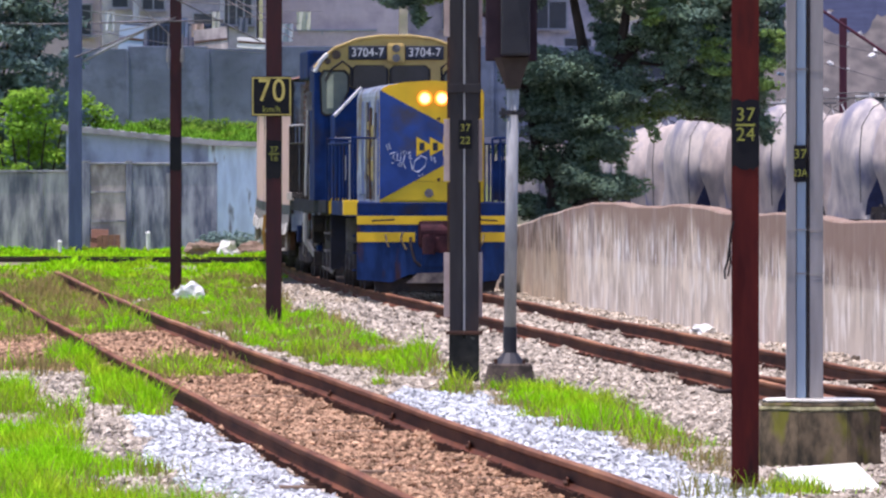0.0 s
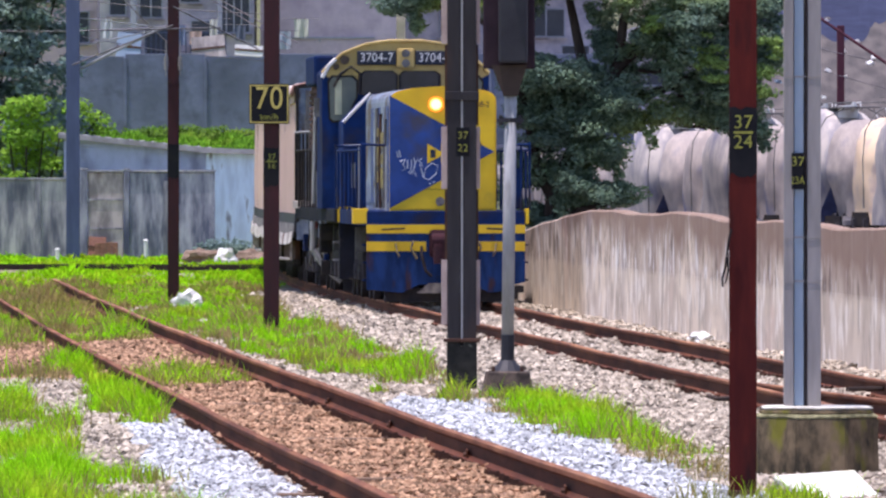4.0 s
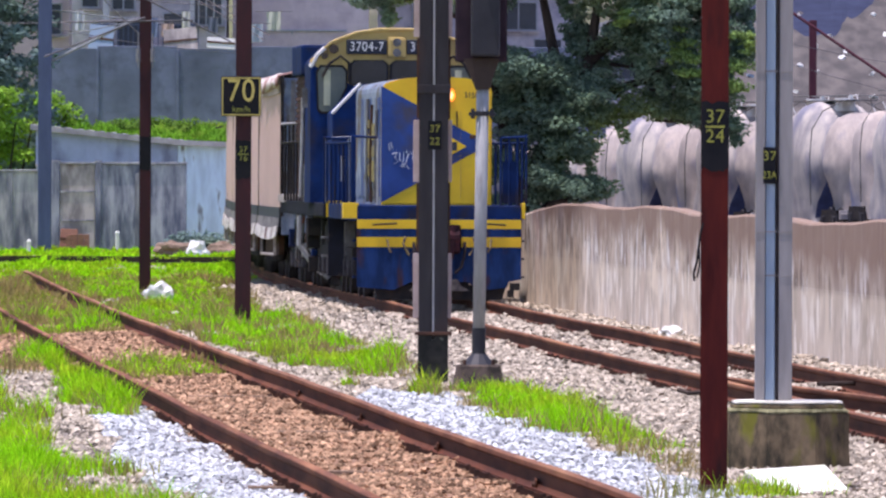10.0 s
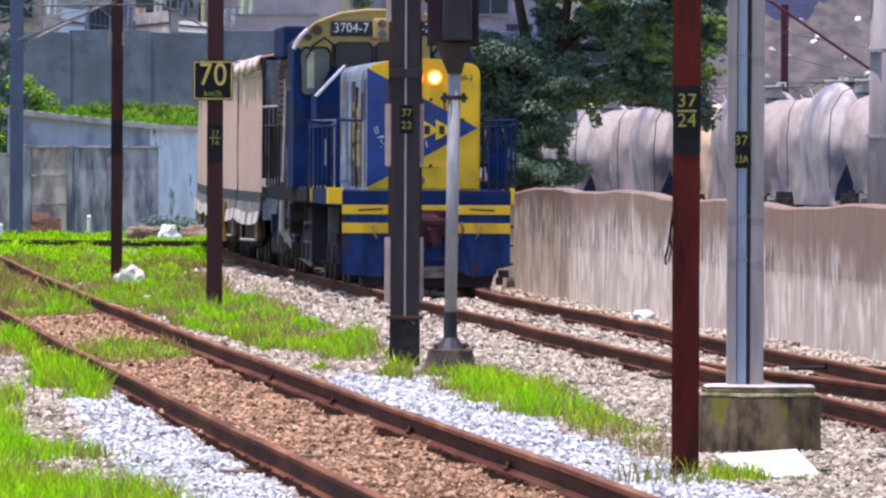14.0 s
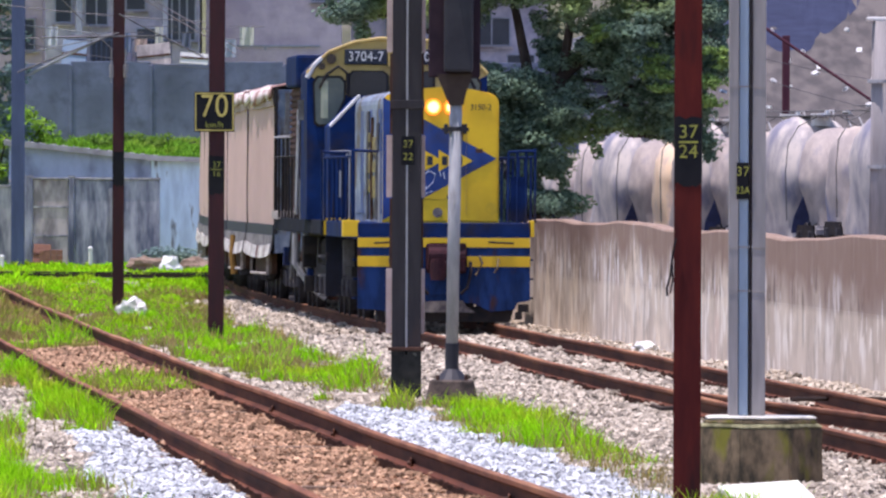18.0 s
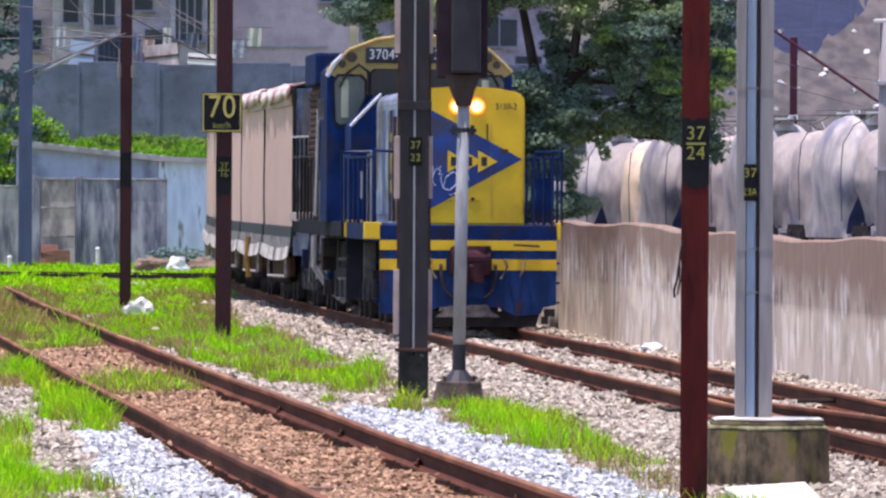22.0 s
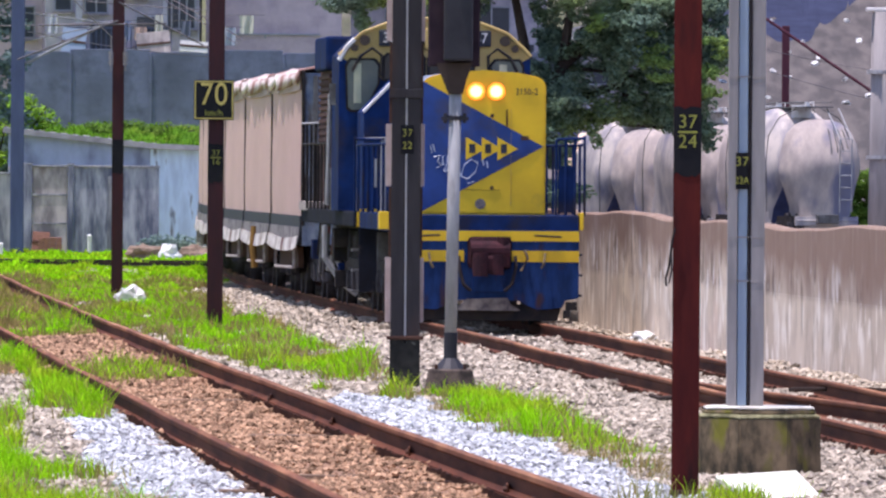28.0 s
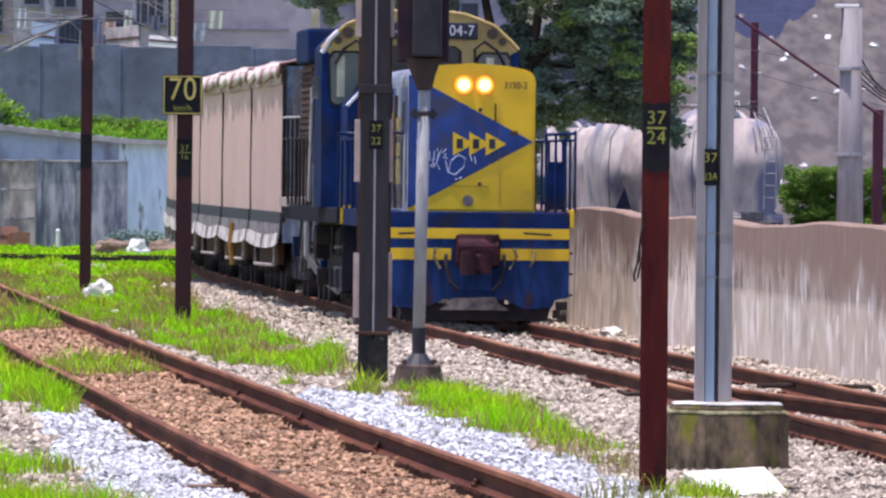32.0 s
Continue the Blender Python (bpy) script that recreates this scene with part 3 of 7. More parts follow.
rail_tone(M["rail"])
rail("rail", lambda y: near_x(y) - GAUGE, -60, 262, 1.0, "rust-brown steel rail of the overgrown track", 0.015)
rail("rail", lambda y: near_x(y) + GAUGE + 0.02, -60, 262, 1.0, "rust-brown steel rail of the overgrown track", 0.05)
rail("rail", lambda y: main_x(y) - GAUGE, -60, 330, 1.5, "rust-brown steel rail under the train")
rail("rail", lambda y: main_x(y) + GAUGE, -60, 330, 1.5, "rust-brown steel rail under the train")
rail("rail", lambda y: main_x(y) - GAUGE + 0.07 + 0.06 * max(0.0, 134 - y), 90, 134, 1.0, "rusty closure rail of a turnout")


M["draft_iron"] = mat("dark_far_rail", (0.075, 0.055, 0.045), 0.8, col2=(0.045, 0.034, 0.03), scale=3)


def cross_rail(y0):
    """A far curved track that bears away to the side behind the old one."""
    v, f, n = [], [], len(RAIL)
    xs = np.arange(-30, -2.5, 0.8)
    for x in xs:
        y = y0 - 0.02 * (x + 16) ** 2
        v += [(x, y + px, pz * 0.5 - 0.05) for px, pz in RAIL]
    for i in range(len(xs) - 1):
        for j in range(n):
            a, b = i * n + j, i * n + (j + 1) % n
            f.append((a, b, b + n, a + n))
    tagged(raw("rail", v, f, M["draft_iron"]), "dark far rail of a curving side track", "rail", "track rails", "structure")


cross_rail(311)
cross_rail(318)


def sleeper(y):
    x = float(near_x(y))
    t = thing("sleeper", pose(x, y, -0.322, 0, 0, 3), "weathered wooden sleeper half buried in rusty ballast", "sleeper", "track sleepers")
    part("beam", box(bm_new(), -1.2, 1.2, -0.12, 0.12, 0, 0.135, 0.012), M["sleeper"], t)
    for s in (-1, 1):
        part("tie_plate", box(bm_new(), s * GAUGE - 0.16, s * GAUGE + 0.16, -0.08, 0.08, 0.135, 0.15, 0.003), M["brown"], t)


M["sleeper"] = mat("weathered_sleeper_wood", (0.27, 0.185, 0.13), 0.9, col2=(0.13, 0.09, 0.065), scale=5, stretch=(0.3, 3, 3))
for _y in (95.2, 97.6, 100.0, 104.4, 110.6, 115.0, 121.2, 126.8, 132.4, 137.5, 151.0, 156.6, 162.0):
    sleeper(_y)


def rail_clips(fx, y0, y1, label):
    """Fastenings on both sides of the rail foot, one pair at each sleeper."""
    rng = random.Random(7)
    bm = bm_new()
    y = y0
    while y < y1:
        x = float(fx(y))
        for s in (-1, 1):
            q = x + s * 0.085
            prism(bm, [(q - 0.035, -0.20), (q + 0.035, -0.20), (q + 0.02, -0.135 + rng.uniform(-0.02, 0.02)), (q - 0.02, -0.13)], y - 0.05, y + 0.05)
        y += 0.62
    ob = part("rail_clips", bm, M["brown"])
    tagged(ob, label, "rail clips", kind="stuff")


rail_clips(lambda y: near_x(y) - GAUGE, 84, 165, "rusty fastenings along the foot of the old rail")
rail_clips(lambda y: near_x(y) + GAUGE, 84, 165, "rusty fastenings along the foot of the old rail")
rail_clips(lambda y: main_x(y) - GAUGE, 90, 200, "rusty fastenings along the foot of the train rail")
rail_clips(lambda y: main_x(y) + GAUGE, 90, 200, "rusty fastenings along the foot of the train rail")


def fishplate(fx, y, side):
    x = float(fx(y)) + side * 0.02
    t = thing("fishplate", pose(x, y, 0), "rusty bolted joint bar on the rail", "fishplate", "rail joint bars")
    bm = bm_new()
    box(bm, -0.008, 0.008, -0.35, 0.35, -0.14, -0.06, 0.004)
    part("bar", bm, M["rail"], t)
    for k in (-0.25, -0.1, 0.1, 0.25):
        bm = bm_new()
        rod(bm, (side * 0.005, k, -0.10), (side * 0.03, k, -0.10), 0.015, 6)
        part("bolt", bm, M["brown"], t)


for fy in (97.5, 109.5, 121.5, 133.5):
    fishplate(lambda y: near_x(y) - GAUGE, fy, 1)
    fishplate(lambda y: near_x(y) + GAUGE, fy - 5, -1)


# ---- retaining wall beside the train track ----
def build_wall():
    m = mat("streaked_concrete", (0.80, 0.68, 0.53), 0.92, col2=(0.56, 0.45, 0.35), scale=3.2, stretch=(1, 0.2, 0.16), amount=0.8, bump=0.01, bump_scale=9, col3=(0.36, 0.31, 0.30), scale3=1.3, edge3=(0.55, 0.68))
    nt = m.node_tree
    b = nt.nodes["Principled BSDF"]
    src = b.inputs["Base Color"].links[0].from_socket
    tc = nt.nodes.new("ShaderNodeTexCoord")
    sx = nt.nodes.new("ShaderNodeSeparateXYZ")
    nt.links.new(tc.outputs["Object"], sx.inputs[0])
    no = nt.nodes.new("ShaderNodeTexNoise")
    no.inputs["Scale"].default_value = 1.8
    mp = nt.nodes.new("ShaderNodeMapping")
    mp.inputs["Scale"].default_value = (1, 0.22, 0.5)
    nt.links.new(tc.outputs["Object"], mp.inputs[0])
    nt.links.new(mp.outputs[0], no.inputs["Vector"])
    ad = nt.nodes.new("ShaderNodeMath")
    ad.operation = "MULTIPLY_ADD"
    nt.links.new(no.outputs[0], ad.inputs[0])
    ad.inputs[1].default_value = 1.3
    yy = nt.nodes.new("ShaderNodeMath")
    yy.operation = "MULTIPLY_ADD"
    nt.links.new(sx.outputs[1], yy.inputs[0])
    yy.inputs[1].default_value, yy.inputs[2].default_value = -0.0070, 1.08
    zz = nt.nodes.new("ShaderNodeMath")
    nt.links.new(sx.outputs[2], zz.inputs[0])
    nt.links.new(yy.outputs[0], zz.inputs[1])
    nt.links.new(zz.outputs[0], ad.inputs[2])
    # paler lower lift under the casting joint
    lift = nt.nodes.new("ShaderNodeMapRange")
    lift.inputs[1].default_value, lift.inputs[2].default_value, lift.inputs[3].default_value, lift.inputs[4].default_value = 0.66, 0.76, 0.38, 0.0
    nt.links.new(sx.outputs[2], lift.inputs[0])
    # the nearer stretch is browner all over
    nr = nt.nodes.new("ShaderNodeMapRange")
    nr.inputs[1].default_value, nr.inputs[2].default_value, nr.inputs[3].default_value, nr.inputs[4].default_value = 132, 180, 0.95, 0.0
    nt.links.new(sx.outputs[1], nr.inputs[0])
    nx = nt.nodes.new("ShaderNodeMix")
    nx.data_type = "RGBA"
    nt.links.new(nr.outputs[0], nx.inputs[0])
    nt.links.new(src, nx.inputs[6])
    nx.inputs[7].default_value = (0.33, 0.265, 0.22, 1)
    src = nx.outputs[2]
    # drips: brown, black, white and pink, of uneven length
    for sc, fz, lo, hi, col, k in ((0.8, 0.6, 0.48, 0.64, (0.40, 0.32, 0.255), 0.65), (2.2, 0.9, 0.53, 0.66, (0.36, 0.29, 0.24), 0.55), (4.6, 0.22, 0.54, 0.64, (0.30, 0.23, 0.185), 0.65), (8.5, 0.16, 0.56, 0.64, (0.14, 0.11, 0.09), 0.75), (17.0, 0.10, 0.56, 0.64, (0.22, 0.17, 0.135), 0.7),
                                   (1.7, 0.30, 0.60, 0.70, (0.66, 0.45, 0.38), 0.5), (6.0, 0.17, 0.575, 0.65, (0.80, 0.75, 0.68), 0.65), (13.0, 0.11, 0.575, 0.63, (0.88, 0.84, 0.78), 0.75)):
        dm = nt.nodes.new("ShaderNodeMapping")
        dm.inputs["Scale"].default_value = (1, 0.17, fz)
        dm.inputs["Location"].default_value = (sc, 3 * sc, sc)
        nt.links.new(tc.outputs["Object"], dm.inputs[0])
        dn = nt.nodes.new("ShaderNodeTexNoise")
        dn.inputs["Scale"].default_value, dn.inputs["Detail"].default_value = sc, 4
        nt.links.new(dm.outputs[0], dn.inputs["Vector"])
        dr = nt.nodes.new("ShaderNodeMapRange")
        dr.inputs[1].default_value, dr.inputs[2].default_value, dr.inputs[4].default_value = lo, hi, k
        nt.links.new(dn.outputs[0], dr.inputs[0])
        dx = nt.nodes.new("ShaderNodeMix")
        dx.data_type = "RGBA"
        nt.links.new(dr.outputs[0], dx.inputs[0])
        nt.links.new(src, dx.inputs[6])
        dx.inputs[7].default_value = (*col, 1)
        src = dx.outputs[2]
    lm = nt.nodes.new("ShaderNodeMix")
    lm.data_type = "RGBA"
    nt.links.new(lift.outputs[0], lm.inputs[0])
    nt.links.new(src, lm.inputs[6])
    lm.inputs[7].default_value = (0.84, 0.72, 0.55, 1)
    src = lm.outputs[2]
    mr = nt.nodes.new("ShaderNodeMapRange")
    mr.inputs[1].default_value, mr.inputs[2].default_value, mr.inputs[4].default_value = 1.36, 1.84, 0.92
    nt.links.new(ad.outputs[0], mr.inputs[0])
    mx = nt.nodes.new("ShaderNodeMix")
    mx.data_type = "RGBA"
    nt.links.new(mr.outputs[0], mx.inputs[0])
    nt.links.new(src, mx.inputs[6])
    mx.inputs[7].default_value = (0.27, 0.185, 0.14, 1)
    nt.links.new(mx.outputs[2], b.inputs["Base Color"])
    ys = np.concatenate([np.arange(-60, 70, 5.0), np.arange(70, 260, 0.6)])
    v, f = [], []
    for y in ys:
        x = float(wall_x(y))
        top = 1.62 + 0.03 * math.sin(y * 0.10 + 1.0) + 0.008 * math.sin(y * 0.9) + 0.03 * math.sin(y * 0.31) - 0.45 * float(smooth01(y, 213, 236))
        for dx, z in ((0, -0.5), (0.0, 0.725), (0.0015, 0.735), (0.0, 0.745), (0.0, top - 0.03), (0.03, top), (0.22, top), (0.25, top - 0.03), (0.25, -0.5)):
            v.append((x + dx, y, z))
    n = 9
    for i in range(len(ys) - 1):
        for j in range(n - 1):
            a = i * n + j
            f.append((a, a + 1, a + 1 + n, a + n))
    tagged(raw("wall_trackside", v, f, m), "streaked dirty concrete retaining wall along the track", "wall", kind="structure")


build_wall()


# ---- line poles, signal, speed sign ----
def upright(bm, prof, z0, z1):
    """Extrudes a plan outline of (x, y) from z0 to z1."""
    a = [bm.verts.new((x, y, z0)) for x, y in prof]
    b = [bm.verts.new((x, y, z1)) for x, y in prof]
    bm.faces.new(a)
    bm.faces.new(b)
    for i in range(len(prof)):
        j = (i + 1) % len(prof)
        bm.faces.new((a[i], a[j], b[j], b[i]))
    return bm


def plate_number(t, y, z, top, low, w, size):
    """A painted black band with the pole's number on it."""
    lettering("number", top, size, M["dim_yellow"], t, pose(0, y, z + size * 0.52))
    lettering("number", low, size, M["dim_yellow"], t, pose(0, y, z - size * 0.52))
    bm = bm_new()
    box(bm, -w * 0.36, w * 0.36, y - 0.004, y + 0.004, z - 0.008, z + 0.008)
    part("divider_line", bm, M["dim_yellow"], t)


def red_pole(x, y, w, top, band_z, band_h, digits=None, size=0.1, lean=0.0, paint="red"):
    t = thing("line_pole", pose(x, y, BED - 0.05, 0, lean, 0), "dark oxide-red steel line pole with a black number band", "pole", "red line poles")
    bm = bm_new()
    hw = w / 2
    poly = [(-hw, -hw), (hw, -hw), (hw, -hw + 0.02), (0.012, -hw + 0.02), (0.012, hw - 0.02), (hw, hw - 0.02), (hw, hw), (-hw, hw), (-hw, hw - 0.02), (-0.012, hw - 0.02), (-0.012, -hw + 0.02), (-hw, -hw + 0.02)]
    f = [bm.verts.new((a, b, 0)) for a, b in poly]
    k = [bm.verts.new((a, b, top)) for a, b in poly]
    bm.faces.new(f)
    bm.faces.new(k)
    for i in range(12):
        bm.faces.new((f[i], f[(i + 1) % 12], k[(i + 1) % 12], k[i]))
    part("shaft", bm, M[paint], t)
    zb = band_z - BED + 0.05
    bm = bm_new()
    rng = random.Random(int(x * 100))
    lo, hi = zb - band_h / 2, zb + band_h / 2
    low_edge = [(-hw - 0.003 + (w + 0.006) * k / 9, lo - rng.uniform(0.0, 0.06)) for k in range(10)]
    top_edge = [(hw + 0.003 - (w + 0.006) * k / 5, hi + rng.uniform(-0.01, 0.02)) for k in range(6)]
    prism(bm, low_edge + top_edge, -hw - 0.004, -hw + 0.001)
    part("number_band", bm, M["black"], t, "black painted band")
    if digits:
        plate_number(t, -hw - 0.008, zb + band_h * 0.12, digits[0], digits[1], w, size)
    bm = bm_new()
    box(bm, -hw * 1.15, hw * 1.15, -hw * 1.15, hw * 1.15, 0, 0.10, 0.01)
    part("foot", bm, M["brown"], t)
    return t


pole_a = red_pole(2.30, 94.6, 0.205, 9.0, 2.515, 0.47, ("37", "24"), 0.145)
sign_pole = red_pole(-2.63, 193.0, 0.245, 9.5, 2.38, 0.55, ("37", "16"), 0.13, 0.1, "red_dark")
far_pole = red_pole(-5.03, 234.0, 0.215, 10.0, 2.5, 0.6, paint="red_dark")


def hanging_strap():
    t = thing("frayed_strap", pose(2.24, 94.47, 0), "frayed dark strap hanging down from the red pole", "strap")
    bm = bm_new()
    pipe(bm, [(-0.045, 0, 1.78), (-0.06, 0, 1.68), (-0.075, 0, 1.55), (-0.10, 0, 1.46), (-0.095, 0, 1.40)], 0.009)
    pipe(bm, [(-0.06, 0, 1.66), (-0.055, 0, 1.52), (-0.075, 0, 1.42)], 0.007)
    pipe(bm, [(-0.045, 0, 1.78), (-0.03, 0.0, 1.84)], 0.009)
    part("strap", bm, M["rope"], t)


hanging_strap()


def speed_sign():
    t = thing("speed_sign", pose(-2.66, 192.83, 3.34), "square black speed board with yellow figures and yellow border", "sign")
    bm = bm_new()
    box(bm, -0.31, 0.31, -0.012, 0.012, -0.31, 0.31, 0.012)
    part("board", bm, M["black"], t)
    bm = bm_new()
    for a, b, c, d in ((-0.30, 0.30, 0.275, 0.295), (-0.30, 0.30, -0.295, -0.275), (-0.30, -0.28, -0.275, 0.275), (0.28, 0.30, -0.275, 0.275)):
        box(bm, a, b, -0.017, -0.011, c, d)
    part("border", bm, M["yellow"], t, "yellow painted border")
    lettering("figure", "70", 0.50, M["yellow"], t, pose(0, -0.017, 0.075), 0.86)
    lettering("unit", "km/h", 0.135, M["dim_yellow"], t, pose(0, -0.017, -0.205))
    for z in (-0.15, 0.15):
        bm = bm_new()
        box(bm, -0.14, 0.14, 0.012, 0.04, z - 0.02, z + 0.02)
        part("bracket", bm, M["brown"], t)


speed_sign()


def steel_mast():
    """The dark built-up mast with a pale column behind it."""
    t = thing("line_mast", pose(0.235, 138, BED - 0.05), "dark grey riveted steel mast with pale banded plates", "mast")
    bm = bm_new()
    prof = [(-0.162, -0.15), (-0.022, -0.15), (-0.022, -0.138), (0.022, -0.138), (0.022, -0.15), (0.162, -0.15), (0.162, 0.0), (0.14, 0.0), (0.14, -0.125), (-0.14, -0.125), (-0.14, 0.0), (-0.162, 0.0)]
    upright(bm, prof, 0.68, 9)
    part("channel", bm, M["steel"], t)
    bm = bm_new()
    box(bm, -0.010, 0.012, -0.156, -0.148, 0.6, 9)
    part("cover_strip", bm, M["post_grey"], t, "pale vertical seam strip")
    bm = bm_new()
    box(bm, -0.168, 0.168, -0.156, 0.12, -0.06, 0.66, 0.01)
    part("base_sleeve", bm, M["sleeve"], t, "blackened speckled base sleeve")
    bm = bm_new()
    box(bm, -0.205, 0.205, -0.175, 0.13, 0.64, 0.68, 0.008)
    part("collar", bm, M["brown"], t)
    levels = (0.83, 1.56, 2.34, 3.04, 3.95, 4.75, 5.6, 6.4, 7.2, 8.0)
    for i, (z, z1) in enumerate(zip(levels[:-1], levels[1:])):
        bm = bm_new()
        if i % 2 == 0:
            box(bm, -0.226, 0.203, -0.06, -0.03, z, z1 - 0.01, 0.004)
        else:
            box(bm, -0.19, 0.185, -0.06, -0.03, z, z1 - 0.01, 0.004)
        part("back_plate", bm, M["primer"] if i % 2 == 0 else M["brown"], t)
    zb = 2.66 - BED
    bm = bm_new()
    box(bm, -0.062, 0.086, -0.162, -0.156, zb - 0.16, zb + 0.16)
    part("number_plate", bm, M["black"], t)
    lettering("number", "37", 0.115, M["dim_yellow"], t, pose(0.012, -0.166, zb + 0.07))
    lettering("number", "22", 0.115, M["dim_yellow"], t, pose(0.012, -0.166, zb - 0.07))
    bm = bm_new()
    box(bm, -0.19, 0.19, -0.17, 0.03, 3.32, 3.42, 0.006)
    part("rust_band", bm, M["steel"], t)


steel_mast()


M["back_board"] = mat("purplish_black_board", (0.050, 0.032, 0.040), 0.75, col2=(0.030, 0.020, 0.028), scale=3)


def signal():
    t = thing("railway_signal", pose(0.735, 136.5, BED - 0.05), "grey signal post on a concrete foot carrying a black signal head", "signal")
    bm = bm_new()
    rod(bm, (0, 0, 0.72), (0.035, 0, 3.42), 0.068, 14)
    part("post", bm, M["post_grey"], t, smooth=True)
    bm = bm_new()
    rod(bm, (0, 0, 0.46), (0, 0, 0.74), 0.075, 12)
    rod(bm, (0, 0, 0.33), (0, 0, 0.46), 0.19, 12, 0.08)
    part("socket", bm, M["signal"], t)
    for k in range(4):
        bm = bm_new()
        a = k * math.pi / 2 + 0.78
        rod(bm, (0.22 * math.cos(a), 0.22 * math.sin(a), 0.30), (0.22 * math.cos(a), 0.22 * math.sin(a), 0.39), 0.022, 6)
        part("anchor_bolt", bm, M["brown"], t)
    bm = bm_new()
    r = bmesh.ops.create_cone(bm, cap_ends=True, segments=4, radius1=0.46, radius2=0.34, depth=0.42, matrix=pose(0, 0, 0.13, 0, 0, 45))
    bmesh.ops.bevel(bm, geom=list(bm.edges), offset=0.02, segments=1, affect="EDGES")
    part("concrete_foot", bm, M["foot_conc"], t)
    bm = bm_new()
    prism(bm, [(-0.045, 3.36), (0.115, 3.36), (0.15, 3.50), (0.22, 3.70), (-0.18, 3.70), (-0.10, 3.50)], -0.09, 0.09)
    part("head_support", bm, M["draft_iron"], t)
    bm = bm_new()
    box(bm, -0.27, 0.30, -0.02, 0.03, 3.66, 6.4, 0.02)
    part("backboard", bm, M["back_board"], t, "dark purplish backboard")
    bm = bm_new()
    box(bm, -0.10, 0.22, -0.22, -0.02, 3.72, 6.2, 0.03)
    part("lamp_case", bm, M["signal"], t)
    for z in (5.15, 5.65):
        bm = bm_new()
        for k in range(9):
            a, b = math.pi * k / 9, math.pi * (k + 1) / 9
            c = [Vector((0.06 + 0.13 * math.cos(q), y, z + 0.13 * math.sin(q))) for q in (a, b) for y in (-0.50, -0.21)]
            bm.faces.new([bm.verts.new(p) for p in (c[0], c[1], c[3], c[2])])
        shell(bm, 0.006)
        hood = part("hood", bm, M["signal"], t)
        bm = bm_new()
        rod(bm, (0.06, -0.235, z), (0.06, -0.215, z), 0.10, 16)
        part("lens", bm, M["lens"], hood)
    bm = bm_new()
    rod(bm, (0.03, 0, 3.08), (0.03, 0, 3.12), 0.085, 12)
    part("clamp", bm, M["steel"], t)
    bm = bm_new()
    for s in (-1, 1):
        box(bm, 0.03 + s * 0.105 - 0.022, 0.03 + s * 0.105 + 0.022, -0.05, 0.03, 3.04, 3.15, 0.006)
    box(bm, -0.12, 0.18, -0.075, -0.065, 3.07, 3.11)
    part("terminal_box", bm, M["signal"], t)


signal()


def concrete_pole():
    t = thing("concrete_pole", pose(3.09, 102.3, BED - 0.05), "pale concrete mast with a cable duct on mossy plinth", "pole")
    # moss on the sides; rim and cap colours also carry the sunlight on top
    for name, r0, r1, z0, z1, mtl, lab in (("plinth", 0.545, 0.535, -0.08, 0.50, "moss_conc", "moss-stained eight-sided plinth"), ("plinth_rim", 0.54, 0.525, 0.502, 0.535, "rim_conc", "yellowed mossy rim, paler for its lit edge"),
                                           ("plinth_step", 0.50, 0.49, 0.537, 0.575, "moss_conc", "dark weathered step"), ("plinth_cap", 0.492, 0.48, 0.577, 0.597, "sunlit_conc", "cracked cap, coloured bright as a sunlit top")):
        bm = bm_new()
        bmesh.ops.create_cone(bm, cap_ends=True, segments=8, radius1=r0, radius2=r1, depth=z1 - z0, matrix=pose(0, 0, (z0 + z1) / 2, 0, 0, 26))
        bmesh.ops.bevel(bm, geom=list(bm.edges), offset=0.012, segments=2, affect="EDGES")
        bmesh.ops.subdivide_edges(bm, edges=list(bm.edges), cuts=3, use_grid_fill=True)
        for v in bm.verts:
            v.co += Vector((noise.noise(v.co * 9), noise.noise(v.co * 9 + Vector((5, 0, 0))), noise.noise(v.co * 7 + Vector((0, 5, 0))))) * 0.010
        part(name, bm, M[mtl], t, lab)
    bm = bm_new()
    upright(bm, [(-0.265, -0.12), (-0.19, -0.12), (-0.19, -0.02), (-0.075, -0.02), (-0.075, -0.12), (0.035, -0.12), (0.042, 0.12), (-0.265, 0.12)], 0.6, 9)
    part("shaft", bm, M["pole_grey"], t)
    bm = bm_new()
    box(bm, -0.185, -0.105, -0.10, -0.03, 0.6, 9, 0.006)
    part("cable_duct", bm, M["galv"], t, "pale blue cable duct")
    bm = bm_new()
    pipe(bm, [(-0.085, -0.115, 0.6), (-0.088, -0.115, 2.0), (-0.082, -0.115, 3.6), (-0.088, -0.115, 5.2), (-0.085, -0.115, 9)], 0.013)
    part("cable", bm, M["rope"], t, "black cable")
    for z in (1.62, 1.98, 3.3):
        bm = bm_new()
        box(bm, -0.27, 0.04, -0.126, -0.122, z, z + 0.012)
        part("strap", bm, M["pole_grey"], t)
    zb = 2.33 - BED
    bm = bm_new()
    box(bm, -0.205, -0.105, -0.137, -0.129, zb - 0.15, zb + 0.15)
    part("number_plate", bm, M["black"], t)
    lettering("number", "37", 0.11, M["dim_yellow"], t, pose(-0.155, -0.142, zb + 0.075))
    lettering("number", "23A", 0.085, M["dim_yellow"], t, pose(-0.155, -0.142, zb - 0.08), 0.8)


concrete_pole()


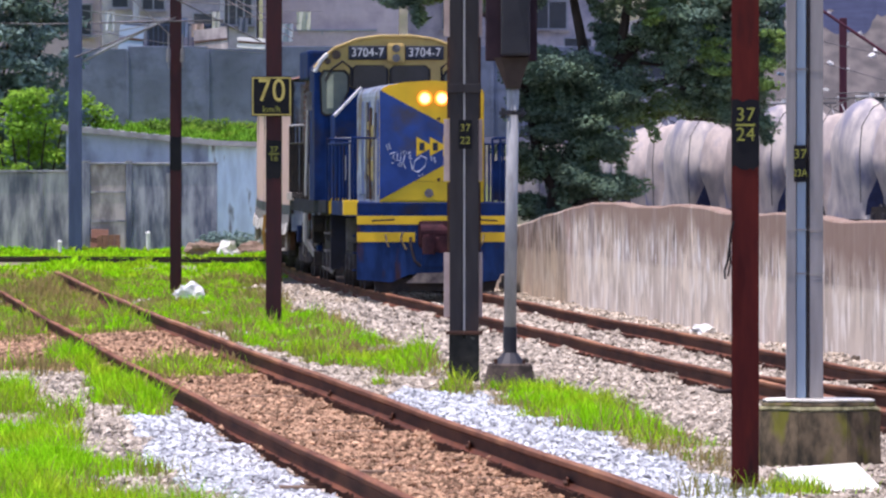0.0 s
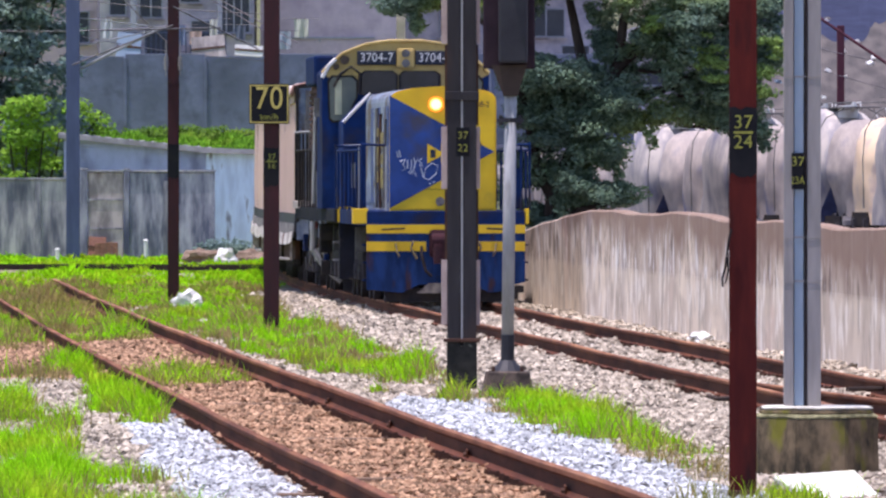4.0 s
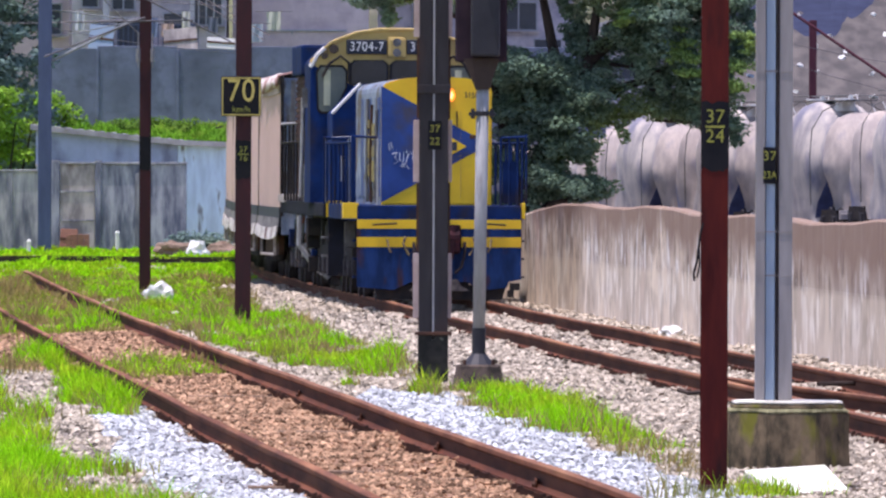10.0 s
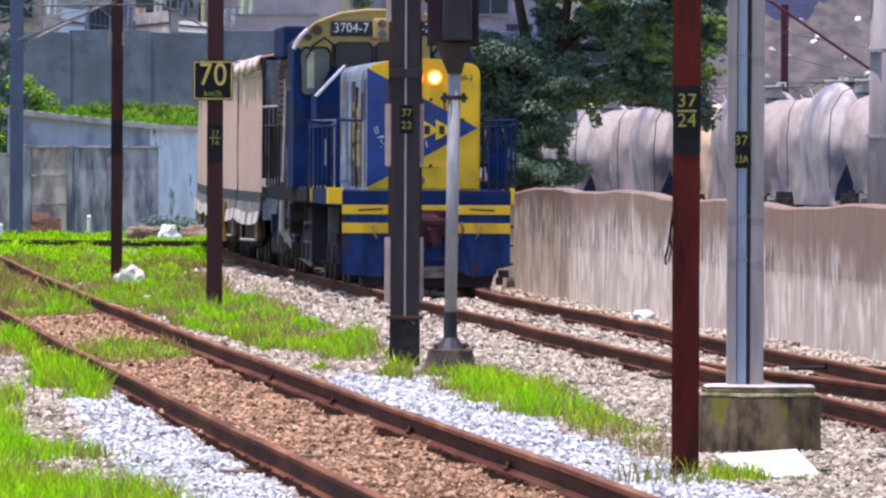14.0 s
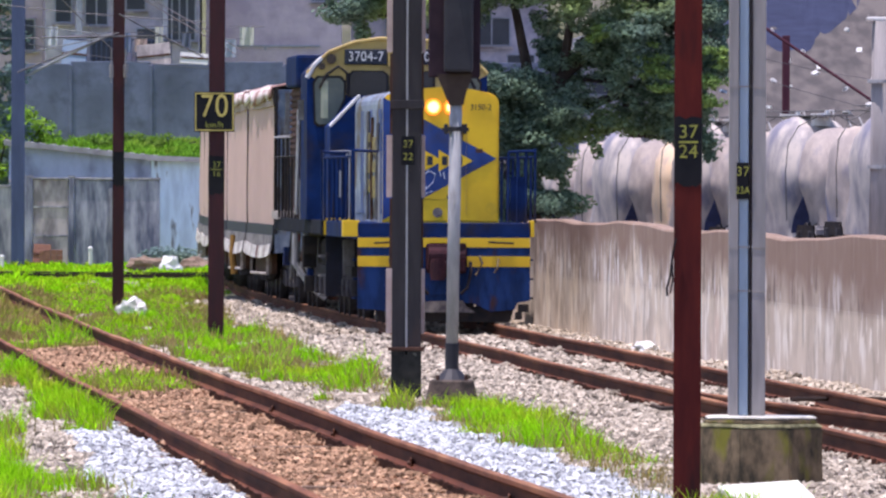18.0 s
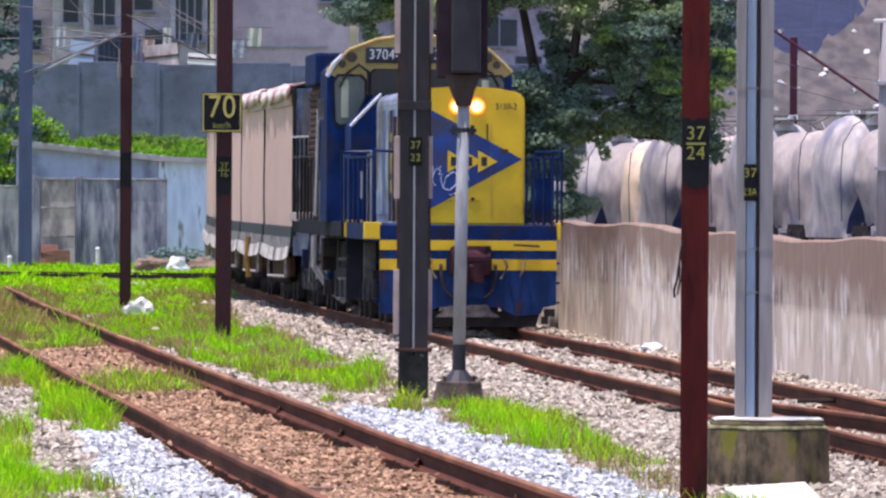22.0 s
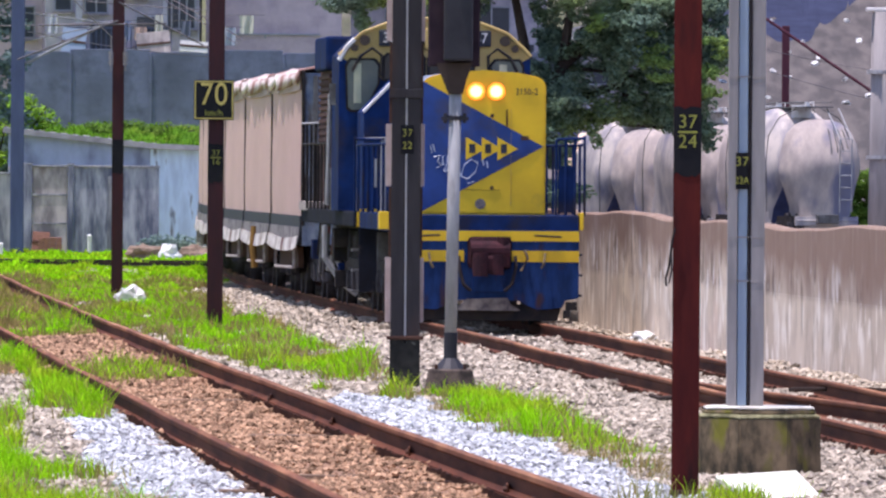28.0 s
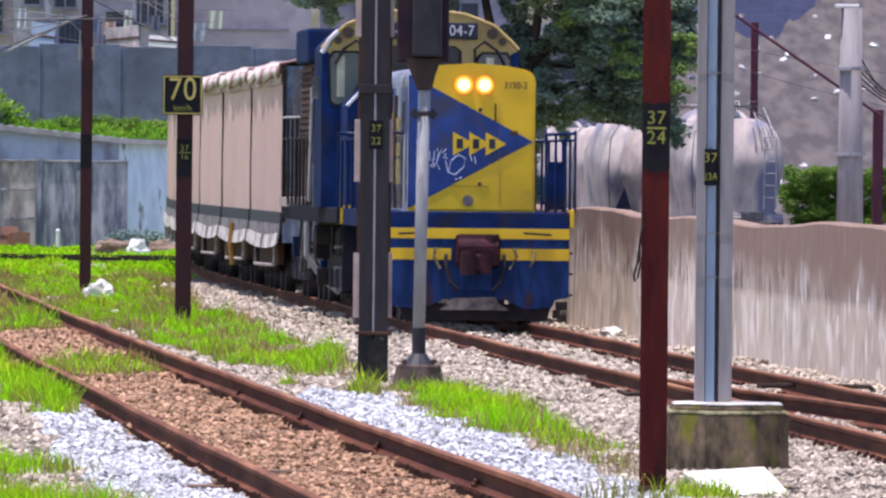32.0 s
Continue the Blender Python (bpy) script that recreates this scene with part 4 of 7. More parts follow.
M["slab_white"] = mat("bleached_plaster_slab", (0.80, 0.80, 0.70), 0.9, col2=(0.70, 0.70, 0.58), scale=4, bump=0.004, col3=(0.66, 0.65, 0.42), scale3=2.5, edge3=(0.6, 0.75))


def slab():
    t = thing("stone_slab", pose(3.05, 98.0, BED), "bright white broken slab lying in the grass", "slab")
    bm = bm_new()
    vs = [(-0.42, 0.30, 0.07), (0.23, 0.40, 0.115), (0.395, -0.50, -0.064), (-0.11, -0.70, -0.114)]
    a = [bm.verts.new((x, y + 0.03, z - 0.05)) for x, y, z in vs]
    b = [bm.verts.new((x, y, z)) for x, y, z in vs]
    bm.faces.new(a)
    bm.faces.new(b)
    for i in range(4):
        bm.faces.new((a[i], a[(i + 1) % 4], b[(i + 1) % 4], b[i]))
    bmesh.ops.bevel(bm, geom=list(bm.edges), offset=0.012, segments=1, affect="EDGES")
    part("slab", bm, M["slab_white"], t)


slab()


M["rubbish"] = mat("brown_rubbish", (0.30, 0.22, 0.16), 0.9, col2=(0.16, 0.11, 0.08), scale=4, bump=0.02)


def bag(name, x, y, w, d, h, label, seed, material="plastic", z=None):
    """A crumpled heap of plastic."""
    t = thing(name, pose(x, y, float(ground_z(x, y)) if z is None else z), label, "litter", "trackside litter")
    bm = bm_new()
    bmesh.ops.create_icosphere(bm, subdivisions=3, radius=1)
    for v in bm.verts:
        n = noise.noise(v.co * 1.6 + Vector((seed, 0, 0))) * 0.5 + noise.noise(v.co * 4 + Vector((0, seed, 0))) * 0.25
        q = v.co * (1 + n)
        v.co = Vector((q.x * w / 2, q.y * d / 2, max(0, q.z + 0.35) * h * 0.8))
    part("crumpled_sheet", bm, M[material], t)


bag("white_litter_sack", -4.47, 219, 0.60, 0.5, 0.34, "crumpled white sack lying in the grass", 3)
bag("white_plastic_bag", 3.78, 181, 0.40, 0.9, 0.13, "white plastic bag lying beside the rail", 8)
bag("rubbish_sack", -5.9, 340, 0.62, 0.6, 0.36, "pale blue rubbish sack on a dumped heap", 12)
bag("rubbish_heap", -6.5, 341, 1.2, 0.9, 0.36, "brown heap of dumped rubbish in the grass", 17, "rubbish")
bag("rubbish_heap", -5.2, 343, 1.0, 0.9, 0.36, "brown heap of dumped rubbish in the grass", 19, "rubbish")


def iron_rod(pts, r, label):
    t = thing("iron_rod", pose(*pts[0]), label, "rod", "iron scrap on the ballast")
    o = Vector(pts[0])
    part("bar", pipe(bm_new(), [Vector(q) - o for q in pts], r, 6), M["draft_iron"], t)
    part("bent_end", rod(bm_new(), Vector(pts[-1]) - o, Vector(pts[-1]) - o + Vector((0.05, 0, -0.06)), r, 6), M["draft_iron"], t)


iron_rod([(2.80, 130.3, -0.07), (2.90, 130.1, -0.10), (3.05, 130.0, -0.09), (3.18, 129.8, -0.11)], 0.026, "dark bent iron rod lying on the ballast")
iron_rod([(4.35, 176.0, -0.05), (4.55, 176.0, -0.05), (4.8, 176.2, -0.08)], 0.03, "dark iron bar beside the rail")
iron_rod([(4.35, 133.0, -0.05), (4.9, 133.6, -0.05), (5.6, 134.2, -0.07)], 0.026, "long dark iron bar by the turnout")



# ---- the train ----
def bogie(parent, y, axles, wheel_list, half=0.835, fr=1.06):
    """A truck: side frames, springs, journal boxes and its wheelsets."""
    L = (axles - 1) * 1.8 if axles == 3 else 1.8
    bg = part("bogie", box(bm_new(), -0.8, 0.8, y - 0.25, y + 0.25, 0.55, 0.78, 0.03), M["under"], parent)
    for s in (-1, 1):
        bm = bm_new()
        prism(bm, [(0, 0)] * 0 or [(s * fr - 0.05, 0.42), (s * fr + 0.05, 0.42), (s * fr + 0.05, 0.86), (s * fr - 0.05, 0.86)], y - L / 2 - 0.35, y + L / 2 + 0.35)
        part("side_frame", bm, M["under"], bg)
    for i in range(axles):
        ya = y - L / 2 + i * (L / (axles - 1))
        for s in (-1, 1):
            bm = bm_new()
            box(bm, s * fr + s * 0.02 - 0.09, s * fr + s * 0.02 + 0.09, ya - 0.16, ya + 0.16, 0.36, 0.66, 0.03)
            part("journal_box", bm, M["bogie_grey"], bg)
            for q in (-0.36, 0.36):
                part("spring", rod(bm_new(), (s * fr, ya + q, 0.40), (s * fr, ya + q, 0.72), 0.075, 10), M["bogie_grey"], bg)
        bm = bm_new()
        for s in (-1, 1):
            rod(bm, (s * half - 0.06, 0, 0), (s * half + 0.06, 0, 0), 0.47, 24)
            rod(bm, (s * half - s * 0.09 - 0.015, 0, 0), (s * half - s * 0.09 + 0.015, 0, 0), 0.50, 24)
            box(bm, s * (half + 0.062) - 0.004, s * (half + 0.062) + 0.004, -0.05, 0.05, -0.40, 0.40)
        rod(bm, (-fr, 0, 0), (fr, 0, 0), 0.08, 10)
        w = part("wheelset", bm, M["bogie_grey"], bg)
        w.location = (0, ya, 0.48)
        wheel_list.append((w, ya))


M["draft"] = mat("oily_red_brown_iron", (0.075, 0.028, 0.032), 0.8, 0.0, (0.022, 0.014, 0.018), 6, bump=0.006)
WHEELS = []


def handrail(parent, pts, posts, z0, r=0.02, mtl="blue_dk"):
    bm = bm_new()
    pipe(bm, pts, r)
    for p in posts:
        rod(bm, (p[0], p[1], z0), p, r)
    part("handrail", bm, M[mtl], parent)


def coupler(parent, y, d):
    bm = bm_new()
    box(bm, -0.11, 0.11, min(y, y + d * 0.55), max(y, y + d * 0.55), 0.76, 1.02, 0.03)
    rod(bm, (-0.13, y + d * 0.62, 0.72), (-0.13, y + d * 0.62, 1.06), 0.11, 12)
    rod(bm, (0.12, y + d * 0.52, 0.74), (0.12, y + d * 0.52, 1.04), 0.10, 12)
    box(bm, -0.24, 0.10, min(y + d * 0.35, y + d * 0.60), max(y + d * 0.35, y + d * 0.60), 0.76, 1.02, 0.04)
    c = part("coupler", bm, M["draft"], parent, "dark rusty knuckle coupler")
    for s in (-1, 1):
        bm = bm_new()
        x = s * 0.42
        pipe(bm, [(x, y, 1.0), (x, y + d * 0.12, 0.85), (x * 0.85, y + d * 0.2, 0.6), (x * 0.6, y + d * 0.2, 0.5)], 0.028)
        part("air_hose", bm, M["rope"], c)


M["hose"] = mat("dull_ochre_hose", (0.26, 0.20, 0.10), 0.8, col2=(0.08, 0.065, 0.05), scale=8, amount=0.9)
M["dusty_lip"] = mat("dusty_brown_steel", (0.30, 0.26, 0.22), 0.9, col2=(0.12, 0.10, 0.10), scale=5, amount=0.8)


def lead_unit():
    t = thing("lead_locomotive", pose(0, 0, 0), "blue and yellow hood locomotive without cab, lit headlights, graffiti", "locomotive")
    L = 11.4
    # frame and deck
    bm = bm_new()
    box(bm, -1.36, 1.36, 0.05, L, 1.36, 1.62, 0.02)
    part("deck_frame", bm, M["blue_dk"], t)
    bm = bm_new()
    box(bm, -0.8, 0.8, 0.3, L - 0.3, 0.9, 1.36)
    part("underframe", bm, M["under"], t)
    # pilot with its stripes
    bm = bm_new()
    prism(bm, [(-1.36, 0.27), (-0.75, 0.22), (-0.45, 0.36), (0.45, 0.36), (0.75, 0.22), (1.12, 0.26), (1.16, 0.36), (1.36, 0.40), (1.36, 1.40), (-1.36, 1.40)], 0.0, 0.05)
    pil = part("pilot", bm, M["pilot_blue"], t, "blue pilot plate with two yellow bands")
    for a, b in ((1.235, 1.385), (0.93, 1.095)):
        for x0, x1 in (((-1.36, 1.36),) if a > 1.2 else ((-1.36, -0.34), (0.34, 1.36))):
            bm = bm_new()
            box(bm, x0, x1, -0.006, 0.0, a, b)
            part("stripe", bm, M["loco_yellow"], pil, "yellow band")
    bm = bm_new()
    prism(bm, [(-0.50, 0.21), (0.50, 0.21), (0.36, 0.30), (0.30, 0.40), (-0.30, 0.38), (-0.40, 0.29)], -0.03, 0.02)
    part("lower_lip", bm, M["dusty_lip"], pil, "dusty grey lip")
    bm = bm_new()
    box(bm, -0.29, 0.36, -0.12, 0.0, 0.82, 1.30, 0.08)
    rod(bm, (-0.25, -0.12, 1.10), (0.33, -0.12, 1.10), 0.14, 14)
    rod(bm, (0.24, -0.14, 0.86), (0.24, -0.14, 1.30), 0.10, 12)
    part("draft_gear", bm, M["draft"], pil, "rust-stained draft gear box")
    part("draft_pocket", box(bm_new(), -0.22, 0.26, -0.06, 0.0, 0.48, 0.80, 0.03), M["pilot_blue"], pil)
    for s in (-1, 1):
        part("brake_hose", pipe(bm_new(), [(s * 0.56, -0.03, 1.10), (s * 0.60, -0.08, 0.98), (s * 0.50, -0.08, 0.80)], 0.022), M["hose"], pil)
        part("brake_hose", pipe(bm_new(), [(s * 0.86, -0.03, 1.06), (s * 0.84, -0.07, 0.92), (s * 0.80, -0.06, 0.84)], 0.018), M["hose"], pil)
        bm = bm_new()
        rod(bm, (s * 1.1, -0.03, 1.30), (s * 0.7, -0.03, 1.32), 0.014)
        part("uncoupling_rod", bm, M["under"], pil)
    coupler(t, -0.02, -1)
    bm = bm_new()
    prism(bm, [(-1.0, 0.06), (1.05, 0.06), (1.12, 0.30), (-1.08, 0.30)], 0.10, 0.35)
    part("rail_guard", bm, M["under"], pil, "dark guard plate close above the rails")
    bm = bm_new()
    box(bm, 1.18, 1.34, 0.0, 0.25, 0.22, 0.34, 0.01)
    box(bm, 1.14, 1.24, 0.0, 0.25, 0.10, 0.22, 0.01)
    part("guard_step", bm, M["under"], pil)
    for s in (-1, 1):
        bm = bm_new()
        box(bm, s * 1.40 - (0.19 if s < 0 else 0.03), s * 1.40 + (0.07 if s < 0 else 0.03), 0.06, 0.5, 1.40, 1.66, 0.01)
        part("step_corner", bm, M["loco_yellow"], t, "yellow step corner")
        for z in (0.42, 0.72, 1.02):
            part("step", box(bm_new(), s * 1.30 - 0.12, s * 1.30 + 0.12, 0.15, 0.45, z, z + 0.03), M["blue_dk"], t)
    # hood: side walls, front face and roof
    bm = bm_new()
    hw = 0.92
    poly = [(-hw, 1.62), (hw, 1.62), (hw, 3.50), (hw - 0.015, 3.575), (hw - 0.06, 3.635), (hw - 0.14, 3.675), (0.5, 3.73), (0.0, 3.765), (-0.5, 3.73), (-hw + 0.14, 3.675), (-hw + 0.06, 3.635), (-hw + 0.015, 3.575), (-hw, 3.50)]
    prism(bm, poly, 1.06, 10.4)
    part("hood", bm, M["grime"], t, "weathered blue-grey hood with worn side doors")
    bm = bm_new()
    prism(bm, poly, 1.0, 1.06)
    bmesh.ops.bevel(bm, geom=[e for e in bm.edges if abs(e.verts[0].co.y - 1.0) < 0.01 and abs(e.verts[1].co.y - 1.0) < 0.01], offset=0.03, segments=2, affect="EDGES")
    face = part("hood_front", bm, M["loco_yellow"], t, "yellow hood front with a blue triangle")
    bm = bm_new()
    prism(bm, [(-0.90, 1.70), (0.80, 2.605), (0.80, 2.665), (-0.90, 3.56)], 0.990, 0.998)
    part("blue_triangle", bm, M["blue"], face, "blue painted triangle")
    bm = bm_new()
    prism(bm, [(-0.92, 1.66), (0.885, 2.635), (-0.92, 3.60)], 0.994, 1.0)
    part("triangle_edge", bm, M["blue"], face)
    for k in range(3):
        x = -0.27 + k * 0.235
        bm = bm_new()
        prism(bm, [(x, 2.43), (x + 0.30, 2.60), (x, 2.77)], 0.980 - 0.002 * k, 0.989)
        ch = part("chevron", bm, M["loco_yellow"], face, "yellow arrowhead")
        bm = bm_new()
        box(bm, x + 0.05, x + 0.14, 0.972, 0.976, 2.53, 2.67)
        part("dark_bar", bm, M["ink"], ch)
    # graffiti: a row of small letters, a looped tail under it, ticks at both ends
    bm = bm_new()
    for pts in (((-0.74, 2.47), (-0.65, 2.50), (-0.69, 2.41), (-0.63, 2.35), (-0.70, 2.31)), ((-0.61, 2.49), (-0.61, 2.36), (-0.55, 2.35), (-0.54, 2.50)),
                ((-0.50, 2.53), (-0.48, 2.43), (-0.42, 2.53), (-0.48, 2.43), (-0.51, 2.31), (-0.58, 2.25)), ((-0.37, 2.52), (-0.42, 2.47), (-0.37, 2.45), (-0.41, 2.40), (-0.35, 2.39)),
                ((-0.60, 2.27), (-0.55, 2.33), (-0.53, 2.24), (-0.50, 2.30), (-0.46, 2.22)), ((-0.38, 2.36), (-0.34, 2.19), (-0.24, 2.15), (-0.12, 2.26), (-0.09, 2.39), (-0.19, 2.44), (-0.30, 2.35), (-0.33, 2.21)),
                ((-0.80, 2.64), (-0.77, 2.53)), ((-0.76, 2.66), (-0.73, 2.55)), ((-0.02, 2.44), (0.0, 2.35)), ((0.04, 2.42), (0.06, 2.31)), ((-0.24, 2.08), (-0.20, 2.09)), ((-0.18, 2.10), (-0.14, 2.11))):
        pipe(bm, [(x, 0.983, z) for x, z in pts], 0.010, 4)
    part("graffiti", bm, M["graffiti"], face, "pale sprayed scribble")
    for x in (-0.125, 0.175):
        bm = bm_new()
        rod(bm, (x, 0.955, 3.45), (x, 1.0, 3.45), 0.11, 20)
        ring = part("headlight", bm, M["under"], face)
        # glowing disc wider than the housing, imitates the orange halo
        bm = bm_new()
        rod(bm, (x, 0.949, 3.45), (x, 0.956, 3.45), 0.128, 20)
        part("reflector", bm, M["lamp_halo"], ring, "orange glowing disc imitating the headlight halo")
        bm = bm_new()
        rod(bm, (x, 0.942, 3.45), (x, 0.950, 3.45), 0.088, 20)
        part("bulb", bm, M["lamp"], ring, "glowing headlight")
    lettering("unit_number", "3150-2", 0.135, M["ink"], face, pose(0.63, 0.992, 3.445), 0.85)
    for x, z in ((0.12, 3.09), (0.12, 2.02), (-0.05, 1.78)):
        part("hood_boss", rod(bm_new(), (x, 0.985, z), (x, 1.0, z), 0.03 if z > 1.9 else 0.08, 10), M["dusty_lip"] if z < 1.9 else M["brown"], face)
    part("hood_latch", rod(bm_new(), (0.34, 0.985, 3.18), (0.34, 0.985, 2.92), 0.012, 6), M["brown"], face)
    part("hood_seam", box(bm_new(), -0.3, 0.25, 0.99, 0.999, 1.987, 1.993), M["brown"], face)
    part("hood_seam", box(bm_new(), 0.40, 0.405, 0.99, 0.999, 1.75, 3.2), M["cab_yellow"], face)
    part("hood_catch", box(bm_new(), 0.55, 0.66, 0.97, 0.999, 2.73, 2.79), M["brown"], face)
    # hood doors down the side
    for s in (-1, 1):
        for k in range(9):
            bm = bm_new()
            y0 = 1.3 + k * 1.0
            box(bm, s * hw - 0.014, s * hw + 0.014, y0, y0 + 0.92, 1.75, 3.42, 0.006)
            part("hood_door", bm, M["grime"] if k % 3 else M["blue"], t)
    for k, (y, z1) in enumerate(((1.75, 3.2), (3.6, 3.3), (5.0, 3.4))):
        part("conduit", pipe(bm_new(), [(-hw - 0.05, y, 1.66), (-hw - 0.06, y, 2.4), (-hw - 0.04, y, z1)], 0.026, 6), M["brown"] if k % 2 else M["truck_grey"], t)
    for k, (y, z0, z1) in enumerate(((2.4, 2.0, 2.36), (2.5, 2.42, 2.60), (2.4, 2.70, 2.98), (4.4, 2.1, 2.3), (4.4, 2.4, 2.8), (4.4, 2.9, 3.05))):
        part("warning_plate", box(bm_new(), -hw - 0.045, -hw - 0.014, y, y + 1.3, z0, z1, 0.006), M["plate_yellow"], t, "worn yellow plate")
    # railings on both ends and along the walkway
    for s in (-1, 1):
        for y in (0.1, L - 0.1):
            for k in (range(4) if s > 0 else (0, 3)):
                x = s * (1.02 + k * 0.14)
                # inner left bar is pale to imitate a highlight on the railing
                part("railing_bar", rod(bm_new(), (x, y, 1.62), (x, y, 2.74 + (0.06 if k == 3 else 0)), 0.020), M["blue_dk" if s > 0 or k else "post_grey"], t)
            part("railing_top", rod(bm_new(), (s * 1.02, y, 2.74), (s * 1.45, y, 2.76), 0.022), M["blue_dk"], t)
            if s < 0:
                continue
            part("railing_panel", box(bm_new(), min(s * 1.05, s * 1.30), max(s * 1.05, s * 1.30), y + 0.02, y + 0.04, 1.66, 2.35), M["blue_dk"], t)
        handrail(t, [(s * 1.42, 0.2, 2.66), (s * 1.42, L - 0.2, 2.66)], [(s * 1.42, 0.9 + k * 1.6, 2.66) for k in range(7)], 1.62)
    bogie(t, 2.6, 2, WHEELS)
    bogie(t, L - 2.6, 2, WHEELS)
    return t


def cab_unit():
    """Second locomotive: low nose, cab with number boards, long hood. Its front pilot is at y = 0."""
    t = thing("cab_locomotive", pose(0, 0, 0), "dirty blue locomotive with a faded yellow cab front and number boards", "locomotive")
    L = 19.4
    YC = 3.6
    bm = bm_new()
    box(bm, -1.45, 1.45, 0.0, L, 1.38, 1.62, 0.02)
    part("deck_frame", bm, M["grimy_deck"], t)
    bm = bm_new()
    box(bm, -0.85, 0.85, 0.3, L - 0.3, 0.85, 1.38)
    part("underframe", bm, M["under"], t)
    bm = bm_new()
    box(bm, -1.36, 1.36, -0.03, 0.03, 0.35, 1.4, 0.01)
    part("pilot", bm, M["grimy_deck"], t)
    for s in (-1, 1):
        bm = bm_new()
        for k in range(4):
            box(bm, s * (1.0 + 0.12 * k) - 0.035, s * (1.0 + 0.12 * k) + 0.035, -0.06, -0.03, 1.38, 1.66)
        part("step_stripes", bm, M["loco_yellow"], t, "yellow striped step guard")
        for z in (0.35, 0.68, 1.0):
            part("step", box(bm_new(), s * 1.36 - 0.1, s * 1.36 + 0.1, 0.1, 0.5, z, z + 0.04), M["truck_grey"], t)
        bm = bm_new()
        box(bm, s * 0.98 - 0.10, s * 0.98 + 0.10, -0.12, -0.05, 0.42, 1.3, 0.02)
        part("pilot_post", bm, M["truck_grey"], t)
        bm = bm_new()
        pipe(bm, [(s * 1.42, 0.0, 1.62), (s * 1.42, 0.0, 2.77), (s * 0.96, 0.0, 2.78), (s * 0.96, 0, 1.62)], 0.022)
        part("front_rail", bm, M["post_grey"], t)
    # low nose with sloping shoulders
    bm = bm_new()
    nose = [(-1.23, 1.62), (1.23, 1.62), (1.23, 3.19), (0.73, 3.71), (-0.73, 3.71), (-1.23, 3.19)]
    prism(bm, nose, 1.4, YC)
    part("nose", bm, M["blue_mid"], t)
    for s in (-1, 1):
        bm = bm_new()
        rod(bm, (s * 1.235, 1.39, 3.19), (s * 0.735, 1.39, 3.715), 0.028, 6)
        part("nose_trim", bm, M["white"], t, "white painted edge")
        bm = bm_new()
        box(bm, s * 1.05 - 0.03, s * 1.05 + 0.03, 1.36, 1.4, 2.0, 2.45)
        part("nose_grab", bm, M["post_grey"], t)
    # cab: walls, roof, windows
    cab = [(-1.53, 1.62), (1.53, 1.62), (1.53, 4.10), (1.42, 4.22), (1.16, 4.46), (0.72, 4.63), (0.3, 4.69), (-0.3, 4.69), (-0.72, 4.63), (-1.16, 4.46), (-1.42, 4.22), (-1.53, 4.10)]
    bm = bm_new()
    prism(bm, cab, YC + 0.05, YC + 2.5)
    part("cab", bm, M["blue_dk"], t, "dirty blue cab")
    bm = bm_new()
    prism(bm, [(-1.53, 1.62), (1.53, 1.62), (1.53, 4.08), (0.62, 3.62), (-0.62, 3.62), (-1.53, 4.08)], YC, YC + 0.05)
    part("cab_front_lower", bm, M["blue_mid"], t)
    bm = bm_new()
    prism(bm, [(-0.62, 3.62), (0.62, 3.62), (1.53, 4.08), (1.53, 4.10), (1.42, 4.22), (1.16, 4.46), (0.72, 4.63), (0.3, 4.69), (-0.3, 4.69), (-0.72, 4.63), (-1.16, 4.46), (-1.42, 4.22), (-1.53, 4.10), (-1.53, 4.08)], YC - 0.01, YC + 0.05)
    part("cab_front", bm, M["cab_yellow"], t, "faded yellow cab front")
    bm = bm_new()
    top = cab[2:]
    for (x0, z0), (x1, z1) in zip(top[:-1], top[1:]):
        rod(bm, (x0, YC - 0.04, z0), (x1, YC - 0.04, z1), 0.03, 6)
    part("roof_edge", bm, M["cab_yellow"], t)
    bm = bm_new()
    rod(bm, (-1.53, YC - 0.04, 4.02), (-1.42, YC - 0.04, 4.22), 0.04, 6)
    rod(bm, (-1.42, YC - 0.04, 4.22), (-1.28, YC - 0.04, 4.36), 0.04, 6)
    part("roof_gutter", bm, M["white"], t, "pale worn gutter")
    side = [(1.38, 3.28), (1.40, 3.92), (1.34, 4.02), (0.98, 4.02), (0.91, 3.94), (0.91, 3.66), (1.08, 3.30), (1.16, 3.24), (1.32, 3.23)]
    for shape, g in (([(-x, z) for x, z in side], "glass_pale"), (side, "glass_pale"), ([(-0.80, 3.72), (-0.22, 3.72), (-0.18, 3.78), (-0.18, 4.06), (-0.26, 4.13), (-0.72, 4.13), (-0.80, 4.06)], "glass"), ([(-0.08, 3.72), (0.60, 3.72), (0.60, 4.06), (0.52, 4.13), (0.0, 4.13), (-0.08, 4.06)], "glass")):
        cx, cz = sum(x for x, z in shape) / len(shape), sum(z for x, z in shape) / len(shape)
        w = part("window", prism(bm_new(), shape, YC - 0.035, YC - 0.012), M[g], t)
        part("window_gasket", prism(bm_new(), [(cx + (x - cx) * 1.14, cz + (z - cz) * 1.10) for x, z in shape], YC - 0.028, YC - 0.006), M["under"], w)
        if g == "glass_pale":
            # pale panel imitates the bright half of the glass
            part("blind", box(bm_new(), cx - 0.13, cx - 0.01, YC - 0.041, YC - 0.036, 3.34, 3.97), M["blind"], w, "pale strip painted for the brightness in the glass")
    for s in (-1, 1):
        bm = bm_new()
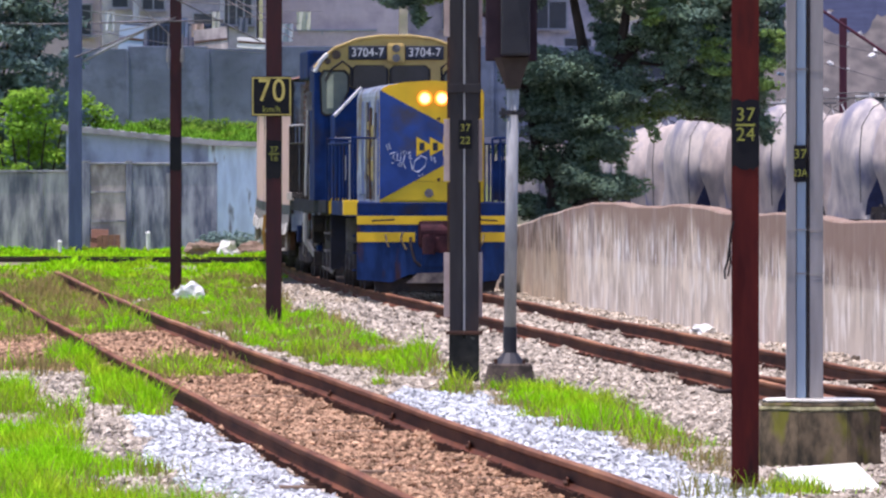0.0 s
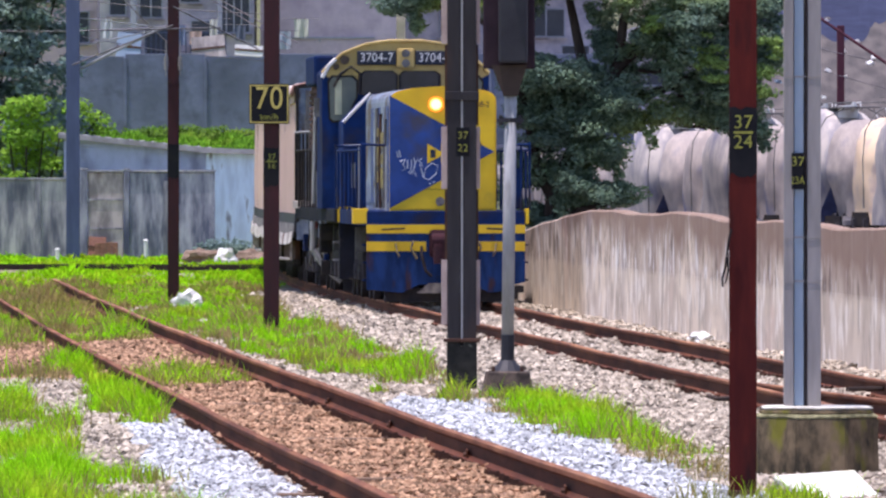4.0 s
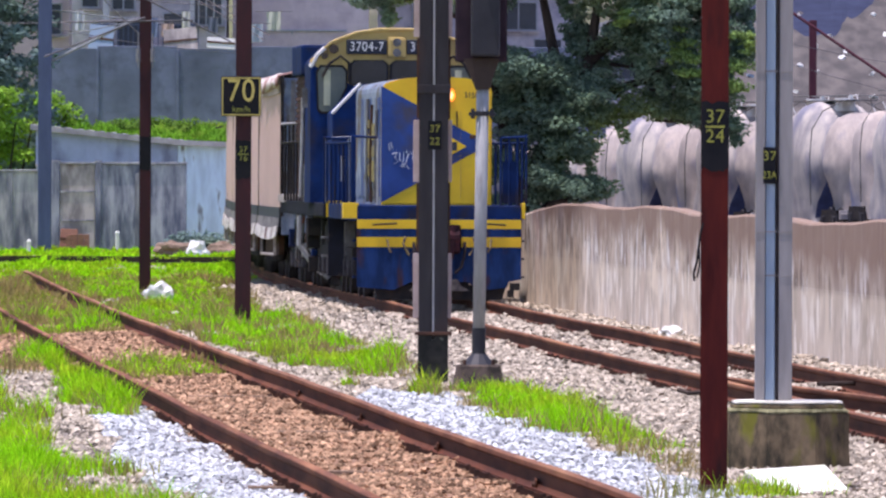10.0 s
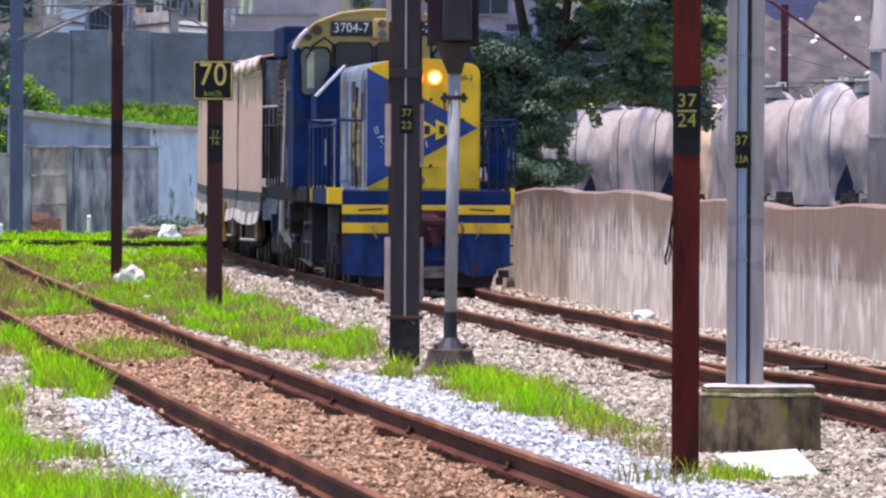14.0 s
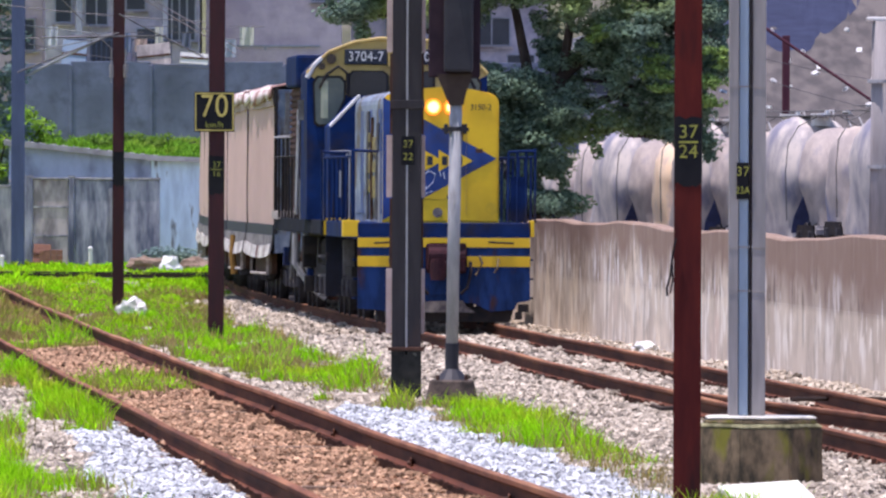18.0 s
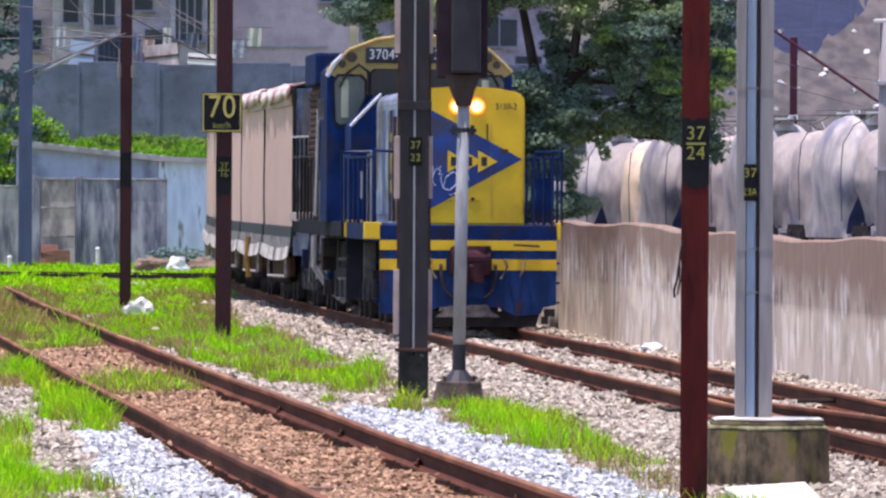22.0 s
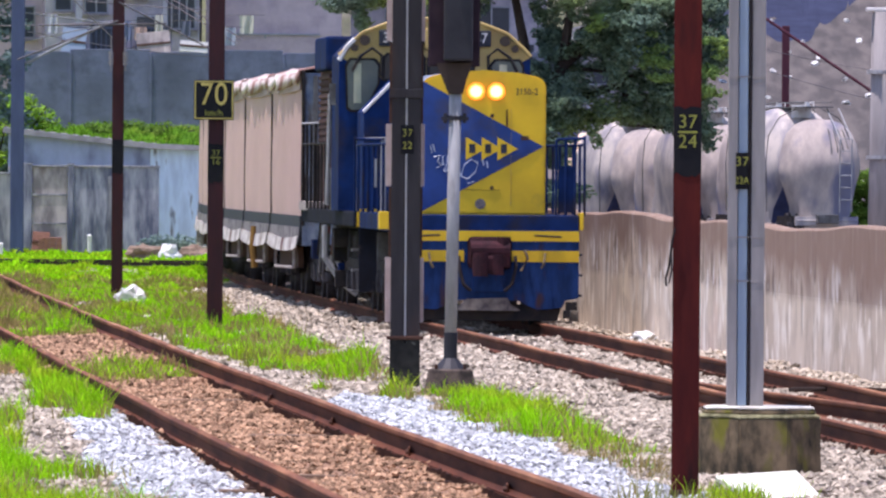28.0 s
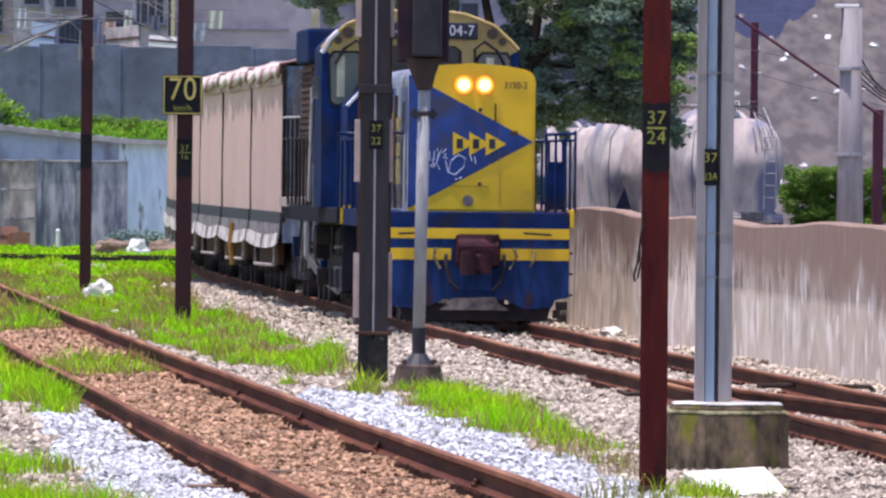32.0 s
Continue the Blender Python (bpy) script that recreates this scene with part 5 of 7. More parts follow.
        box(bm, s * 0.535 - 0.36, s * 0.535 + 0.36, YC - 0.09, YC - 0.01, 4.25, 4.51, 0.025)
        nb = part("number_board", bm, M["ink"], t)
        lettering("number", "3704-7", 0.235, M["white"], nb, pose(s * 0.535, YC - 0.095, 4.38), 0.88)
        bm = bm_new()
        rod(bm, (s * 1.12, YC - 0.08, 4.34), (s * 1.12, YC, 4.34), 0.085, 14)
        rod(bm, (s * 1.28, YC - 0.07, 4.22), (s * 1.28, YC, 4.22), 0.06, 12)
        part("marker_lamp", bm, M["lens"], t)
        bm = bm_new()
        pipe(bm, [(s * 0.85, YC - 0.08, 3.75), (s * 0.85, YC - 0.09, 4.1), (s * 1.0, YC - 0.09, 4.22), (s * 1.2, YC - 0.09, 4.08), (s * 1.32, YC - 0.08, 3.85)], 0.025)
        part("grab_iron", bm, M["under"], t)
        bm = bm_new()
        box(bm, s * 1.62 - 0.05, s * 1.62 + 0.05, YC + 0.2, YC + 0.24, 3.3, 3.65)
        part("mirror", bm, M["truck_grey"], t)
    bm = bm_new()
    box(bm, -0.17, 0.17, YC - 0.10, YC, 4.18, 4.56, 0.06)
    head = part("headlight_case", bm, M["cab_yellow"], t)
    for z in (4.28, 4.46):
        bm = bm_new()
        rod(bm, (0, YC - 0.12, z), (0, YC - 0.09, z), 0.075, 14)
        part("lens", bm, M["truck_grey"], head)
    # long hood and radiator
    bm = bm_new()
    box(bm, -0.95, 0.95, YC + 2.5, L - 0.7, 1.62, 4.15, 0.05)
    part("long_hood", bm, M["brown"], t, "rust-brown sooty hood sides")
    bm = bm_new()
    box(bm, -1.28, 1.28, L - 5.2, L - 0.9, 3.95, 4.52, 0.05)
    part("radiator_wing", bm, M["blue_dk"], t)
    bm = bm_new()
    box(bm, -1.16, 1.16, L - 5.0, L - 0.5, 1.62, 3.95, 0.03)
    rad = part("radiator_cabinet", bm, M["louvre"], t, "rust-brown louvred radiator cabinet")
    for s in (-1, 1):
        for k in range(13):
            z = 2.55 + 0.105 * k
            part("louvre", box(bm_new(), s * 1.175 - 0.018, s * 1.175 + 0.018, L - 4.8, L - 0.6, z, z + 0.06), M["louvre"], rad)
    for k in range(7):
        bm = bm_new()
        box(bm, -0.975, -0.95, YC + 2.9 + k * 0.95, YC + 3.7 + k * 0.95, 1.8, 3.8, 0.006)
        part("hood_door", bm, M["brown"] if k % 2 else M["blue_dk"], t)
    for s in (-1, 1):
        handrail(t, [(s * 1.5, YC + 2.6, 2.7), (s * 1.5, L - 1.2, 2.7)], [(s * 1.5, YC + 2.6 + k * 1.4, 2.7) for k in range(8)], 1.62, 0.02, "under")
        for k in range(6):
            part("railing_bar", rod(bm_new(), (s * (1.45 - 0.075 * k), L - 0.25, 1.62), (s * (1.45 - 0.075 * k), L - 0.25, 3.05), 0.022), M["under"], t)
        part("railing_top", rod(bm_new(), (s * 1.47, L - 0.25, 3.06), (s * 1.05, L - 0.25, 3.08), 0.024), M["post_grey"], t)
        bm = bm_new()
        box(bm, min(s * 1.50, s * 0.98), max(s * 1.50, s * 0.98), L - 2.6, L, 1.58, 1.73, 0.01)
        part("rear_sill", bm, M["dirty_frame"], t, "pale dusty sill")
        for q in (0.0, 0.19):
            bm = bm_new()
            pipe(bm, [(s * (1.52 - q), 8.5, 1.36), (s * (1.52 - q), 8.5, 0.84), (s * (1.26 - q * 0.6), 8.5, 0.45), (s * 0.98, 8.5, 0.24)], 0.055, 8)
            part("air_pipe", bm, M["post_grey"], t, "pale angled pipe")
        bm = bm_new()
        box(bm, s * 0.85 - 0.25, s * 0.85 + 0.25, 6.5, 11.5, 0.4, 1.3, 0.1)
        part("fuel_tank", bm, M["under"], t)
        rng = random.Random(61 + s)
        for k in range(14):
            y, z, w = rng.uniform(6.5, 17.5), rng.uniform(0.45, 1.2), rng.uniform(0.05, 0.13)
            mt = M[rng.choice(["under", "under", "bogie_grey", "brown", "blue_dk", "truck_grey"])]
            if k % 3 == 0:
                part("under_pipe", pipe(bm_new(), [(s * 1.30, y, 1.36), (s * 1.34, y + 0.1, z), (s * 1.22, y + 0.3, z - 0.12), (s * 1.20, y + 1.2, z - 0.14)], 0.03, 6), mt, t)
            else:
                part("under_box", box(bm_new(), s * 1.28 - w, s * 1.28 + w, y, y + rng.uniform(0.2, 0.8), z - w, z + w * 1.6, 0.015), mt, t)
        part("brake_valve", rod(bm_new(), (s * 1.42, 10.2, 1.22), (s * 1.42, 10.2, 1.34), 0.06, 10), M["valve_red"], t, "faded red valve cap")
        bm = bm_new()
        rod(bm, (s * 1.60, YC + 2.45, 1.7), (s * 1.56, YC + 2.45, 3.5), 0.035, 8)
        part("grab_pole", bm, M["post_grey"], t)
        bm = bm_new()
        box(bm, min(s * 1.34, s * 1.54), max(s * 1.34, s * 1.54), YC + 2.6, YC + 2.7, 1.62, 2.3)
        part("rail_panel", bm, M["post_grey"], t)
    bogie(t, 3.4, 3, WHEELS, fr=1.2)
    bogie(t, L - 3.4, 3, WHEELS, fr=1.2)
    return t


def covered_wagon():
    """Canvas-sided wagon, front at y = 0."""
    t = thing("canvas_wagon", pose(0, 0, 0), "freight wagon with beige canvas sides and a dirty white cover", "wagon", "canvas wagons")
    L = 12.85
    hw = 1.40
    bm = bm_new()
    box(bm, -1.3, 1.3, 0.1, L - 0.1, 0.95, 1.3, 0.02)
    part("underframe", bm, M["under"], t)
    bm = bm_new()
    box(bm, -hw + 0.06, hw - 0.06, 0.12, L - 0.12, 1.3, 3.95)
    part("body", bm, M["under"], t)
    for s in (-1, 1):
        # hanging side sheet with a slightly billowed face
        bm = bm_new()
        ny, nz = 16, 8
        g = []
        for i in range(ny + 1):
            row = []
            for j in range(nz + 1):
                y, z = 0.08 + (L - 0.16) * i / ny, 1.44 + 2.50 * j / nz
                x = hw + 0.003 * math.sin(i * 1.9 + j * 0.5) + 0.010 * math.sin(j * 0.8)
                row.append(bm.verts.new((s * x, y, z)))
            g.append(row)
        for i in range(ny):
            for j in range(nz):
                bm.faces.new((g[i][j], g[i + 1][j], g[i + 1][j + 1], g[i][j + 1]))
        shell(bm, 0.02)
        part("side_sheet", bm, M["tarp"], t)
        # lower valance
        bm = bm_new()
        g = []
        for i in range(25):
            y = 0.05 + (L - 0.1) * i / 24
            lo = 0.93 - 0.10 * math.sin(math.pi * i / 24) ** 0.6
            g.append([bm.verts.new((s * (hw + 0.10), y, lo)), bm.verts.new((s * (hw + 0.07), y, 1.12 - 0.06 * math.sin(math.pi * i / 24)))])
        for a, b in zip(g[:-1], g[1:]):
            bm.faces.new((a[0], b[0], b[1], a[1]))
        shell(bm, 0.02)
        part("valance", bm, M["tarp_white"], t, "dirty white hanging flap")
        bm = bm_new()
        box(bm, min(s * (hw + 0.02), s * (hw - 0.08)), max(s * (hw + 0.02), s * (hw - 0.08)), 0.1, L - 0.1, 1.10, 1.47)
        part("side_rail", bm, M["ink"], t)
        bm = bm_new()
        pipe(bm, [(s * (hw + 0.03), 2.2, 0.95), (s * (hw + 0.03), 2.2, 0.56), (s * (hw + 0.03), 10.2, 0.52), (s * (hw + 0.03), 10.2, 0.95)], 0.028, 8)
        part("stirrup", bm, M["dirty_frame"], t)
        bm = bm_new()
        box(bm, min(s * (hw - 0.15), s * (hw - 0.05)), max(s * (hw - 0.15), s * (hw - 0.05)), 2.3, 10.1, 0.55, 0.92)
        part("side_box", bm, M["brown"], t)
        # grey skirt between the sheet and the flap; scalloped strip imitating the roof's shadow
        for nm, za, zb_, sc, off in (("skirt", 1.00, 1.27, 0.03, 0.05), ("upper_hem", 3.66, 3.96, 0.03, 0.03)):
            bm = bm_new()
            g = []
            for i in range(33):
                q = i / 32
                y = 0.06 + (L - 0.12) * q
                lo = za - sc * math.sin(math.pi * q) ** 0.7
                g.append([bm.verts.new((s * (hw + off), y, lo)), bm.verts.new((s * (hw + off - 0.01), y, zb_))])
            for a, b in zip(g[:-1], g[1:]):
                bm.faces.new((a[0], b[0], b[1], a[1]))
            shell(bm, 0.012)
            part(nm, bm, M["tarp_shaded" if nm == "upper_hem" else "skirt_grey"], t, "grey scalloped canvas strip, under the roof a painted shade")
        bm = bm_new()
        box(bm, s * (hw - 0.03) - 0.03, s * (hw - 0.03) + 0.03, -0.02, 0.08, 1.3, 3.98, 0.01)
        part("corner_post", bm, M["under"], t)
    # end wall with ribs
    bm = bm_new()
    box(bm, -hw + 0.02, hw - 0.02, 0.02, 0.12, 0.95, 3.95)
    end = part("end_wall", bm, M["grime"], t)
    for k in range(7):
        bm = bm_new()
        box(bm, -1.2 + k * 0.38, -1.12 + k * 0.38, -0.03, 0.02, 1.4, 3.9)
        part("end_rib", bm, M["truck_grey"], end)
    # crumpled roof cover that hangs over the edge
    bm = bm_new()
    prof = [-hw - 0.09, -hw - 0.07, -1.0, -0.4, 0.4, 1.0, hw + 0.07, hw + 0.09]
    zz = [3.85, 3.98, 4.10, 4.16, 4.16, 4.10, 3.98, 3.85]
    g = []
    steps = 64
    for i in range(steps + 1):
        y = -0.02 + (L + 0.04) * i / steps
        sag = 0.10 * math.sin(math.pi * i / steps)
        row = []
        for j, (x, z) in enumerate(zip(prof, zz)):
            n = noise.noise(Vector((j * 1.1, y * 0.55, 0))) + 0.5 * noise.noise(Vector((j * 1.7, y * 1.9, 4)))
            row.append(bm.verts.new((x + 0.06 * n, y, z - sag * 0.6 + (0.11 * n - 0.05 if j in (0, 7) else 0.15 * n))))
        g.append(row)
    for i in range(steps):
        for j in range(7):
            bm.faces.new((g[i][j], g[i + 1][j], g[i + 1][j + 1], g[i][j + 1]))
    shell(bm, 0.03)
    part("roof_cover", bm, M["tarp_roof"], t, "crumpled dirty white roof cover", True)
    bogie(t, 2.0, 2, WHEELS)
    bogie(t, L - 2.0, 2, WHEELS)
    return t


M["grimy_deck"] = mat("oil_black_blue_steel", (0.020, 0.023, 0.036), 0.85, col2=(0.018, 0.018, 0.022), scale=3, stretch=(1, 0.4, 1), bump=0.003, col3=(0.10, 0.085, 0.07), scale3=2.4, edge3=(0.6, 0.72))
M["valve_red"] = mat("faded_red_valve", (0.38, 0.07, 0.05), 0.6, col2=(0.22, 0.05, 0.04), scale=6)
M["blue_mid"] = mat("dirty_blue_paint", (0.012, 0.040, 0.155), 0.78, col2=(0.008, 0.020, 0.075), scale=2.4, bump=0.002, col3=(0.04, 0.036, 0.045), scale3=1.6, edge3=(0.52, 0.7))
front_unit = lead_unit()
cab_loco = cab_unit()
OFFSETS = [(front_unit, 0.0, 11.4), (cab_loco, 11.5, 18.4)]
_w0 = covered_wagon()
_wagons = [_w0]
_n_fixed = len(WHEELS)
for k in range(6):
    _wagons.append(copy_thing(_w0, pose(0, 0, 0)))
for k, w in enumerate(_wagons):
    OFFSETS.append((w, 32.3 + k * 13.4, 12.5))


def tank_cell(t, yc, ql, q, pull, taper, paint):
    """One bulging cell about y = yc, ql and q its length and girth; its skirt is drawn aside by pull and in by taper."""
    bm = bm_new()
    n, rings = 40, []
    # height, half width, half length: domed back, waist, skirt drawn in at the ends
    for z, w0, e0 in ((4.45, 0.03, 0.06), (4.41, 0.48, 0.80), (4.25, 0.86, 1.42), (3.95, 1.14, 1.98), (3.55, 1.33, 2.44), (3.05, 1.43, 2.78), (2.70, 1.46, 2.92), (2.40, 1.44, 2.90), (2.10, 1.40, 2.74),
                    (1.70, 1.33, 2.55), (1.25, 1.27, 2.42), (0.85, 1.25, 2.36), (0.45, 1.24, 2.34)):
        ring, w, e = [], w0, e0
        for i in range(n):
            ca, sa = math.cos(2 * math.pi * i / n), math.sin(2 * math.pi * i / n)
            k = 0.85 if z > 2.5 else max(0.3, 0.85 - 0.4 * (2.5 - z))
            p = Vector((w * ca * 0.8, e * sa * 0.6 + 7 * yc, z * 0.8))
            d = 1 + 0.07 * noise.noise(p) + 0.035 * noise.noise(p * 2.3)
            d *= 1 - taper * min(1.0, max(0.0, (2.5 - z) / 1.6))
            w, e = w0 * d, e0 * d
            ring.append(bm.verts.new((q * w * math.copysign(abs(ca) ** k, ca), yc + pull * min(1.0, max(0.0, (2.5 - z) / 1.5)) + ql * e * math.copysign(abs(sa) ** k, sa), 0.44 + (z - 0.44) * q)))
        rings.append(ring)
    for r0, r1 in zip(rings[:-1], rings[1:]):
        for i in range(n):
            bm.faces.new((r0[i], r0[(i + 1) % n], r1[(i + 1) % n], r1[i]))
    part("tank_cell", bm, M[paint], t, smooth=True)


def tank_wagon():
    """Pressure tank wagon: bulging cells on drawn-in skirts. Middle at y = 0."""
    t = thing("tank_wagon", pose(0, 0, 0), "white powder tank wagon with bulging skirted cells", "wagon", "white tank wagons")
    bm = bm_new()
    box(bm, -0.35, 0.35, -7.1, 7.1, 0.62, 0.92, 0.02)
    part("centre_sill", bm, M["truck_grey"], t)
    # added navy plate: its colour gives the shade seen in the slot
    part("cross_plate", prism(bm_new(), [(-1.30, 0.6), (-0.72, 0.6), (-0.66, 2.15), (-0.80, 2.05), (-1.22, 1.1)], -4.02, -3.98), M["slot_navy"], t, "dark blue plate standing for the shaded slot between cells")
    tank_cell(t, 5.05, 0.64, 0.88, 0.1, 0.0, "tank_end")
    tank_cell(t, -0.40, 1.26, 1.0, 0.75, 0.02, "tank")
    tank_cell(t, -5.45, 0.52, 0.90, -0.35, 0.26, "tank_end")
    for c in (-1, 1):
        yc = c * 2.4
        for x in (0.15, 0.38, 0.60, 0.82, 1.02) if c < 0 else ():
            w = math.sqrt(max(0.0, 1 - (x / 1.36) ** 2))
            part("end_rail", pipe(bm_new(), [(x * (0.55 + 0.45 * k), -5.45 - 1.50 * w * math.sin(k * 1.5708), 3.98 - 1.45 * k * k) for k in (0.0, 0.25, 0.5, 0.75, 1.0)], 0.022, 5), M["truck_grey"], t)
        bm = bm_new()
        rod(bm, (0, yc, 4.1), (0, yc, 4.52), 0.33, 14)
        dome = part("manhole", bm, M["white"], t)
        bm = bm_new()
        pipe(bm, [(0.3, yc - 0.7, 4.3), (0.3, yc - 0.6, 4.62), (0.3, yc + 0.6, 4.58), (0.3, yc + 0.8, 4.3)], 0.02)
        rod(bm, (0, yc - 1.0, 4.3), (0, yc - 1.0, 4.62), 0.08, 8)
        part("valve", bm, M["white"], dome)
        bm = bm_new()
        box(bm, -1.05, 1.05, c * 6.75 - 0.06, c * 6.75 + 0.06, 0.55, 0.85, 0.02)
        rod(bm, (-1.0, c * 6.75, 0.72), (1.0, c * 6.75, 0.72), 0.08, 8)
        part("end_bolster", bm, M["tank"], t)
        for s in (1,):
            bm = bm_new()
            for q in (-0.2, 0.2):
                pipe(bm, [(s * 0.6 + q, c * 6.95, 1.0), (s * 0.6 + q, c * 6.95, 3.4), (s * 0.5 + q, c * 6.3, 3.9), (s * 0.5 + q, c * 5.2, 4.4)], 0.022)
            for z in (1.4, 1.8, 2.2, 2.6, 3.0, 3.4):
                rod(bm, (s * 0.6 - 0.2, c * 6.95, z), (s * 0.6 + 0.2, c * 6.95, z), 0.016)
            part("ladder", bm, M["post_grey"], t)
        yp = 3.12 if c > 0 else -3.75
        for s in (-1, 1):
            part("side_pipe", pipe(bm_new(), [(s * 0.4, yp, 4.40), (s * 1.0, yp, 4.1), (s * 1.36, yp, 3.5), (s * 1.44, yp, 2.6), (s * 1.40, yp, 1.0)], 0.02, 6), M["truck_grey"], t)
    bm = bm_new()
    box(bm, -0.45, 0.45, -5.6, 5.6, 4.42, 4.46)
    for s in (-1, 1):
        rod(bm, (s * 0.45, -5.2, 4.60), (s * 0.45, 5.2, 4.60), 0.016)
    part("walkway", bm, M["truck_grey"], t)
    bogie(t, -5.3, 2, [])
    bogie(t, 5.3, 2, [])
    return t


_t0 = tank_wagon()
for _o in _t0.children:
    if _o.name.startswith("tank_cell"):
        paint = _o.material_slots[0].material
        _o.material_slots[0].link = "OBJECT"
        _o.material_slots[0].material = paint
TANKS = [_t0] + [copy_thing(_t0, pose(0, 0, 0)) for k in range(7)]
_cells = [o for o in TANKS[2].children if o.name.startswith("tank_cell")]
_cells[0].material_slots[0].material = M["tank_cream"]
_cells[0]["label"] = "cream painted tank cell"

_strap = bm_new()
pipe(_strap, [(-1.47, 6.0, 1.2), (-1.50, 6.0, 0.8), (-1.46, 6.0, 0.42)], 0.07, 8)
part("strap", _strap, M["ochre"], _wagons[1], "ochre hanging strap")


# ---- trees and bushes ----
# tree and dark leaves are lightened and blued to imitate haze
M["leaf"] = leaf_mat("tree_leaves", (0.19, 0.28, 0.15), (0.145, 0.22, 0.185), (0.28, 0.37, 0.095), 0.45)
M["leaf_sunlit"] = leaf_mat("sunlit_leaves", (0.30, 0.44, 0.12), (0.20, 0.32, 0.10), (0.36, 0.46, 0.10), 0.4)
M["leaf_dark"] = leaf_mat("hazy_dark_leaves", (0.22, 0.31, 0.27), (0.17, 0.25, 0.23), (0.25, 0.33, 0.23), 0.3)
M["leaf_bright"] = leaf_mat("bright_leaves", (0.31, 0.52, 0.06), (0.17, 0.32, 0.04), (0.34, 0.50, 0.07), 0.4)
M["leaf_hedge"] = leaf_mat("hedge_leaves", (0.16, 0.28, 0.04), (0.10, 0.19, 0.035), (0.20, 0.30, 0.05), 0.3)
M["bark"] = mat("grey_bark", (0.075, 0.060, 0.050), 0.9, col2=(0.035, 0.028, 0.025), scale=6, stretch=(1, 1, 0.3), bump=0.03)


def leaves(name, clumps, per, size, material, parent, seed):
    """Leaflets in loose clumps; each clump is (x, y, z, rx, ry, rz)."""
    rng = np.random.default_rng(seed)
    c = np.repeat(np.array(clumps, float), per, 0)
    n = len(c)
    d = rng.normal(size=(n, 3))
    d /= np.linalg.norm(d, axis=1)[:, None]
    p = c[:, :3] + d * c[:, 3:] * rng.uniform(0.25, 1.0, (n, 1)) ** 0.6
    s = size * rng.uniform(0.6, 1.35, n)
    up = rng.normal(size=(n, 3)) * 0.55 + np.array((0, 0, 1.0)) + d * 0.5
    u = np.cross(up, rng.normal(size=(n, 3)))
    u /= np.linalg.norm(u, axis=1)[:, None]
    w = np.cross(u, up)
    w /= np.linalg.norm(w, axis=1)[:, None]
    nn = np.cross(u, w) * 0.18
    S = s[:, None]
    v = np.stack([p - u * S * 0.5, p + w * S * 0.28 + nn * S, p + u * S * 0.55, p - w * S * 0.28 + nn * S], 1)
    f = np.array([(0, 1, 2), (0, 2, 3)])
    faces = (f[None] + 4 * np.arange(n)[:, None, None]).reshape(-1, 3)
    ob = raw(name, v.reshape(-1, 3), faces, material, parent)
    ob["kind"] = "stuff"
    return ob


def limb(bm, pts, r0, r1):
    k = len(pts) - 1
    for i in range(k):
        rod(bm, pts[i], pts[i + 1], r0 + (r1 - r0) * i / k, 8, r0 + (r1 - r0) * (i + 1) / k)


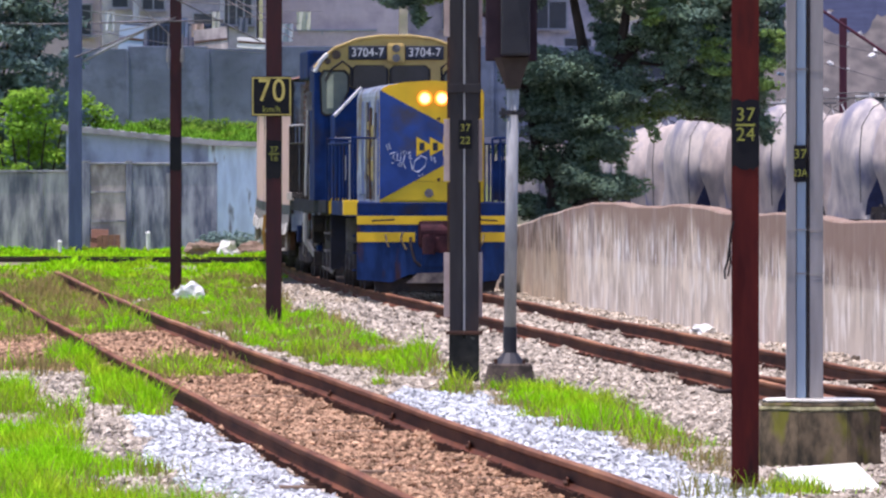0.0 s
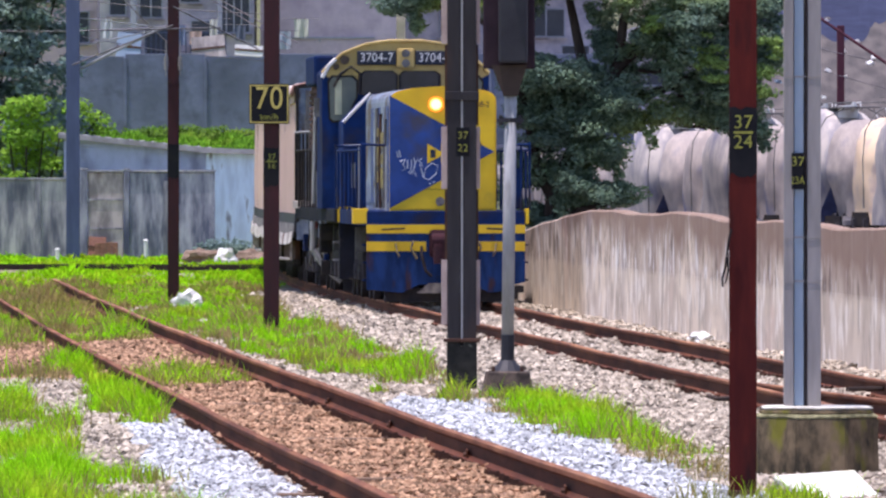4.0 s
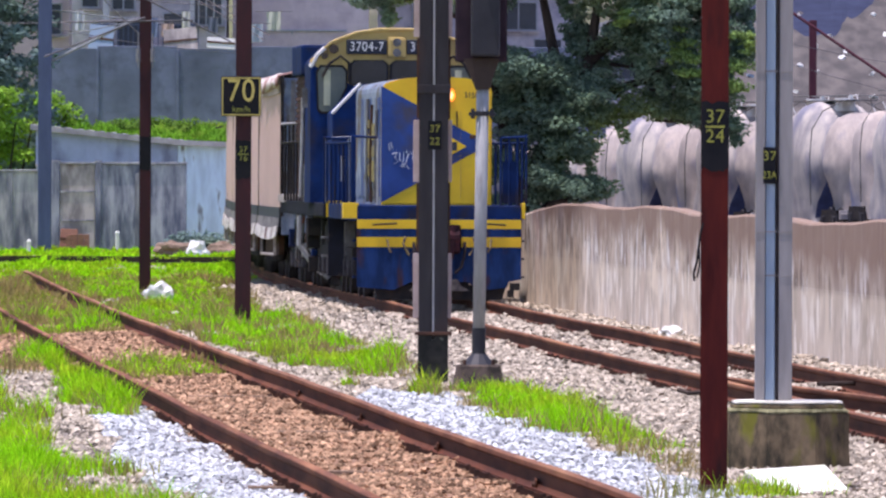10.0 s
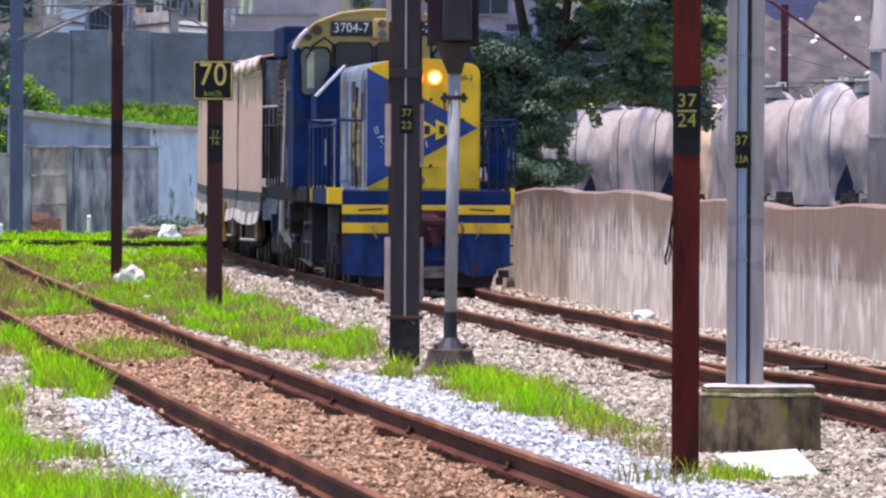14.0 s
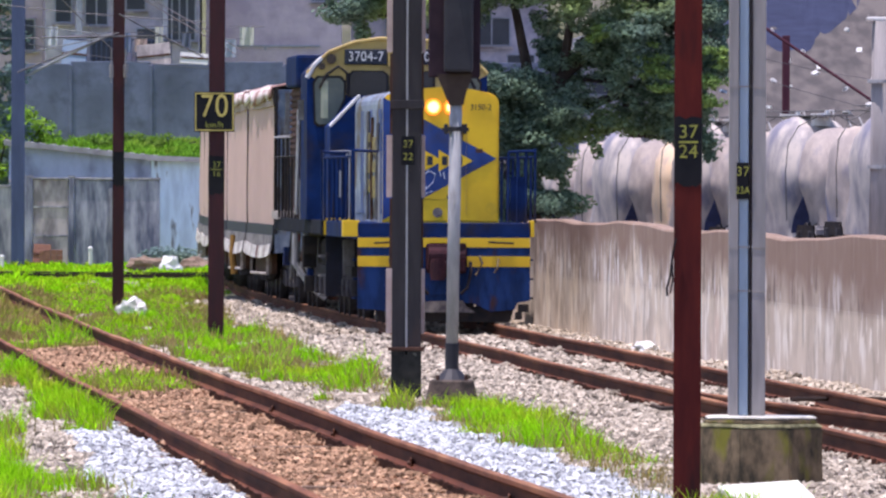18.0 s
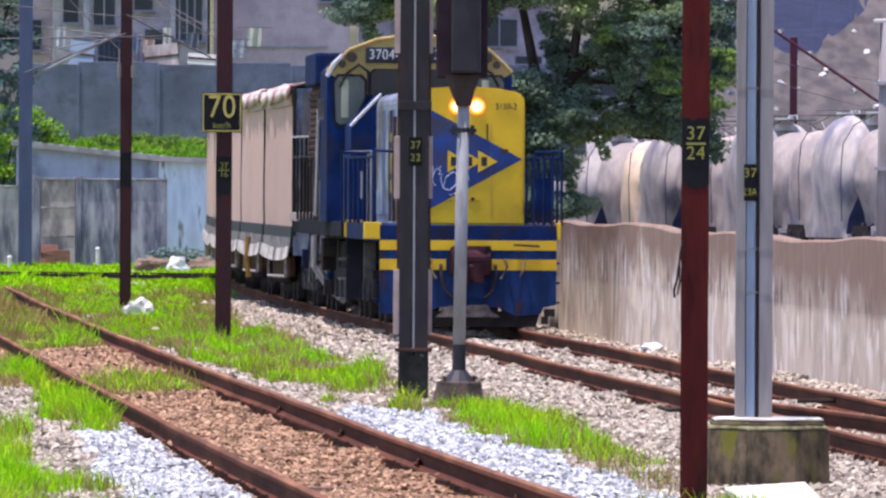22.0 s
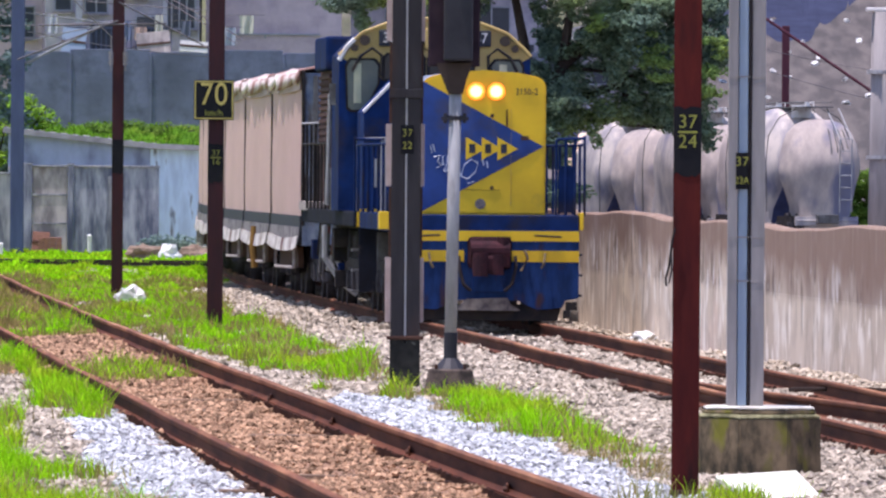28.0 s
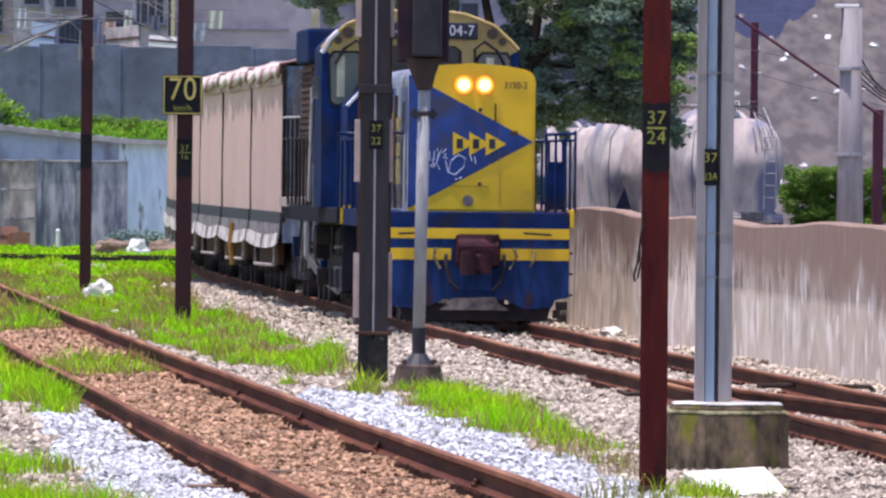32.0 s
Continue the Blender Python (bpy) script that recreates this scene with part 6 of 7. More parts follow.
def wall_tree():
    t = thing("tree", pose(2.2, 246, BED), "broad dark green tree leaning over the wall", "tree")
    bm = bm_new()
    limb(bm, [(-0.1, 0, -0.2), (-0.05, 0, 1.0), (0.1, 0.1, 1.9), (0.35, 0, 2.7), (0.9, 0, 3.6), (1.3, 0.1, 4.6), (1.5, 0, 6.0)], 0.30, 0.08)
    part("trunk", bm, M["bark"], t)
    for pts in ([(0.1, 0.1, 1.9), (-0.3, 0.1, 2.6), (-0.5, 0.2, 3.8), (-0.9, 0.1, 5.2), (-2.2, 0.3, 5.9)],
                [(0.9, 0, 3.6), (1.6, 0.2, 3.9), (2.4, 0.3, 4.2), (3.2, 0.2, 4.6)],
                [(0.9, 0, 3.6), (0.6, 0.4, 4.7), (0.3, 0.6, 6.2), (-0.6, 0.6, 7.2)],
                [(-0.05, 0.0, 1.2), (0.5, -0.5, 1.7), (1.2, -0.7, 1.9)],
                [(1.3, 0.1, 4.6), (2.4, 0.3, 5.6), (3.3, 0.5, 6.4)]):
        bm = bm_new()
        limb(bm, pts, 0.15, 0.035)
        part("limb", bm, M["bark"], t)
    rng = random.Random(8)
    # masses of foliage: x, z, radius, how far they stand before the trunk
    lumps = [(1.2, 4.4, 1.0, 0.0), (2.4, 4.6, 1.1, 0.4), (3.3, 4.9, 0.9, -0.5), (0.1, 6.3, 0.7, 0.2), (1.7, 6.1, 1.1, -0.4), (3.0, 6.4, 1.1, 0.5), (0.2, 4.0, 0.75, 0.6), (1.6, 3.8, 0.65, -0.3),
             (2.9, 3.7, 0.8, 0.3), (3.7, 4.1, 0.6, -0.6), (-1.0, 6.5, 0.7, 0.0), (-2.2, 6.1, 0.6, 0.2), (-2.9, 5.9, 0.45, -0.2), (-0.2, 7.4, 1.1, 0.3), (1.4, 7.7, 1.2, -0.3), (3.3, 7.6, 1.1, 0.2),
             (0.5, 2.1, 0.45, -0.5), (1.2, 2.0, 0.45, -0.6), (4.0, 5.7, 0.6, -0.3), (4.1, 4.8, 0.35, -0.5), (3.9, 3.5, 0.35, -0.3), (2.3, 5.4, 0.8, -0.8), (-0.5, 3.9, 0.45, 0.4), (-1.8, 6.9, 0.8, 0.3),
             (-2.9, 6.7, 0.7, 0.0), (0.5, 3.3, 0.5, 0.2), (4.2, 6.8, 0.7, 0.3), (0.9, 2.8, 0.4, -0.4), (3.2, 5.7, 0.6, -0.9), (0.9, 5.3, 0.35, 0.5), (-0.5, 4.5, 0.55, 0.0), (0.1, 4.4, 0.6, -0.3), (0.7, 4.2, 0.6, 0.3), (-0.2, 3.3, 0.55, 0.1), (0.2, 2.6, 0.5, 0.4), (-0.3, 1.6, 0.5, 0.3), (0.2, 1.3, 0.45, -0.3), (1.0, 3.4, 0.6, -0.5), (-1.2, 5.9, 0.5, -0.2), (-0.6, 2.5, 0.45, 0.2), (-0.7, 6.0, 0.5, 0.3)]
    cl = []
    for x, z, r, dy in lumps:
        for k in range(int(15 * r * r + 6)):
            a, b, q = rng.uniform(0, 6.28), rng.uniform(-0.9, 1), rng.uniform(0.45, 1.0)
            e = math.sqrt(1 - b * b)
            px, pz = x + r * q * e * math.cos(a), z + r * q * b * 0.8
            # open window in the crown
            if ((px - 0.25) / 0.8) ** 2 + ((pz - 5.15) / 0.5) ** 2 < 1:
                continue
            cl.append((px, dy + 1.2 * r * q * e * math.sin(a), pz, rng.uniform(0.28, 0.5), 0.45, rng.uniform(0.14, 0.28)))
    leaves("crown", cl, 300, 0.095, M["leaf"], t, 21)
    # paler clumps: sunlight on the crown put into the leaf colour
    sunlit = []
    for x, z, r in ((3.1, 5.05, 0.35), (3.4, 4.75, 0.30), (2.9, 4.7, 0.25), (3.3, 4.4, 0.22), (4.25, 4.9, 0.30), (4.3, 4.4, 0.28), (4.15, 4.0, 0.25), (2.1, 5.4, 0.22)):
        for k in range(5):
            sunlit.append((x + rng.uniform(-r, r), -1.25 + rng.uniform(-0.1, 0.1), z + 0.6 * rng.uniform(-r, r), 0.20, 0.15, 0.09))
    leaves("young_foliage", sunlit, 60, 0.095, M["leaf_sunlit"], t, 27)
    # hanging sprays at the hem
    hem = []
    for k in range(70):
        x, z, r, dy = rng.choice(lumps)
        px = x + r * rng.uniform(-1, 1)
        if 1.9 < px < 3.4 and z - r * 0.75 < 3.2:
            continue
        for j in range(3):
            hem.append((px + 0.05 * j, dy - 0.4 * r, z - r * 0.75 - 0.13 * j, 0.14, 0.14, 0.12))
    leaves("hanging_sprays", hem, 60, 0.10, M["leaf"], t, 23)
    for k in range(26):
        x, z, r, dy = lumps[k % len(lumps)]
        bm = bm_new()
        limb(bm, [(0.7 + 0.6 * (x - 0.7), 0.0, z - 0.1), (0.7 + 0.85 * (x - 0.7), dy * 0.6, z - 0.15), (x + rng.uniform(-0.3, 0.3), dy, z + r * 0.5)], 0.04, 0.012)
        part("twig", bm, M["bark"], t)


wall_tree()


def bush(name, x, y, z, w, d, h, n, size, mtl, label, seed, category="bush", per=60, square=False):
    t = thing(name, pose(x, y, z), label, category)
    rng = random.Random(seed)
    cl = []
    for k in range(n):
        a, q = rng.uniform(0, 6.28), rng.random() ** 0.5
        zz = rng.random()
        e = math.sqrt(max(0.05, 1 - zz * zz * 0.85))
        if square:
            cl.append((rng.uniform(-w, w) / 2, rng.uniform(-d, d) / 2, h * (0.05 + 0.90 * zz) - 0.12 * rng.random(), 0.35, 0.3, 0.22))
        else:
            cl.append((w / 2 * q * e * math.cos(a), d / 2 * q * e * math.sin(a), h * zz, 0.45, 0.4, 0.28))
    leaves("foliage", cl, per, size, M[mtl], t, seed)
    for k in range(5):
        bm = bm_new()
        limb(bm, [(0, 0, 0), (w * 0.12 * (k - 2), 0.1 * k, h * 0.4), (w * 0.2 * (k - 2), -0.1 * k, h * 0.8)], 0.06, 0.02)
        part("stem", bm, M["bark"], t)
    return t


bush("climbing_bush", -12.2, 366, 0.0, 2.6, 2.0, 4.4, 60, 0.20, "leaf_bright", "bright green creeper spilling over the yard wall", 31)
bush("dark_tree", -14.2, 376, 1.0, 7.2, 4.0, 9.5, 620, 0.22, "leaf_dark", "dark shaded tree beside the houses", 32, "tree")
bush("hedge", 20.2, 498, -0.2, 6.0, 1.6, 2.75, 420, 0.13, "leaf_hedge", "clipped green hedge behind the tank wagons", 33, "hedge", 110, True)
bush("hedge", 26.4, 500, -0.2, 6.0, 1.6, 2.6, 380, 0.13, "leaf_hedge", "clipped green hedge behind the tank wagons", 34, "hedge", 110, True)
bush("shade_bush", -5.9, 352, -0.15, 2.4, 1.2, 0.34, 22, 0.15, "leaf_dark", "low dark bush at the foot of the white wall", 35)
bush("bank_bush", -11.6, 388, 3.0, 2.6, 2.0, 1.5, 60, 0.16, "leaf_bright", "bright green bush on the bank", 38)
bush("bank_bush", -8.0, 392, 3.1, 5.0, 1.6, 0.5, 60, 0.14, "leaf_hedge", "low green scrub along the bank", 36)

# ---- yard wall, shed and houses behind the field ----
# blue tint of the distant haze is mixed into these wall colours
M["yard_dark"] = mat("stained_render", (0.50, 0.48, 0.48), 0.9, col2=(0.15, 0.155, 0.19), scale=2.4, stretch=(1.3, 1, 0.30), amount=0.65, bump=0.01, col3=(0.085, 0.09, 0.12), scale3=1.3, edge3=(0.52, 0.70))
M["yard_pale"] = mat("pale_render", (0.54, 0.47, 0.45), 0.9, col2=(0.25, 0.22, 0.22), scale=2.2, stretch=(1, 1, 0.35), amount=0.8, bump=0.01, col3=(0.20, 0.15, 0.14), scale3=1.6, edge3=(0.54, 0.68))
M["yard_blue"] = mat("blue_grey_render", (0.42, 0.42, 0.47), 0.9, col2=(0.12, 0.13, 0.18), scale=2.6, stretch=(1.4, 1, 0.28), amount=0.7, bump=0.01, col3=(0.07, 0.075, 0.11), scale3=1.5, edge3=(0.52, 0.70))
M["white_wall"] = mat("peeling_white_wall", (0.66, 0.79, 0.93), 0.9, col2=(0.50, 0.60, 0.72), scale=2.6, stretch=(1.4, 1, 0.3), amount=0.7, bump=0.01, col3=(0.22, 0.23, 0.25), scale3=2.6, edge3=(0.60, 0.68))
M["shed_blue"] = mat("pale_blue_grey_render", (0.42, 0.47, 0.62), 0.9, col2=(0.30, 0.34, 0.46), scale=1.6, stretch=(1, 1, 0.6), col3=(0.20, 0.22, 0.30), scale3=1.2, edge3=(0.55, 0.68))
M["sheet_roof"] = mat("grey_fibre_sheet", (0.46, 0.44, 0.44), 0.9, col2=(0.30, 0.28, 0.28), scale=2, bump=0.01)
M["block"] = mat("hazy_retaining_concrete", (0.20, 0.225, 0.33), 0.95, col2=(0.105, 0.12, 0.165), scale=1.6, stretch=(1, 1, 0.9), amount=0.5, bump=0.02, col3=(0.10, 0.115, 0.155), scale3=0.8, edge3=(0.45, 0.75))
M["pink_wall"] = mat("pale_pink_plaster", (0.60, 0.49, 0.54), 0.9, col2=(0.45, 0.36, 0.42), scale=1.4, amount=0.7, bump=0.01, col3=(0.36, 0.29, 0.35), scale3=0.7, edge3=(0.52, 0.70))
M["lilac_wall"] = mat("grey_lilac_plaster", (0.56, 0.51, 0.56), 0.9, col2=(0.33, 0.31, 0.38), scale=1.5, amount=0.7, bump=0.01)
M["terracotta"] = mat("tile_roof", (0.31, 0.215, 0.20), 0.9, col2=(0.20, 0.14, 0.14), scale=4, bump=0.03)
M["dark_room"] = mat("dim_window_glass", (0.05, 0.06, 0.085), 0.2, col2=(0.03, 0.04, 0.06), scale=1.5)
M["brick_red"] = mat("bare_brick", (0.34, 0.17, 0.12), 0.9, col2=(0.24, 0.12, 0.09), scale=6, bump=0.02)


def yard_wall():
    root = thing("yard_wall", pose(0, 358, BED), "stained concrete yard wall in mismatched sections", "wall", kind="structure")
    xs = [-24.0, -20.0, -16.5, -12.9, -10.42, -10.15, -9.12, -8.95, -6.49]
    mt = ["yard_dark", "yard_dark", "yard_dark", "yard_dark", "yard_blue", "yard_pale", "yard_blue", "yard_blue"]
    hs = [2.3, 2.3, 2.3, 2.28, 2.55, 2.50, 2.55, 2.50]
    for i in range(8):
        bm = bm_new()
        box(bm, xs[i], xs[i + 1] - 0.01, -0.08 - (0.05 if i in (4, 6) else 0), 0.08, 0, hs[i], 0.02)
        part("wall_panel", bm, M[mt[i]], root)
        bm = bm_new()
        box(bm, xs[i] - 0.02, xs[i + 1] + 0.01, -0.13, 0.12, hs[i], hs[i] + 0.06, 0.01)
        part("coping", bm, M["yard_dark"], root)
    for z in (0.85, 1.68):
        bm = bm_new()
        box(bm, -10.15, -9.12, -0.105, -0.08, z, z + 0.05)
        part("panel_rail", bm, M["yard_dark"], root)
    for x in (-13.8, -11.6, -7.9):
        bm = bm_new()
        box(bm, x - 0.08, x + 0.08, -0.12, -0.08, 0, 2.25)
        part("pilaster", bm, M["yard_dark"], root)


yard_wall()


def brick_pile():
    t = thing("brick_stack", pose(-9.6, 357, BED + 0.02), "small stack of red bricks against the wall", "bricks")
    for k in range(12):
        bm = bm_new()
        i, j = k % 4, k // 4
        box(bm, -0.34 + i * 0.17, -0.18 + i * 0.17, -0.1, 0.1, j * 0.155, j * 0.155 + 0.15, 0.01)
        part("brick", bm, M["brick_red"], t)


brick_pile()


def white_post(x, h):
    t = thing("marker_post", pose(x, 352, BED), "short white trackside post in the grass", "post", "white posts")
    bm = bm_new()
    rod(bm, (0, 0, 0), (0, 0, h), 0.06, 10)
    part("shaft", bm, M["white"], t)
    bm = bm_new()
    rod(bm, (0, 0, h), (0, 0, h + 0.06), 0.075, 10, 0.04)
    part("cap", bm, M["white"], t)


white_post(-8.35, 0.55)
white_post(-10.85, 0.3)


def shed():
    t = thing("shed", pose(0, 363, 0), "low shed with blue-grey and peeling white walls", "shed")
    bm = bm_new()
    prism(bm, [(-11.0, -0.2), (-6.86, -0.2), (-6.86, 2.86), (-11.0, 3.34)], 0, 6)
    part("wall", bm, M["shed_blue"], t, "blue-grey plastered wall")
    bm = bm_new()
    prism(bm, [(-6.85, -0.2), (-4.9, -0.2), (-4.9, 2.86), (-6.85, 2.86)], -0.02, 6)
    part("wall", bm, M["white_wall"], t, "peeling bluish white wall")
    bm = bm_new()
    prism(bm, [(-11.15, 3.30), (-6.6, 2.84), (-6.6, 3.0), (-11.15, 3.46)], -0.25, 6.2)
    part("roof", bm, M["sheet_roof"], t)
    bm = bm_new()
    prism(bm, [(-6.95, 2.86), (-4.8, 2.80), (-4.8, 2.94), (-6.95, 3.02)], -0.3, 6.2)
    part("roof", bm, M["sheet_roof"], t)
    for k in range(14):
        bm = bm_new()
        x = -11.1 + k * 0.33
        rod(bm, (x, -0.27, 3.42 - 0.101 * k * 0.33), (x, 6, 3.42 - 0.101 * k * 0.33), 0.05, 6)
        part("roof_ridge", bm, M["sheet_roof"], t)
    bm = bm_new()
    box(bm, -11.0, -6.9, -0.06, 0, 2.22, 2.30)
    part("ledge", bm, M["yard_pale"], t)


shed()


def retaining():
    root = thing("wall_retaining", pose(0, 402, 3.2), "dark grey block retaining wall above the bank", "wall", kind="structure")
    x = -12.2
    k = 0
    while x < 6:
        w = (2.0, 2.6, 2.3)[k % 3]
        bm = bm_new()
        box(bm, x, x + w - 0.02, 0, 0.3, 0, 2.85 + 0.08 * (k % 2), 0.02)
        part("wall_panel", bm, M["block"], root)
        bm = bm_new()
        box(bm, x + w - 0.06, x + w + 0.05, -0.06, 0.0, 0, 2.8, 0.01)
        part("pier", bm, M["block"], root)
        x += w
        k += 1


retaining()


M["old_frame"] = mat("weathered_window_frame", (0.40, 0.41, 0.47), 0.8, col2=(0.28, 0.29, 0.34), scale=4)


def window(parent, x, z, w, h, y, mullions=1, frame_m="old_frame"):
    bm = bm_new()
    box(bm, x - w / 2, x + w / 2, y - 0.02, y + 0.02, z - h / 2, z + h / 2)
    win = part("window", bm, M["dark_room"], parent)
    e = 0.05
    bm = bm_new()
    for a, b, c, d in ((x - w / 2 - e, x + w / 2 + e, z + h / 2, z + h / 2 + e), (x - w / 2 - e, x + w / 2 + e, z - h / 2 - e, z - h / 2), (x - w / 2 - e, x - w / 2, z - h / 2, z + h / 2), (x + w / 2, x + w / 2 + e, z - h / 2, z + h / 2)):
        box(bm, a, b, y - 0.06, y + 0.03, c, d)
    for k in range(mullions):
        xx = x - w / 2 + w * (k + 1) / (mullions + 1)
        box(bm, xx - 0.025, xx + 0.025, y - 0.05, y - 0.02, z - h / 2, z + h / 2)
    part("frame", bm, M[frame_m], win)
    bm = bm_new()
    box(bm, x - w / 2 - 0.12, x + w / 2 + 0.12, y - 0.14, y + 0.02, z - h / 2 - 0.13, z - h / 2 - 0.07)
    part("sill", bm, M["yard_pale"], win)


def house(x0, x1, y, z0, z1, wall, roof, label, wins, depth=7.0):
    t = thing("house", pose(0, y, 0), label, "house", "houses on the hill")
    bm = bm_new()
    box(bm, x0, x1, 0, depth, z0 - 3, z1)
    part("wall", bm, M[wall], t)
    bm = bm_new()
    prism(bm, [(x0 - 0.4, z1), (x1 + 0.4, z1), (x1 + 0.4, z1 + 0.12), ((x0 + x1) / 2, z1 + 0.9), (x0 - 0.4, z1 + 0.12)], -0.6, depth + 0.3)
    part("roof", bm, M[roof], t)
    for x, z, w, h, m in wins:
        window(t, x, z, w, h, -0.02, m)
    bm = bm_new()
    box(bm, x0 - 0.45, x1 + 0.45, -0.72, -0.6, z1 + 0.02, z1 + 0.16)
    part("gutter", bm, M["white"], t)
    return t


house(-11.3, -6.2, 412, 6, 8.75, "lilac_wall", "terracotta", "grey lilac house with a tiled eave on the hill", [(-10.7, 8.0, 0.5, 0.95, 0), (-9.6, 8.0, 0.7, 1.1, 1), (-9.3, 6.6, 1.0, 0.9, 0), (-7.9, 6.9, 0.7, 0.8, 0), (-6.85, 7.7, 1.0, 1.5, 3), (-8.3, 8.2, 0.6, 0.5, 0)])
house(-6.0, -1.5, 414, 6, 11.5, "pink_wall", "terracotta", "pale pink rendered house on the hill", [(-2.0, 8.8, 0.9, 1.0, 1)])
house(-19.0, -11.6, 420, 6, 10.5, "pink_wall", "terracotta", "pale house half hidden by trees", [(-13.2, 8.6, 0.9, 1.0, 1), (-12.2, 7.2, 0.6, 1.0, 0)])
house(-1.2, 5.5, 424, 6, 8.6, "lilac_wall", "sheet_roof", "grey house glimpsed through the tree", [(0.6, 7.4, 1.2, 0.9, 1), (3.6, 7.4, 1.2, 0.9, 1), (4.6, 6.2, 0.9, 0.8, 0)])
house(5.8, 11.5, 470, 4, 7.2, "lilac_wall", "sheet_roof", "blue-grey shack on the slope", [(8.3, 6.0, 1.0, 0.8, 0)])


def ledge(x0, x1, y, z):
    t = thing("wall_ledge", pose(x0, y, z), "thin grey ledge along the pink house wall", "ledge")
    part("board", box(bm_new(), 0, x1 - x0, -0.06, 0, 0, 0.06, 0.005), M["old_frame"], t)
    part("bracket", box(bm_new(), (x1 - x0) * 0.5, (x1 - x0) * 0.5 + 0.05, -0.05, 0, -0.12, 0), M["old_frame"], t)


ledge(-5.9, -2.2, 413.99, 6.75)


def column(x, y, z0, z1, w):
    t = thing("porch_post", pose(x, y, z0), "white porch post of the hillside house", "post", "porch posts")
    bm = bm_new()
    box(bm, -w / 2, w / 2, -w / 2, w / 2, 0, z1 - z0, 0.02)
    part("shaft", bm, M["old_frame"], t)
    bm = bm_new()
    box(bm, -w * 0.8, w * 0.8, -w * 0.8, w * 0.8, z1 - z0 - 0.15, z1 - z0, 0.02)
    part("capital", bm, M["old_frame"], t)


column(-10.15, 411.2, 5.9, 8.75, 0.2)
column(-7.3, 411.2, 5.9, 8.75, 0.16)

# ---- far poles, arms and wires ----
M["blue_pole"] = mat("blue_grey_pole", (0.075, 0.10, 0.19), 0.7, col2=(0.045, 0.06, 0.12), scale=2, stretch=(2, 2, 0.4), bump=0.003)
M["arm_grey"] = mat("dull_grey_arm", (0.27, 0.28, 0.29), 0.8, col2=(0.18, 0.19, 0.20), scale=4)
M["wire"] = mat("dull_wire", (0.16, 0.15, 0.16), 0.6, 0.4)


def far_mast():
    t = thing("line_mast", pose(-10.5, 355, BED), "blue-grey line mast with a pale bracket arm", "mast")
    bm = bm_new()
    box(bm, -0.19, 0.19, -0.19, 0.19, 0, 10, 0.02)
    part("shaft", bm, M["blue_pole"], t)
    for a, b, r in (((0.2, 0, 5.45), (2.5, 0, 6.6), 0.04), ((0.2, 0, 6.1), (2.6, 0, 6.6), 0.018), ((0.2, 0, 6.9), (2.6, 0, 6.62), 0.018)):
        bm = bm_new()
        rod(bm, a, b, r, 8)
        part("bracket_arm", bm, M["arm_grey"], t)


far_mast()


def arm_set():
    t = thing("catenary_bracket", pose(-5.03, 233.8, 0), "pale catenary bracket with hanging insulators on the pole", "bracket")
    for s in (-1, 1):
        bm = bm_new()
        for k in range(5):
            rod(bm, (s * 0.135, 0, 4.22 + k * 0.05), (s * 0.135, 0, 4.25 + k * 0.05), 0.045, 10)
        rod(bm, (s * 0.135, 0, 4.1), (s * 0.135, 0, 4.75), 0.012, 6)
        part("insulator", bm, M["pole_grey"], t)
    for a, b in (((-1.9, 0, 4.3), (0, 0, 5.05)), ((-1.5, 0, 4.95), (0.9, 0, 5.0)), ((0, 0, 5.4), (1.6, 0, 4.6))):
        bm = bm_new()
        rod(bm, a, b, 0.016, 6)
        part("arm", bm, M["wire"], t)


arm_set()


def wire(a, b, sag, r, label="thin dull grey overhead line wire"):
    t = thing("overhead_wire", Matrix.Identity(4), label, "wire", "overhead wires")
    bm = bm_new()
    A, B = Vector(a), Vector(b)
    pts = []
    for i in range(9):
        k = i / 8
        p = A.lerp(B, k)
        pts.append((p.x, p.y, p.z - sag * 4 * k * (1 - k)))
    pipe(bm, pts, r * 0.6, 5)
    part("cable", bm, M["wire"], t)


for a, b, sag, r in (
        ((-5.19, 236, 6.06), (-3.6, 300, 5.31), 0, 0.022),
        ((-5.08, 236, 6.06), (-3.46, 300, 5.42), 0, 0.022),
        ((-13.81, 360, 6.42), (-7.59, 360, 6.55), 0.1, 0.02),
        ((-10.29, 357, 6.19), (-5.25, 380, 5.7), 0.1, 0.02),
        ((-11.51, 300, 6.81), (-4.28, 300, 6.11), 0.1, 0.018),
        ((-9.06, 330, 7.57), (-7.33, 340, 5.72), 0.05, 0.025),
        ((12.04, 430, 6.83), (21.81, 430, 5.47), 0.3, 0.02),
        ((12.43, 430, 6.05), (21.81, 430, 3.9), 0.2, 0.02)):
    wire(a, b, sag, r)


# red lightened towards purple: distant haze mixed into the paint colour
M["red_hazed"] = mat("hazed_red_paint", (0.12, 0.042, 0.055), 0.85, col2=(0.08, 0.03, 0.042), scale=3, stretch=(2, 2, 0.5))


